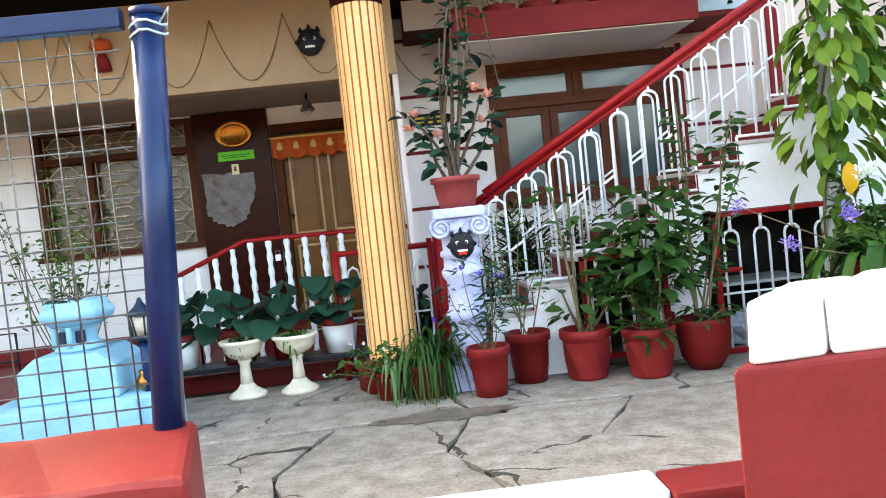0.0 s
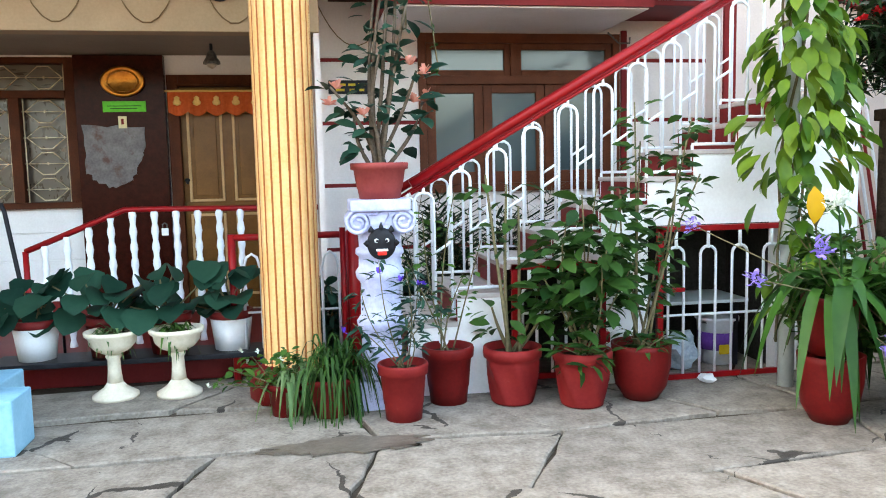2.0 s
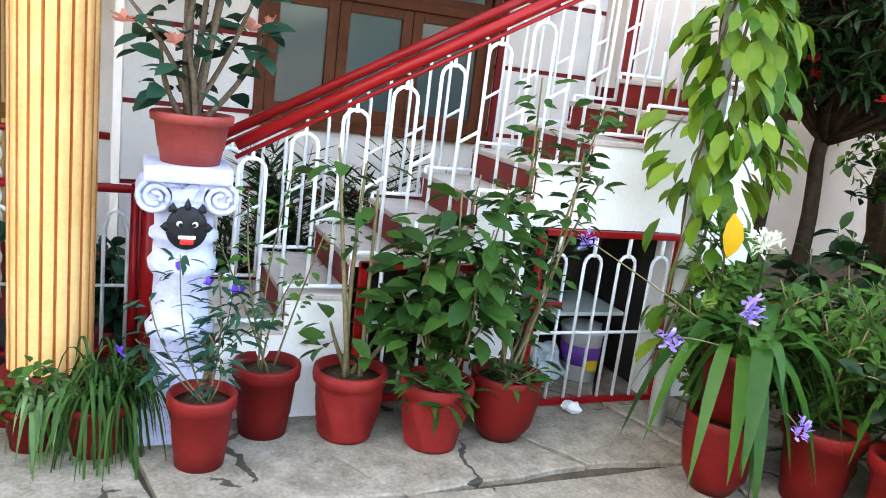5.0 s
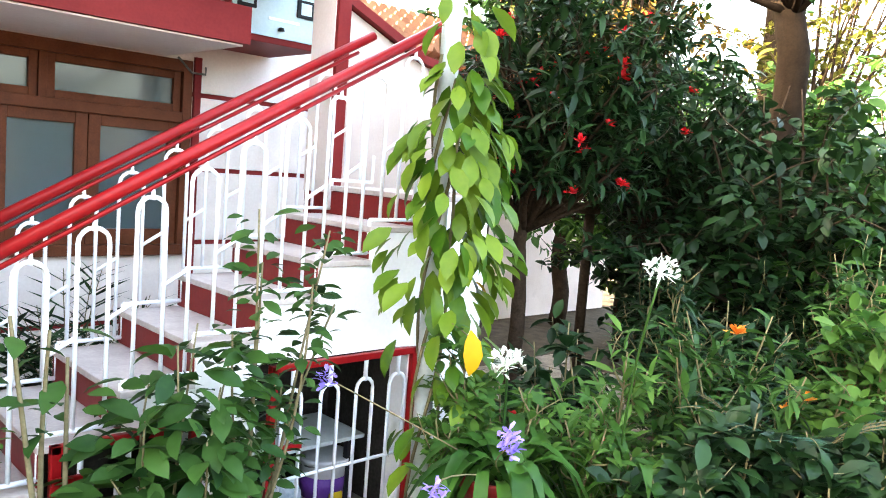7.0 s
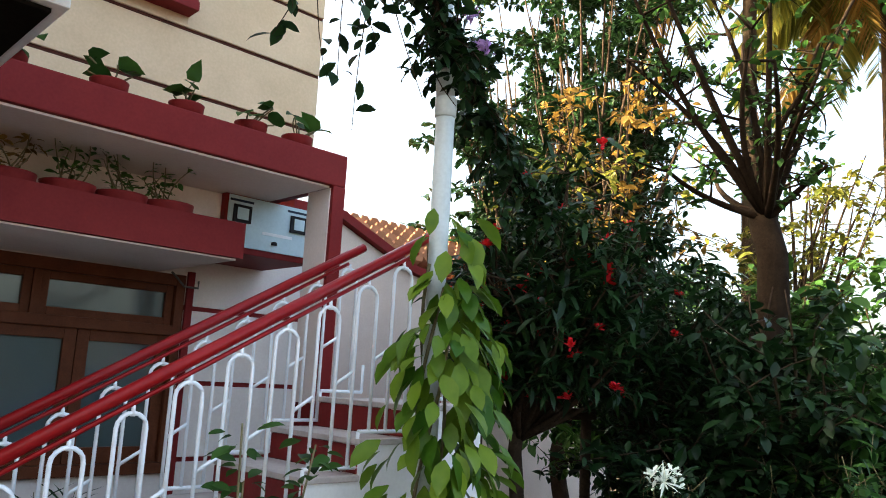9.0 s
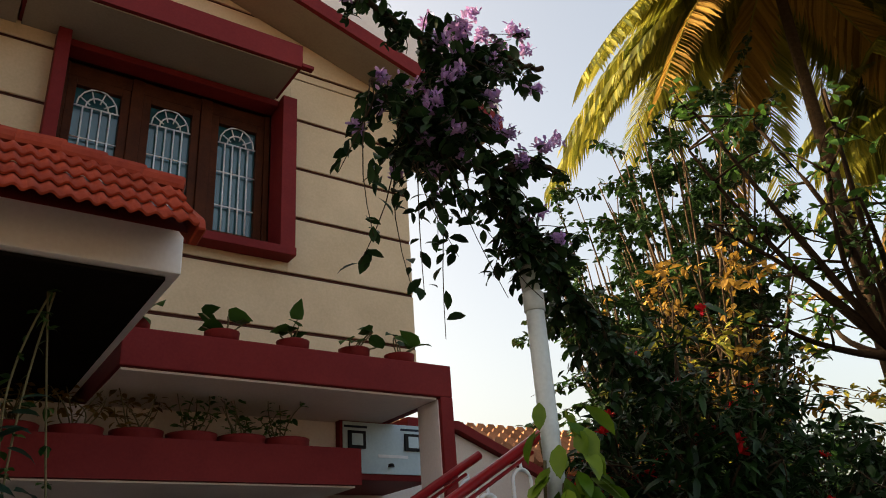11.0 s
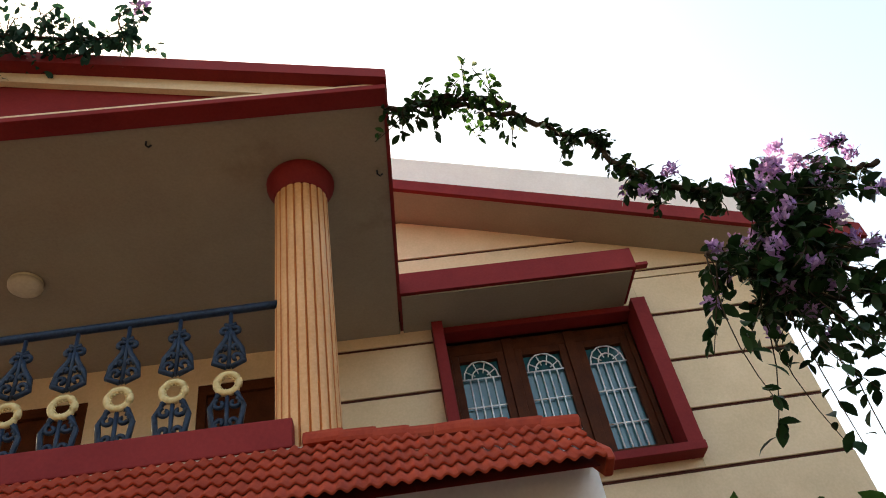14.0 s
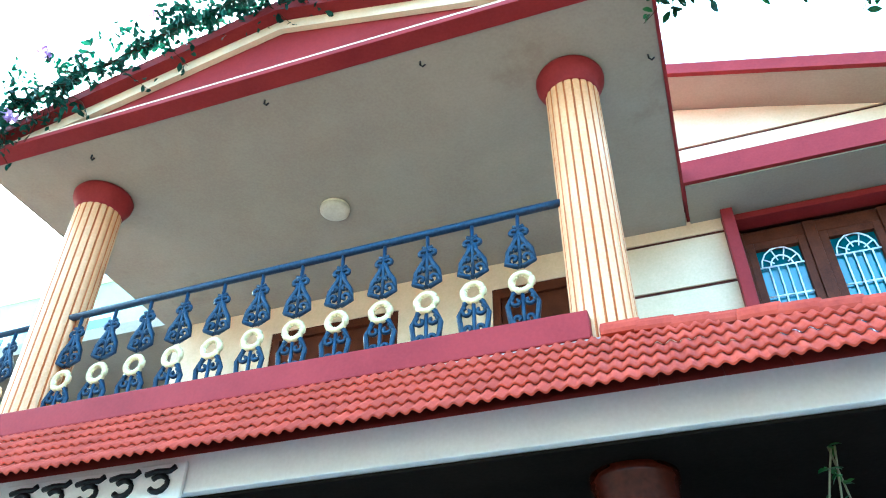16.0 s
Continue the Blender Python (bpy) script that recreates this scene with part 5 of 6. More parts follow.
for i in range(5):
    bm = leaves_mesh("carved_leaf", [((rnd(-.06, .06), -.128, 1.0 + rnd(-.02, .03)), (rnd(-1, 1), 0, rnd(-1, 1)), .05)], "petal", LILACSTONE)
    part("carved_leaf", bm, None, pd)
mask("guard_mask", "black painted guardian mask with red tongue tied to the pedestal", (.345, 5.275, .875), .150, True)
pot("flower_pot", "wide pinkish clay pot on top of the pedestal", (.355, 5.40, 1.101), .152, .185, CLAYPINK)


def stem_plant(name, label, at, canes, leaf_kind, leaf_size, mat, per, radius, flowers=None, category="plant", droop=.3, stem=None):
    """A plant of a few canes; canes are (dx, dy, height) tips, leaves stand all round and gather towards each tip."""
    e = thing(name, label, category, at=at)
    spots, tips = [], []
    for dx, dy, h in canes:
        line = spray((rnd(-.04, .04), rnd(-.04, .04), 0), (dx, dy, h), .05, 8)
        part("stem", tube(B(), line, radius, 6, taper=radius * .5), stem or TWIG, e)
        tips.append(line[-1])
        for j in range(per):
            u = 1 - rnd(0, .8) ** 1.3
            p = line[min(7, int(u * 8))].lerp(line[min(8, int(u * 8) + 1)], rnd(0, 1))
            a = rnd(0, 2 * math.pi)
            o = Vector((math.cos(a), math.sin(a), rnd(-.2, .5))) * leaf_size * rnd(.1, .7)
            spots.append((p + o, (math.cos(a), math.sin(a), rnd(-.5, .5) - droop * .4), leaf_size * rnd(.6, 1.2)))
    part("foliage", leaves_mesh("foliage", spots, leaf_kind, mat), None, e)
    if flowers:
        fk, fm, fs, fn, pet = flowers
        for t in [random.choice(tips) for _ in range(fn)]:
            o = Vector((rnd(-.06, .06), rnd(-.06, .06), rnd(-.1, .06)))
            part("flower", leaves_mesh("flower", [(t + o, (rnd(-1, 1), rnd(-1, 1), rnd(-.2, 1)), fs * rnd(.8, 1.2)) for _ in range(pet)], fk, fm), None, e)
    return e


random.seed(11)
stem_plant("crown_of_thorns", "tall thorny plant with pink flowers in the pedestal pot", (.355, 5.40, 1.25),
           [(-.24, -.05, .42), (-.12, .05, .30), (.06, 0, 1.05), (.12, .05, 1.15), (.02, -.08, .62), (.20, -.05, .50), (-.05, -.06, .34), (.25, .1, .36), (.09, .1, 1.2), (.16, -.05, .85), (.0, .05, .88)],
           "oval", .125, LEAFBLUE, 13, .013, ("petal", PETALPINK, .045, 8, 12), stem=THORNSTEM)
vine = thing("hanging_twig", "thin leafy twigs hanging from above beside the pedestal plant", "vine", at=(.62, 5.6, 1.7))
bm, spots = B(), []
for k in range(3):
    line = spray((rnd(-.1, .1), 0, 1.15), (rnd(-.12, .12), rnd(-.1, .1), .1 + .2 * k), .06, 8)
    tube(bm, line, .004, 4)
    for j in range(22):
        spots.append((random.choice(line), (rnd(-1, 1), rnd(-1, 1), rnd(-.6, .2)), rnd(.03, .06)))
part("hanging_shoot", bm, TWIG, vine)
part("foliage", leaves_mesh("foliage", spots, "oval", LEAF), None, vine)

stem_plant("violet_pot_plant", "thin leafy plant with violet flowers in the terracotta pot", (.42, 5.13, .25),
           [(-.2, -.05, .42), (-.1, .05, .55), (.03, 0, .50), (.14, -.05, .42), (.2, .05, .30), (0, -.1, .30), (-.24, 0, .25), (.1, .1, .5)], "lance", .085, LEAFBLUE, 26, .004, ("petal", PETALBLUE, .03, 5, 7))
stem_plant("wispy_shrub", "wispy shrub with small yellow-green leaves in the deep red pot", (.69, 5.36, .27),
           [(-.12, 0, .75), (.05, 0, .85), (.18, -.05, .60), (-.2, .05, .5), (.1, .05, .4)], "oval", .05, LEAFFERN, 26, .005)
stem_plant("frangipani", "bare-stemmed pot plant with broad glossy leaves at the top", (1.03, 5.30, .26),
           [(-.13, .02, .95), (-.02, 0, .90), (.16, .02, .36), (-.12, -.05, .26), (.2, 0, .30), (.07, .1, .78)], "oval", .13, LEAF, 10, .012)
stem_plant("hibiscus", "dense broad-leaved pot plant with dark green leaves", (1.375, 5.17, .25),
           [(-.12, -.04, .62), (.0, 0, .85), (.14, -.05, .7), (.22, .03, .8), (-.2, .02, .42), (.05, -.14, .55), (.12, .1, .9), (-.05, .1, .7), (.25, -.08, .5)], "oval", .14, LEAF, 34, .007)
stem_plant("rooted_cuttings", "rosette of low leaves hanging over the spiral pot", (1.375, 5.15, .25),
           [(-.08, -.1, .08), (.08, -.1, .06), (0, -.14, -.02), (.13, -.03, .08), (-.13, -.03, .07)], "lance", .13, LEAF, 9, .004)
stem_plant("tall_jasmine", "tall twiggy shrub with small dark leaves in the rounded pot", (1.715, 5.20, .27),
           [(-.12, 0, .85), (.0, .02, 1.10), (-.05, -.02, 1.30), (.28, 0, 1.22), (.34, .02, .92), (.10, 0, .62), (.18, -.05, 1.02), (-.16, .05, .55)], "oval", .088, LEAF, 42, .008)
stem_plant("trailing_herb", "low leafy herb round the rim of the rounded pot", (1.715, 5.18, .25),
           [(-.1, -.08, .10), (.1, -.08, .10), (.0, -.12, .05), (.13, 0, .12), (-.13, 0, .14)], "lance", .10, LEAF, 12, .004)


def grass_tuft(name, label, at, n, length, width, rise, droop, mat, spread=.04):
    e = thing(name, label, "plant", at=at)
    for i in range(n):
        bm = B()
        a = rnd(0, 2 * math.pi)
        strap(bm, (rnd(-spread, spread), rnd(-spread, spread), 0), a, length * rnd(.6, 1.15), width * rnd(.7, 1.2), rise * rnd(.6, 1.3), droop * rnd(.7, 1.3))
        part("blade", bm, mat, e)
    return e


grass_tuft("spider_plant", "big tuft of long narrow drooping leaves", (.10, 5.30, .19), 190, .30, .0065, .58, .78, LEAF, .09)
grass_tuft("spider_plant", "pale striped grassy tuft at the foot of the column", (-.08, 5.33, .17), 80, .25, .010, .36, .46, LEAFSTRIPE, .10)
stem_plant("periwinkle", "small leafy plant with white flowers by the column", (-.2, 5.34, .14),
           [(-.22, -.05, .12), (-.12, -.1, .2), (.05, -.08, .22), (-.3, 0, .05), (.12, 0, .16)], "oval", .06, LEAFFERN, 22, .004, ("petal", PETALWHITE, .022, 4, 6))


# ---- urns, bench and bucket planters on the porch side ----
def urn(x, y, tuft, mat):
    e = thing("stone_urn", "cream cast-stone urn on a slim foot", "urn", "stone urns", (x, y, 0))
    part("foot", lathe(B(), [(.125, 0), (.125, .02), (.10, .035), (.065, .06), (.042, .09)], 28), STONECREAM, e)
    part("stem", lathe(B(), [(.042, .09), (.036, .16), (.034, .22), (.045, .235), (.04, .25)], 24), STONECREAM, e)
    part("bowl", lathe(B(), [(.04, .25), (.09, .275), (.125, .315), (.13, .35), (.15, .365), (.152, .385), (.135, .388), (.12, .36)], 40, twist=lambda a, z: 1 + (.02 * math.cos(a * 14) if .26 < z < .36 else 0)), STONECREAM, e)
    part("soil", lathe(B(), [(.12, .355), (.06, .37), (.004, .375)], 18), SOIL, e)
    grass_tuft("urn_plant", tuft, (x, y, .36), 40, .17, .009, .16, .22, mat, .05)


urn(-1.13, 5.90, "grey-green grassy plant spilling over the urn", LEAFSTRIPE)
urn(-.78, 5.88, "yellow-green leafy tuft in the urn", LEAFFERN)
bn = thing("low_bench", "low dark blue metal bench carrying planters", "bench", at=(-1.05, 6.10, 0))
part("top", bevel(box(B(), -.78, .78, -.14, .14, .17, .20), .006), BLACK, bn)
for sx in (-.74, .74):
    for sy in (-.11, .11):
        part("leg", box(B(), sx - .02, sx + .02, sy - .02, sy + .02, 0, .17), BLUEMETAL, bn)
for x, m, lab in ((-1.60, PLASTICWHITE, "white plastic planter with a red rim on the bench"), (-1.2, DEEPRED, "dark red planter on the bench"), (-.86, DEEPRED, "dark red planter on the bench"), (-.50, PLASTICWHITE, "white plastic planter with a red rim on the bench")):
    e = thing("planter", lab, "planter", "planters on the bench", (x, 6.12, .20))
    part("body", lathe(B(), [(.10, 0), (.125, .2), (.11, .2)], 24), m, e)
    part("rim", lathe(B(), [(.127, .19), (.132, .2), (.132, .235), (.115, .235), (.112, .2)], 24), REDOX, e, "red rim")
    part("soil", lathe(B(), [(.11, .205), (.004, .21)], 16), SOIL, e)
    cal = thing("caladium", "plant with big rounded dark blue-green leaves", "plant", "caladiums", (x, 6.10, .41))
    for k in range(15):
        a, q, h = rnd(0, 2 * math.pi), rnd(.05, .24), rnd(.02, .30)
        tip = Vector((math.cos(a) * q * 1.2, math.sin(a) * q * .7 - .04, h))
        part("stalk", tube(B(), spray((0, 0, 0), tip, .02, 4), .005, 4), TWIG, cal)
        d = Vector((rnd(-.5, .5), -1, rnd(-.9, -.1)))
        part("leaf", leaves_mesh("leaf", [(tip - d.normalized() * .05, d, rnd(.13, .2))], "round", LEAFBLUE), None, cal)

# ---- pale blue shrine planter and lantern ----
tp = thing("shrine_planter", "pale blue stepped masonry planter shrine", "planter", at=(-1.92, 5.30, 0))
part("plinth", bevel(box(B(), -.46, .40, -.36, .36, 0, .255), .012), SKYBLUE, tp)
part("block", bevel(prism(B(), [(-.27, .257), (.27, .257), (.27, .44), (.17, .515), (-.17, .515), (-.27, .44)], "y", -.24, .24), .012), SKYBLUE, tp)
part("neck", bevel(lathe(B(), [(.15, .517), (.15, .54), (.105, .56), (.105, .64), (.15, .66)], 8), .006, 1), SKYBLUE, tp)
part("bowl", bevel(lathe(B(), [(.15, .662), (.205, .70), (.215, .72), (.215, .745), (.185, .765), (.185, .80), (.15, .80), (.15, .775)], 8), .006, 1), SKYBLUE, tp)
part("soil", lathe(B(), [(.148, .77), (.05, .785), (.004, .787)], 12), SOIL, tp)
for a in (-2.0, -1.14):
    part("niche", bevel(box(B(), .11 * math.cos(a) - .028, .11 * math.cos(a) + .028, -.115, -.092, .565, .635), .008), DARKIRON, tp)
    part("pillar", tube(B(), [(.14 * math.cos(a - .45), .14 * math.sin(a - .45), .54), (.14 * math.cos(a - .45), .14 * math.sin(a - .45), .66)], .016, 8), SKYBLUE, tp)
stem_plant("holy_basil", "pale twiggy herb growing from the shrine planter", (-1.92, 5.30, .775), [(-.1, 0, .45), (.0, .03, .6), (.1, 0, .5), (.05, -.05, .35), (-.05, -.05, .3)], "oval", .05, LEAFFERN, 16, .004)
stem_plant("shrine_tuft", "small leafy tuft in the shrine planter", (-1.93, 5.26, .775), [(-.1, -.03, .06), (.1, -.03, .07), (0, -.05, .08), (-.14, 0, .05)], "lance", .07, LEAFBLUE, 12, .004)
pt = thing("brass_pot", "small round copper water pot on the shrine step", "pot", at=(-1.52, 5.15, .26))
part("body", lathe(B(), [(.03, 0), (.055, .03), (.06, .06), (.035, .095), (.045, .115)], 20), BRASS, pt)
ln = thing("garden_lantern", "glass garden lantern on a dark blue post and pale blue block", "lantern", at=(-1.50, 5.12, 0))
part("block", bevel(box(B(), -.15, .15, -.13, .13, 0, .26), .012), SKYBLUE, ln, "pale blue masonry block")
part("post", tube(B(), [(0, 0, .26), (0, 0, .55)], .028, 10), BLUEMETAL, ln)
part("tray", lathe(B(), [(.055, .55), (.075, .565), (.06, .58)], 6), DARKIRON, ln)
part("glass", lathe(B(), [(.05, .58), (.068, .69)], 6), LAMPGLASS, ln)
for k in range(6):
    a = 2 * math.pi * k / 6
    part("rib", tube(B(), [(.05 * math.cos(a), .05 * math.sin(a), .58), (.07 * math.cos(a), .07 * math.sin(a), .69)], .005, 4), DARKIRON, ln)
part("roof", lathe(B(), [(.088, .69), (.08, .70), (.035, .74), (.02, .76), (.012, .78), (.004, .79)], 6), DARKIRON, ln)
cy = thing("tall_bush", "light green shrub against the porch window", "shrub", at=(-2.55, 6.6, .1))
bm, spots = B(), []
for k in range(14):
    tip = Vector((rnd(-.45, .45), rnd(-.2, .2), rnd(.9, 1.55)))
    line = spray((0, 0, 0), tip, .1, 6)
    tube(bm, line, .006, 4, taper=.003)
    for j in range(26):
        spots.append((line[random.randint(3, 6)] + Vector((rnd(-.08, .08), rnd(-.08, .08), rnd(-.1, .1))), (rnd(-1, 1), rnd(-1, 1), rnd(-.4, .6)), rnd(.03, .07)))
part("branchwork", bm, TWIG, cy)
part("foliage", leaves_mesh("foliage", spots, "oval", LEAFFERN), None, cy)
for x, s in ((-2.9, .06), (-1.62, .04)):
    st_ = thing("metal_stand", "dark wrought-iron stand beside the porch", "stand", at=(x, 6.35, .1))
    part("frame", tube(B(), [(-.1, 0, 0), (-.12, 0, .5), (-.2, .05, .95), (-.22, .05, 1.0)], .014, 6), MAROON if x < -2 else BLACK, st_)
    part("frame", tube(B(), [(.1, 0, 0), (.1, 0, .45), (-.12, 0, .45), (-.12, 0, .25), (.1, 0, .25)], .010, 6), BLACK, st_)

# ---- gate post, wire mesh and white coping ----
gp = thing("gate_post", "dark blue painted steel gate post", "post", at=(-.388, 2.045, .763))
part("tube", tube(B(), [(-.047, 0, 0), (0, 0, .70)], .0275, 14), BLUEMETAL, gp)
part("cap", lathe(B(), [(.029, .70), (.029, .712), (.01, .718)], 14), BLUEMETAL, gp)
for z in (.684, .668):
    part("tie_wire", tube(B(), [(.031 * math.cos(a), .031 * math.sin(a), z + .004 * math.sin(3 * a)) for a in np.linspace(0, 2 * math.pi, 14, endpoint=False)], .0022, 4, closed=True), PANEL, gp, "pale blue tie wire")
part("tie_end", tube(B(), [(.025, -.017, .684), (.043, -.023, .706), (.037, -.023, .668)], .002, 4), PANEL, gp)
fm = thing("mesh_fence", "welded wire mesh fence in a blue frame", "fence", at=(0, 2.04, 0))
part("top_bar", bevel(box(B(), -4.1, -.428, -.015, .015, 1.444, 1.478), .003), BLUEMETAL, fm)
for i in range(60):
    x = -.48 - i * .040
    part("upright_wire", tube(B(), [(x, 0, .772), (x + rnd(-.002, .002), 0, 1.446)], .0016, 4), WIRE, fm)
for k in range(16):
    z = .80 + k * .0405
    part("cross_wire", tube(B(), [(-2.9, .003, z + rnd(-.004, .004)), (-1.2, .003, z + rnd(-.004, .004)), (-.436, .003, z + rnd(-.003, .003))], .0016, 4), WIRE, fm)
for k, (x0, x1) in enumerate(((.585, .73), (.735, 1.2), (1.21, 1.7))):
    c = thing("coping_stone", "rounded whitewashed coping stone on the gate pier", "coping", "coping stones", ((x0 + x1) / 2, 2.135, .748))
    hx = (x1 - x0) / 2
    bm = bevel(box(B(), -hx, hx, -.10, .10, 0, .118 + .006 * (k > 0)), .022, 4)
    for f in bm.faces:
        f.smooth = True
    for v in bm.verts:
        v.co += Vector((noise.noise(v.co * 9), noise.noise(v.co * 9 + Vector((5, 0, 0))), 0)) * .008
        v.co.x += (v.co.y + .1) * .95
    part("stone", bm, WHITEWASH, c)

# ---- pots along the ledge and the sunshade ----
random.seed(23)
for x in (1.12, 1.6, 2.02, 2.42, 2.74):
    pot("flower_pot", "round clay pot on the planter ledge", (x, 6.68, 3.076), .095, .085, TERRA, "bowl", "pots on the ledge")
    e = thing("ledge_plant", "broad-leaved plant in a pot on the ledge", "plant", "ledge plants", (x, 6.68, 3.14))
    bm = B()
    for k in range(5):
        tip = Vector((rnd(-.14, .14), rnd(-.08, .03), rnd(.03, .16)))
        tube(bm, spray((0, 0, 0), tip, .02, 4), .005, 4)
        part("leaf", leaves_mesh("leaf", [(tip, (rnd(-1, 1), rnd(-1, .2), rnd(-.5, .5)), rnd(.09, .15))], "heart", LEAF), None, e)
    part("stalk", bm, TWIG, e)
for x in (.66, .96, 1.26, 1.55, 1.83, 2.1):
    pot("flower_pot", "maroon clay pot in a row on the sunshade", (x, 6.94, 2.502), .135, .150, MAROON, "bowl", "pots on the sunshade")
    stem_plant("ledge_twig", "sparse twiggy plant in a pot on the sunshade", (x, 6.94, 2.63), [(rnd(-.17, .17), rnd(-.08, .05), rnd(.12, .32)) for _ in range(7)], "oval", .055, LEAFFERN if x > 1.3 else LEAFDRY, 9, .005)

# ---- potted palms behind the stair ----
for x, y in ((.75, 6.55), (1.15, 6.7), (1.6, 6.6)):
    pot("flower_pot", "red pot behind the stair", (x, y, 0), .15, .3, DEEPRED, "rim", "pots behind the stair")
    pm = thing("potted_palm", "dark green fan of narrow palm leaves behind the stair", "palm", "potted palms", (x, y, .28))
    for k in range(16):
        a = rnd(0, 2 * math.pi)
        line = spray((0, 0, 0), (math.cos(a) * .35, math.sin(a) * .3, rnd(.45, .85)), .06, 6)
        bm = B()
        tube(bm, line, .004, 4, taper=.002)
        fr = part("frond", bm, TWIG, pm)
        spots = []
        for j in range(2, 7):
            d = (line[min(j, 6)] - line[min(j, 6) - 1]).normalized()
            s = d.cross(Vector((0, 0, 1))).normalized()
            for u in (0, .5):
                for sg in (-1, 1):
                    spots.append((line[j - 1].lerp(line[j], u), s * sg + d * .8 + Vector((0, 0, -.15)), rnd(.16, .24)))
        part("leaflet_spray", leaves_mesh("leaflet_spray", spots, "needle", LEAFDARK), None, fr)
for x, y, h in ((.45, 6.5, .9), (.2, 6.4, .7)):
    bush("dark_shrub", "dark leafy shrub in the shade behind the stair", "shrub", (x, y, 0), (.25, .2, h), 8, 12, "oval", .13, LEAFBLUE)

# ---- climbing pipe: money plant below, flowering vine above ----
pp = thing("drain_pipe", "grey plastic pipe standing at the stair end", "pipe", at=(2.57, 5.20, 0))
part("lower_length", tube(B(), [(0.0, 0, 0), (0, 0, 2.95)], .043, 16), PIPE, pp)
part("collar", lathe(B(), [(.044, 2.93), (.050, 2.935), (.050, 3.02), (.044, 3.025)], 20), PIPE, pp)
part("upper_length", tube(B(), [(0, 0, 2.95), (-.03, .03, 3.6)], .043, 16), PIPE, pp)
random.seed(31)
mo = thing("money_plant", "climbing money plant with big lime-green heart leaves round the pipe", "vine", at=(2.57, 5.20, 0))
bm = B()
for k in range(4):
    ph = k * 1.6
    tube(bm, [(.06 * math.cos(ph + z * 3.5), .06 * math.sin(ph + z * 3.5) - .01, z) for z in np.linspace(.25, 2.35 - .1 * k, 26)], .008, 5)
part("climbing_stem", bm, TWIG, mo)
for k in range(298):
    z = rnd(1.14, 1.95) if k < 215 else rnd(1.95, 2.45) if k < 262 else rnd(.40, 1.14)
    wide = .30 * (1 - .35 * abs(z - 1.4)) if z < 1.95 else .14
    a = rnd(math.pi * .8, math.pi * 2.2)
    q = wide * math.sqrt(rnd(.08, 1))
    p = Vector((math.cos(a) * q + .03, math.sin(a) * q * .8 - .05, z + .04))
    d = Vector((math.cos(a) * .8 + rnd(-.6, .6), math.sin(a) * .6, -1.0 + rnd(-.5, .5)))
    part("leaf", leaves_mesh("leaf", [(p, d, rnd(.115, .18))], "oval", LEAFYELLOW if k == 40 else LEAFLIME), None, mo, "yellowed leaf" if k == 40 else "")
part("leaf", leaves_mesh("leaf", [((-.09, -.34, 1.12), (-.1, -.2, -1), .19)], "oval", LEAFYELLOW), None, mo, "yellowed leaf")


def hanging_vine(name, label, path, n, reach, leaf_size, mat, fl=None, kind="oval", drop=.6, at=(0, 0, 0)):
    """A woody rope with leafy shoots that hang and stray from it."""
    e = thing(name, label, "vine", at=at)
    bm, spots, fs = B(), [], []
    P = [Vector(p) for p in path]
    fine = []
    for a, b in zip(P, P[1:]):
        for i in range(6):
            fine.append(a.lerp(b, i / 6) + Vector((rnd(-.02, .02), rnd(-.02, .02), rnd(-.02, .02))))
    fine.append(P[-1])
    tube(bm, fine, .016, 6)
    for i in range(n):
        o = random.choice(fine)
        tip = o + Vector((rnd(-1, 1) * reach, rnd(-1, 1) * reach, -rnd(-.25, 1) * drop))
        line = spray(o, tip, reach * .3, 5)
        tube(bm, line, .004, 4, taper=.002)
        for j in range(13):
            p = line[0].lerp(line[-1], rnd(0, 1)) + Vector((rnd(-.02, .02), rnd(-.02, .02), rnd(-.02, .02)))
            spots.append((p, (rnd(-1, 1), rnd(-1, 1), rnd(-1.2, .1)), leaf_size * rnd(.6, 1.2)))
        if fl and rnd(0, 1) < fl[0]:
            fs.append(tip if rnd(0, 1) < .5 else o + Vector((rnd(-.1, .1), rnd(-.1, .1), rnd(.05, .2))))
    part("branchwork", bm, BARK, e)
    part("foliage", leaves_mesh("foliage", spots, kind, mat), None, e)
    for t in fs:
        part("blossom", leaves_mesh("blossom", [(t + Vector((rnd(-.03, .03), rnd(-.03, .03), rnd(-.025, .025))), (rnd(-1, 1), rnd(-1, 1), rnd(-.4, 1)), rnd(.022, .04)) for _ in range(40)], "petal", fl[1]), None, e, "mauve blossom")
    return e


random.seed(37)
hanging_vine("flowering_vine", "woody vine with mauve flowers climbing from the pipe to the eave", [(2.53, 5.15, 3.2), (2.40, 5.15, 3.5), (2.30, 5.15, 3.7), (2.15, 5.15, 4.0), (2.0, 5.15, 4.25)], 56, .20, .085, LEAFDARK, (.25, PETALPURPLE), drop=.4)
hanging_vine("flowering_vine", "thick cluster of mauve flowers and dark leaves on the vine", [(2.30, 5.15, 4.32), (2.12, 5.15, 4.05), (1.98, 5.15, 3.75)], 72, .25, .085, LEAFDARK, (.5, PETALPURPLE), drop=.45)
hanging_vine("flowering_vine", "long leafy shoots hanging down from the flower mass", [(1.70, 5.15, 3.9), (1.95, 5.15, 3.7), (2.2, 5.15, 3.55)], 30, .22, .085, LEAFDARK, (.12, PETALPURPLE), drop=.95)
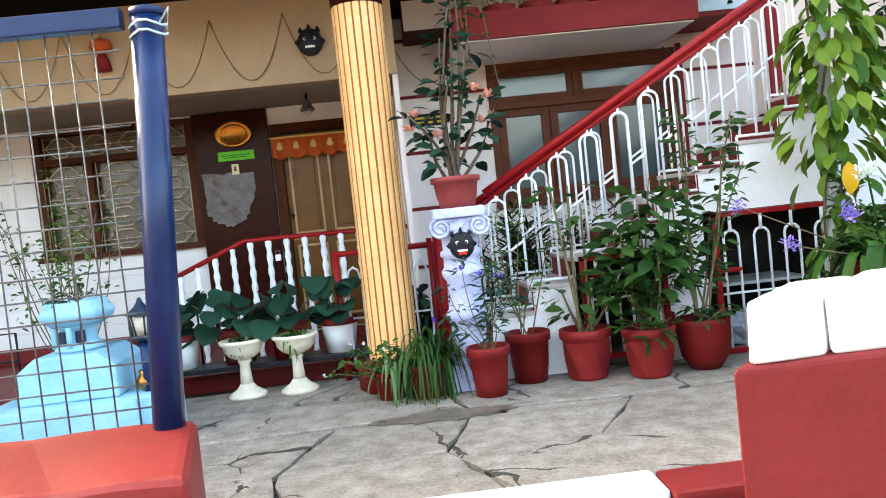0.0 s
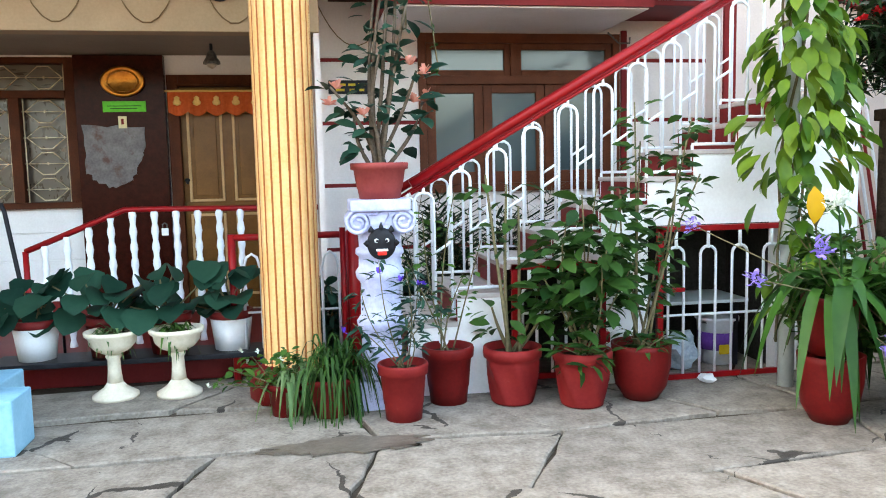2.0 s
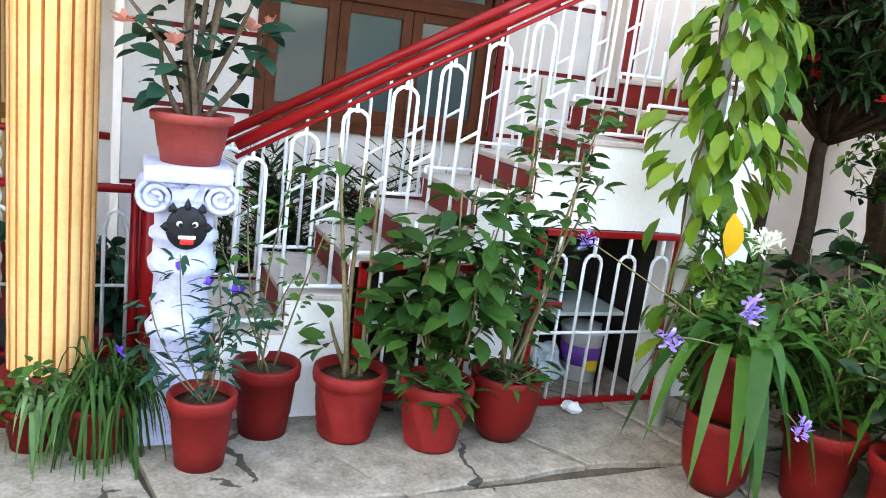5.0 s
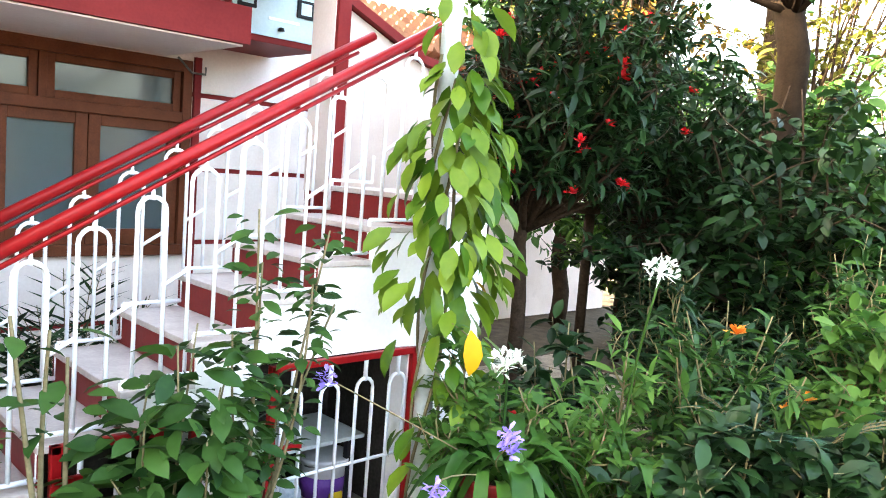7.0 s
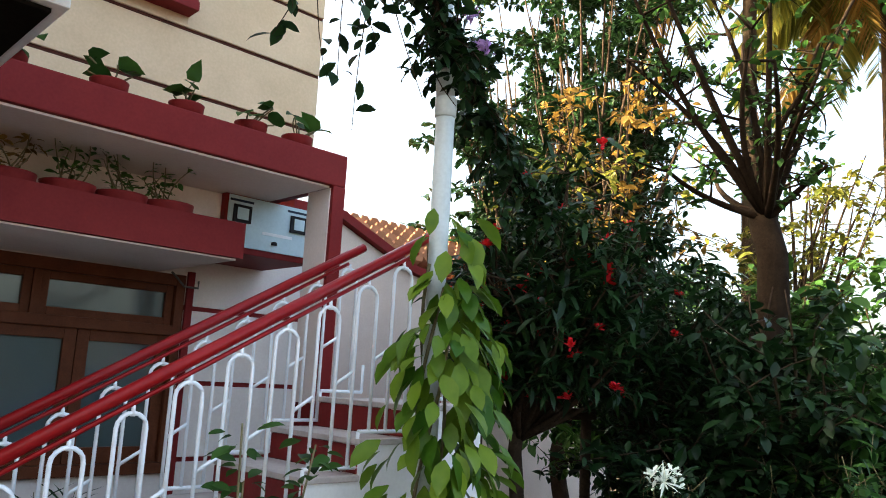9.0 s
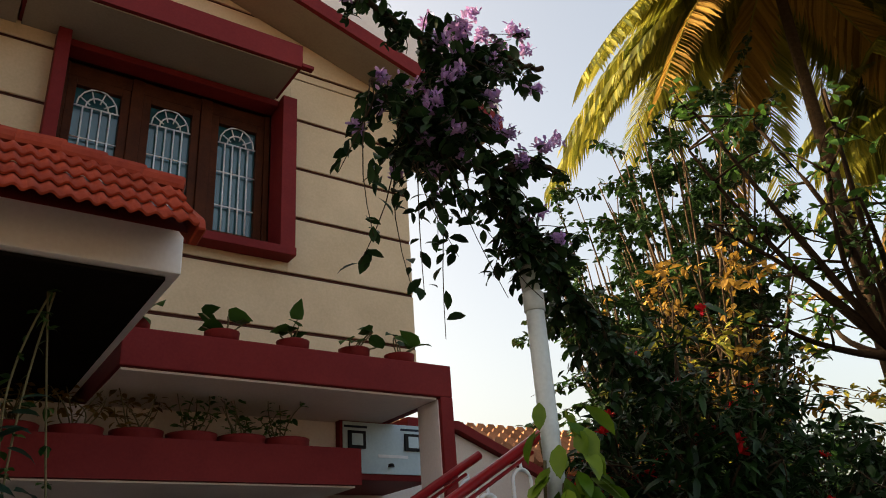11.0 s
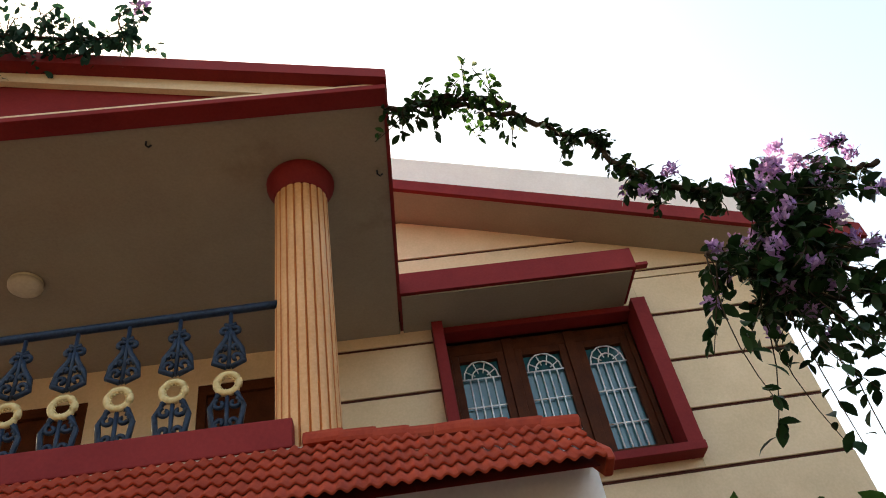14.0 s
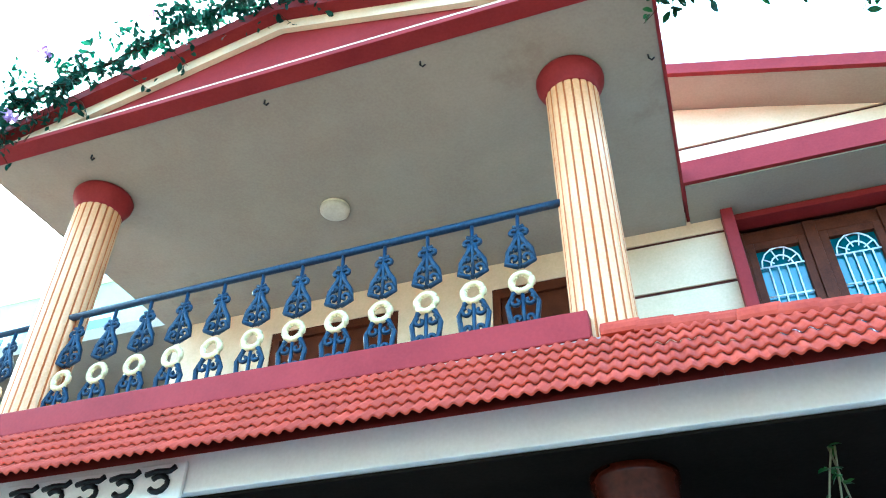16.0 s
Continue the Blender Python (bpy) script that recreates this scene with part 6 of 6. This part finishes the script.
hanging_vine("flowering_vine", "thin leafy vine rope slung to the balcony roof corner", [(2.05, 5.15, 4.26), (1.71, 5.15, 4.33), (1.54, 5.15, 4.49), (1.39, 5.15, 4.78), (1.04, 5.15, 5.05), (.74, 5.12, 5.13), (.38, 5.10, 5.13)], 46, .10, .062, LEAFDARK, (.05, PETALPURPLE), drop=.16)
hanging_vine("flowering_vine", "leafy vine stem leaning out from the pipe over the garden", [(2.53, 5.15, 3.35), (2.80, 5.25, 3.2), (2.98, 5.3, 3.08), (3.3, 5.4, 2.85), (3.8, 5.5, 2.65)], 70, .17, .08, LEAFDARK, None, drop=.35)
hanging_vine("flowering_vine", "single flowering shoot reaching out from the vine", [(2.3, 5.15, 4.25), (2.55, 5.17, 4.36), (2.82, 5.17, 4.40)], 10, .10, .075, LEAFDARK, (.6, PETALPURPLE), drop=.15)
hanging_vine("flowering_vine", "second flowering shoot beside the pipe head", [(2.45, 5.15, 3.62), (2.62, 5.18, 3.78), (2.85, 5.2, 3.72)], 9, .10, .075, LEAFDARK, (.5, PETALPURPLE), drop=.18)
hanging_vine("roof_creeper", "leafy creeper spilling over the balcony gable", [(-3.9, 4.95, 5.38), (-3.1, 4.93, 5.62), (-2.4, 4.92, 5.80), (-1.8, 4.92, 5.90), (-1.0, 4.92, 5.74)], 170, .30, .06, LEAFBLUE, (.06, PETALPURPLE), drop=.25)
hanging_vine("roof_creeper", "twiggy creeper end hanging at the roof corner", [(-4.7, 4.95, 5.25), (-4.1, 4.95, 5.35), (-3.4, 4.93, 5.55)], 60, .2, .05, LEAFBLUE, None, drop=.35)
hanging_vine("flowering_vine", "loose leafy shoots where the vine meets the balcony roof", [(.55, 5.08, 5.14), (.80, 5.1, 5.16), (1.05, 5.12, 5.08)], 18, .24, .06, LEAF, None, drop=-.05)

# ---- planted border ----
random.seed(41)
pot("flower_pot", "upturned deep red pot used as a stand", (2.42, 4.62, 0), .15, .33, DEEPRED, "bowl")
pot("flower_pot", "deep red pot of strap leaves on the stand", (2.42, 4.62, .331), .14, .28, DEEPRED)
grass_tuft("strap_plant", "clump of broad strap leaves arching over the paving", (2.45, 4.62, .60), 56, .60, .034, .50, .80, LEAFSTRAP, .09)
grass_tuft("strap_plant", "clump of broad strap leaves behind the pots", (2.95, 4.30, .45), 26, .55, .026, .7, .8, LEAFSTRAP, .06)
for x, y, z in ((1.88, 4.4, .74), (2.12, 4.3, .88), (2.45, 4.28, .43), (2.2, 4.4, .86), (1.95, 5.1, .93)):
    o = thing("violet_orchid", "thin stalk with violet flowers", "flower", "violet flowers", (2.45, 4.6, .6))
    tip = Vector((x - 2.45, y - 4.6, z - .6))
    part("stalk", tube(B(), spray((0, 0, 0), tip, .08, 6), .003, 4), TWIG, o)
    part("flower", leaves_mesh("flower", [(tip + Vector((rnd(-.025, .025), rnd(-.02, .02), rnd(-.035, .03))), (rnd(-1, 1), rnd(-1, .4), rnd(-.6, .8)), rnd(.028, .042)) for _ in range(24)], "petal", PETALVIOLET), None, o)
for x, y, z in ((2.95, 4.3, 1.42), (2.42, 4.60, 1.04)):
    o = thing("agapanthus", "white flower head on a tall stalk", "flower", "white flowers", (x + .1, y + .15, .3))
    tip = Vector((-.1, -.15, z - .3))
    part("stalk", tube(B(), spray((0, 0, 0), tip, .05, 6), .006, 5), LEAF, o)
    part("flower_head", leaves_mesh("flower_head", [(tip, (rnd(-1, 1), rnd(-1, 1), rnd(-.3, 1)), rnd(.06, .09)) for _ in range(38)], "needle", PETALWHITE), None, o)
    part("outer_bloom", leaves_mesh("outer_bloom", [(tip + Vector((rnd(-1, 1), rnd(-1, 1), rnd(-.3, 1))).normalized() * .055, (rnd(-1, 1), rnd(-1, 1), rnd(-.2, 1)), .03) for _ in range(46)], "petal", PETALWHITE), None, o)
BORDER = [
    # x, y, half widths, height, stems, leaves per shoot, leaf, size, material
    (2.66, 4.90, .34, .27, 1.18, 22, 24, "oval", .075, LEAFFERN), (3.05, 4.62, .40, .35, 1.25, 18, 18, "lance", .11, LEAFFERN),
    (3.15, 4.05, .40, .34, 1.05, 17, 18, "oval", .12, LEAFDARK), (3.50, 3.65, .42, .34, 1.0, 17, 18, "oval", .12, LEAFDARK),
    (3.65, 4.30, .45, .40, 1.40, 18, 18, "lance", .13, LEAF), (3.90, 3.30, .45, .38, 1.15, 17, 18, "oval", .11, LEAF),
    (4.25, 3.85, .50, .45, 1.45, 19, 18, "oval", .12, LEAFFERN), (4.30, 4.75, .50, .45, 1.55, 18, 18, "lance", .14, LEAFDARK),
    (4.70, 3.10, .50, .42, 1.35, 18, 18, "oval", .12, LEAF), (5.00, 4.10, .55, .50, 1.75, 20, 18, "lance", .13, LEAF),
    (5.40, 3.30, .55, .50, 1.65, 20, 18, "oval", .12, LEAFFERN), (5.55, 4.75, .60, .50, 1.95, 20, 18, "oval", .13, LEAFDARK),
    (6.10, 3.80, .60, .55, 2.05, 20, 18, "oval", .14, LEAF), (6.50, 2.90, .60, .55, 1.95, 20, 18, "lance", .13, LEAF),
    (3.55, 5.20, .40, .35, 1.10, 15, 16, "oval", .12, LEAFDARK), (3.15, 3.5, .28, .24, .70, 14, 16, "oval", .10, LEAFDARK),
    (4.9, 5.3, .5, .4, 1.5, 18, 18, "lance", .15, LEAFDARK), (6.9, 4.9, .6, .5, 2.3, 20, 18, "heart", .15, LEAF),
    (7.2, 3.6, .6, .6, 2.4, 20, 18, "heart", .17, LEAF), (6.1, 5.4, .5, .4, 2.2, 18, 18, "oval", .12, LEAFFERN)]
for i, (x, y, rx, ry, h, n, per, kind, size, m) in enumerate(BORDER):
    fl = ("petal", PETALORANGE, .05, 3, 14) if i in (4, 6) else ("petal", PETALRED, .035, 3, 10) if i == 1 else None
    bush("border_shrub", {"LEAFFERN": "fresh light green leafy shrub in the border", "LEAF": "mid-green leafy shrub in the border"}.get("LEAFFERN" if m is LEAFFERN else "LEAF" if m is LEAF else "", "dark green leafy shrub in the border"), "shrub", (x, y, 0), (rx, ry, h), n, per, kind, size, m, flowers=fl, group="border shrubs", bare=.1, fork=4)
fe = thing("fern_clump", "feathery dark fern fronds among the shrubs", "fern", at=(3.6, 4.0, .5))
for k in range(16):
    a = rnd(0, 2 * math.pi)
    line = [Vector((math.cos(a) * .55 * t, math.sin(a) * .5 * t, .8 * t - .45 * t * t)) for t in np.linspace(0, 1, 9)]
    fr = part("frond", tube(B(), line, .004, 4, taper=.002), TWIG, fe)
    spots = []
    for j in range(1, 9):
        d = (line[j] - line[j - 1]).normalized()
        s = d.cross(Vector((0, 0, 1))).normalized()
        for u in (0, .33, .66):
            for sg in (-1, 1):
                spots.append((line[j - 1].lerp(line[j], u), s * sg + d * .5, .13 * (1 - .08 * j)))
    part("leaflet_spray", leaves_mesh("leaflet_spray", spots, "needle", LEAFBLUE), None, fr)

# ---- tall shrub with red flowers, pollarded tree and the wood behind ----
def tree(name, label, at, trunk, limbs, r, leaf_kind, leaf_size, mat, per, reach, flowers=None, bark=BARK, twigs=5, floor_z=0.0, limb=.4):
    """Tapered trunk to the height trunk, limbs given by tips, and leaf clumps on forked twigs."""
    e = thing(name, label, "tree", at=at)
    bm, spots, tips = B(), [], []
    if trunk > 0:
        tube(bm, [(noise.noise(Vector((z * 2, at[0], 0))) * r, noise.noise(Vector((z * 2, 0, at[1]))) * r, z) for z in np.linspace(0, trunk, 9)], r, 10, taper=r * .75)
    for tip in limbs:
        line = spray((0, 0, max(trunk - .1, 0)), tip, .15, 7)
        tube(bm, line, r * limb, 6, taper=r * .08)
        for k in range(twigs):
            o = line[random.randint(3, 7)]
            t = o + Vector((rnd(-1, 1), rnd(-1, 1), rnd(-.5, .8))) * reach
            tw = spray(o, t, reach * .2, 4)
            tube(bm, tw, r * .07 + .002, 4, taper=.002)
            tips.append(tw[-1])
            for j in range(per):
                p = tw[0].lerp(tw[-1], rnd(.1, 1.05)) + Vector((rnd(-1, 1), rnd(-1, 1), rnd(-1, 1))) * leaf_size * .5
                if p.z > floor_z:
                    spots.append((p, (rnd(-1, 1), rnd(-1, 1), rnd(-.9, .4)), leaf_size * rnd(.6, 1.25)))
    part("trunk", bm, bark, e)
    part("crown", leaves_mesh("crown", spots, leaf_kind, mat), None, e)
    if flowers:
        for t in random.sample(tips, min(flowers[1], len(tips))):
            part("flower", leaves_mesh("flower", [(t, (rnd(-1, 1), rnd(-1, 1), rnd(-.3, 1)), rnd(.03, .055)) for _ in range(20)], "petal", flowers[0]), None, e)
    return e


random.seed(53)
egg = lambda cx, cy, cz, rx, ry, rz, n: [(cx + rx * math.cos(a) * math.sin(b), cy + ry * math.sin(a) * math.sin(b), cz + rz * math.cos(b)) for a, b in ((rnd(0, 6.28), math.acos(rnd(-1, 1))) for _ in range(n))]
tree("flowering_tree", "dense dark-leaved tree with red flower clusters", (4.25, 6.1, 0), 1.5, egg(.15, -.25, 2.45, .8, .6, .72, 64), .06, "lance", .15, LEAFDARK, 24, .34, (PETALRED, 95), floor_z=1.72)
tree("flowering_tree", "leafy dark crown of the tree reaching over the wall", (5.65, 6.0, 0), 1.5, egg(0, -.2, 2.0, .7, .6, .75, 42), .05, "lance", .14, LEAFDARK, 22, .34)
tree("pollard_tree", "thick pollarded trunk with thin upright shoots", (6.7, 5.5, 0), 3.35, [(rnd(-1.8, 1.4), rnd(-.8, .8), rnd(3.6, 5.4)) for _ in range(20)], .16, "oval", .10, LEAF, 10, .5, bark=BARKDARK, limb=.22)
for x, y, h, n, m in ((5.75, 5.15, 2.5, 22, LEAFDARK), (6.5, 4.6, 2.4, 22, LEAF), (8.2, 6.2, 3.0, 28, LEAF), (7.6, 4.2, 2.5, 26, LEAFDARK), (9.0, 4.8, 3.2, 30, LEAF), (6.9, 7.0, 2.9, 26, LEAFFERN), (8.0, 2.6, 2.6, 24, LEAF), (6.75, 6.3, 2.6, 26, LEAFDARK)):
    tree("garden_tree", "leafy small tree behind the border", (x, y, 0), h * .4, egg(0, 0, h * .6, 1.0, .9, h * .42, n + 12), .06, "oval", .13, m, 22, .5)
for x, y, h, m in ((7.9, 8.5, 4.6, LEAFPALM), (9.2, 10.4, 6.6, LEAFDARK), (10.4, 10.2, 9.0, LEAFDARK), (12.0, 10.8, 10.8, LEAFDARK), (11.2, 11.8, 9.8, LEAFDARK), (13.4, 11.0, 11.5, LEAFDARK), (9.7, 9.3, 6.6, LEAFDRY), (12.6, 7.6, 6.2, LEAFPALM)):
    tree("backdrop_tree", "tall sparse tree with thin upright branches", (x, y, 0), h * .35, [(rnd(-1.3, 1.3), rnd(-1.2, 1.2), rnd(.5, 1.0) * h) for _ in range(22)], .11, "oval", .15, m, 52 if m is LEAFDARK else 14, .75)

# ---- coconut palms ----
def coconut(at, h, lean, fronds, flen, label):
    e = thing("coconut_palm", label, "palm tree", "coconut palms", at)
    top = Vector((lean[0], lean[1], h))
    line = [Vector((lean[0] * t * t, lean[1] * t * t, h * t)) for t in np.linspace(0, 1, 14)]
    part("trunk", tube(B(), line, .17, 10, taper=.11), BARK, e)
    for k in range(fronds):
        a, up = 2.4 * k, rnd(-.35, .9)
        d = Vector((math.cos(a), math.sin(a), 0))
        L = flen * rnd(.8, 1.1)
        rib = [top + d * L * .9 * t + Vector((0, 0, L * (up * t - (.75 + .25 * up) * t * t))) for t in np.linspace(0, 1, 14)]
        fr = part("frond", tube(B(), rib, .03, 5, taper=.006), LEAFPALM, e)
        spots = []
        for j in range(1, 13):
            q = (rib[j + 1] - rib[j]).normalized()
            s = q.cross(Vector((0, 0, 1)))
            s.normalize()
            for u in (0, .17, .33, .5, .67, .83):
                for sg in (-1, 1):
                    spots.append((rib[j].lerp(rib[j + 1], u), s * sg * .8 + q * .6 + Vector((0, 0, -.55)), 1.2 * (1.1 - abs(j - 5) * .08)))
        part("leaflet_spray", leaves_mesh("leaflet_spray", spots, "needle", LEAFDRY if up < -.22 else LEAFPALM), None, fr)
    for k in range(9):
        part("coconut", lathe(B(), [(.01, -.13), (.09, -.08), (.11, 0), (.08, .08), (.01, .12)], 10, (top.x + rnd(-.3, .3), top.y + rnd(-.3, .3), top.z - rnd(.2, .5))), LEAFDRY, e)


random.seed(61)
coconut((14.5, 9.2, 0), 14.2, (-.3, -.3), 38, 5.9, "tall coconut palm with golden sunlit fronds")
coconut((19.0, 8.0, 0), 12.5, (.3, 0), 26, 4.2, "second coconut palm behind the yard trees")

# ---- neighbours ----
nb = thing("neighbour_house", "pale pink neighbour house with clay tile roof", "house", at=(0, 9.0, 0))
part("wall", prism(B(), [(4.25, 0), (9.6, 0), (9.6, 2.3), (5.8, 2.86), (4.75, 3.28), (4.25, 3.28)], "y", .0, .2), HOUSEPINK, nb)
part("coping", prism(B(), [(4.2, 3.285), (4.78, 3.285), (5.8, 2.865), (9.65, 2.29), (9.65, 2.37), (5.82, 2.95), (4.8, 3.37), (4.2, 3.37)], "y", -.08, .28), MAROON, nb, "maroon sloping coping")
roof = part("roof", prism(B(), [(.3, 3.0), (2.5, 3.9), (4.7, 3.0)], "x", 5.0, 9.5), OLDTILE, nb, "weathered clay tile roof")
for j in range(6):
    for i in range(26):
        o = part("roof_tile", lathe(B(), [(.085, -.2), (.09, .2)], 6) if (i, j) == (0, 0) else roof_tile_me, OLDTILE if (i, j) == (0, 0) else None, roof)
        if (i, j) == (0, 0):
            roof_tile_me = o.data
        o.matrix_basis = pose(5.1 + i * .17, .45 + j * .33, 3.07 + j * .135, 67.8 - 90 + 90, 0, 0) @ pose(0, 0, 0, 0, 0, 0)
gb = thing("green_building", "tall pale green neighbour building", "building", at=(-9.5, 11, 0))
part("wall", box(B(), -3, 2.6, 0, 8, 0, 9.5), PLASTERGREEN, gb)
for z in (3.1, 6.2, 9.3):
    part("band", bevel(box(B(), -3.1, 2.7, -.12, .0, z, z + .25), .01), WHITE, gb, "white floor band")
for x in (-1.6, .6):
    for z in (1.0, 4.2, 7.3):
        wo = part("window", bevel(box(B(), x - .5, x + .5, -.04, .02, z, z + 1.3), .01), WHITE, gb)
        part("pane", box(B(), x - .42, x + .42, -.05, -.041, z + .08, z + 1.22), DARKGLASS, wo)
sh = thing("garden_shelf", "weathered timber beam across the gap in the trees", "shelf", at=(4.5, 6.25, 0))
part("beam", bevel(box(B(), -.55, .75, -.06, .06, 1.52, 1.60), .006), BARK, sh)
for x in (-.5, .7):
    part("post", tube(B(), [(x, 0, 0), (x, 0, 1.52)], .04, 8), BARK, sh)
ld = thing("leaning_poles", "bundle of thin poles leaning behind the garden", "poles", at=(4.55, 6.8, 0))
for i in range(4):
    part("pole", tube(B(), [(-.15 + .07 * i, 0, 0), (-.28 + .06 * i, .25, 1.75)], .014, 6), WHITEMETAL if i % 2 else MAROON, ld)


# ---- paving: uneven flagstones with open joints ----
pav = thing("pavement", "uneven grey flagstones with dark open joints", "paving", kind="structure")
rs = random.Random(5)
NX, NY, PX0, PY0, SX, SYY = 17, 11, -7.0, 0.2, 0.78, 0.66
grid = {}
for j in range(NY + 1):
    for i in range(NX + 1):
        grid[i, j] = (PX0 + (i + (0.45 if j % 2 else 0)) * SX + rs.uniform(-.13, .13), PY0 + j * SYY + rs.uniform(-.1, .1))
for j in range(NY):
    i = 0
    while i < NX:
        span = 2 if rs.random() < .4 and i < NX - 1 else 1
        poly = [grid[i, j], grid[i + span, j], grid[i + span, j + 1], grid[i, j + 1]]
        i += span
        cx, cy = sum(p[0] for p in poly) / 4, sum(p[1] for p in poly) / 4
        if cy > 6.2 and cx < 0.1:
            continue
        rim = []
        for a, b in zip(poly, poly[1:] + poly[:1]):
            for t in (0, .2, .4, .6, .8):
                x, y = a[0] + (b[0] - a[0]) * t, a[1] + (b[1] - a[1]) * t
                q = 1 - .017 / max(.3, math.hypot(x - cx, y - cy)) * rs.uniform(.2, 1.2)
                rim.append((cx + (x - cx) * q + rs.uniform(-.010, .010), cy + (y - cy) * q + rs.uniform(-.010, .010)))
        top = rs.uniform(-.004, .006)
        bm = B()
        lo = [bm.verts.new((x, y, -.05)) for x, y in rim]
        hi = [bm.verts.new((x, y, top - .006)) for x, y in rim]
        inn = [bm.verts.new((cx + (x - cx) * .975, cy + (y - cy) * .975, top)) for x, y in rim]
        n = len(rim)
        for k in range(n):
            bm.faces.new((lo[k], lo[(k + 1) % n], hi[(k + 1) % n], hi[k]))
            bm.faces.new((hi[k], hi[(k + 1) % n], inn[(k + 1) % n], inn[k]))
        bm.faces.new(inn)
        bmesh.ops.recalc_face_normals(bm, faces=bm.faces[:])
        part("flagstone", bm, FLAG, pav)
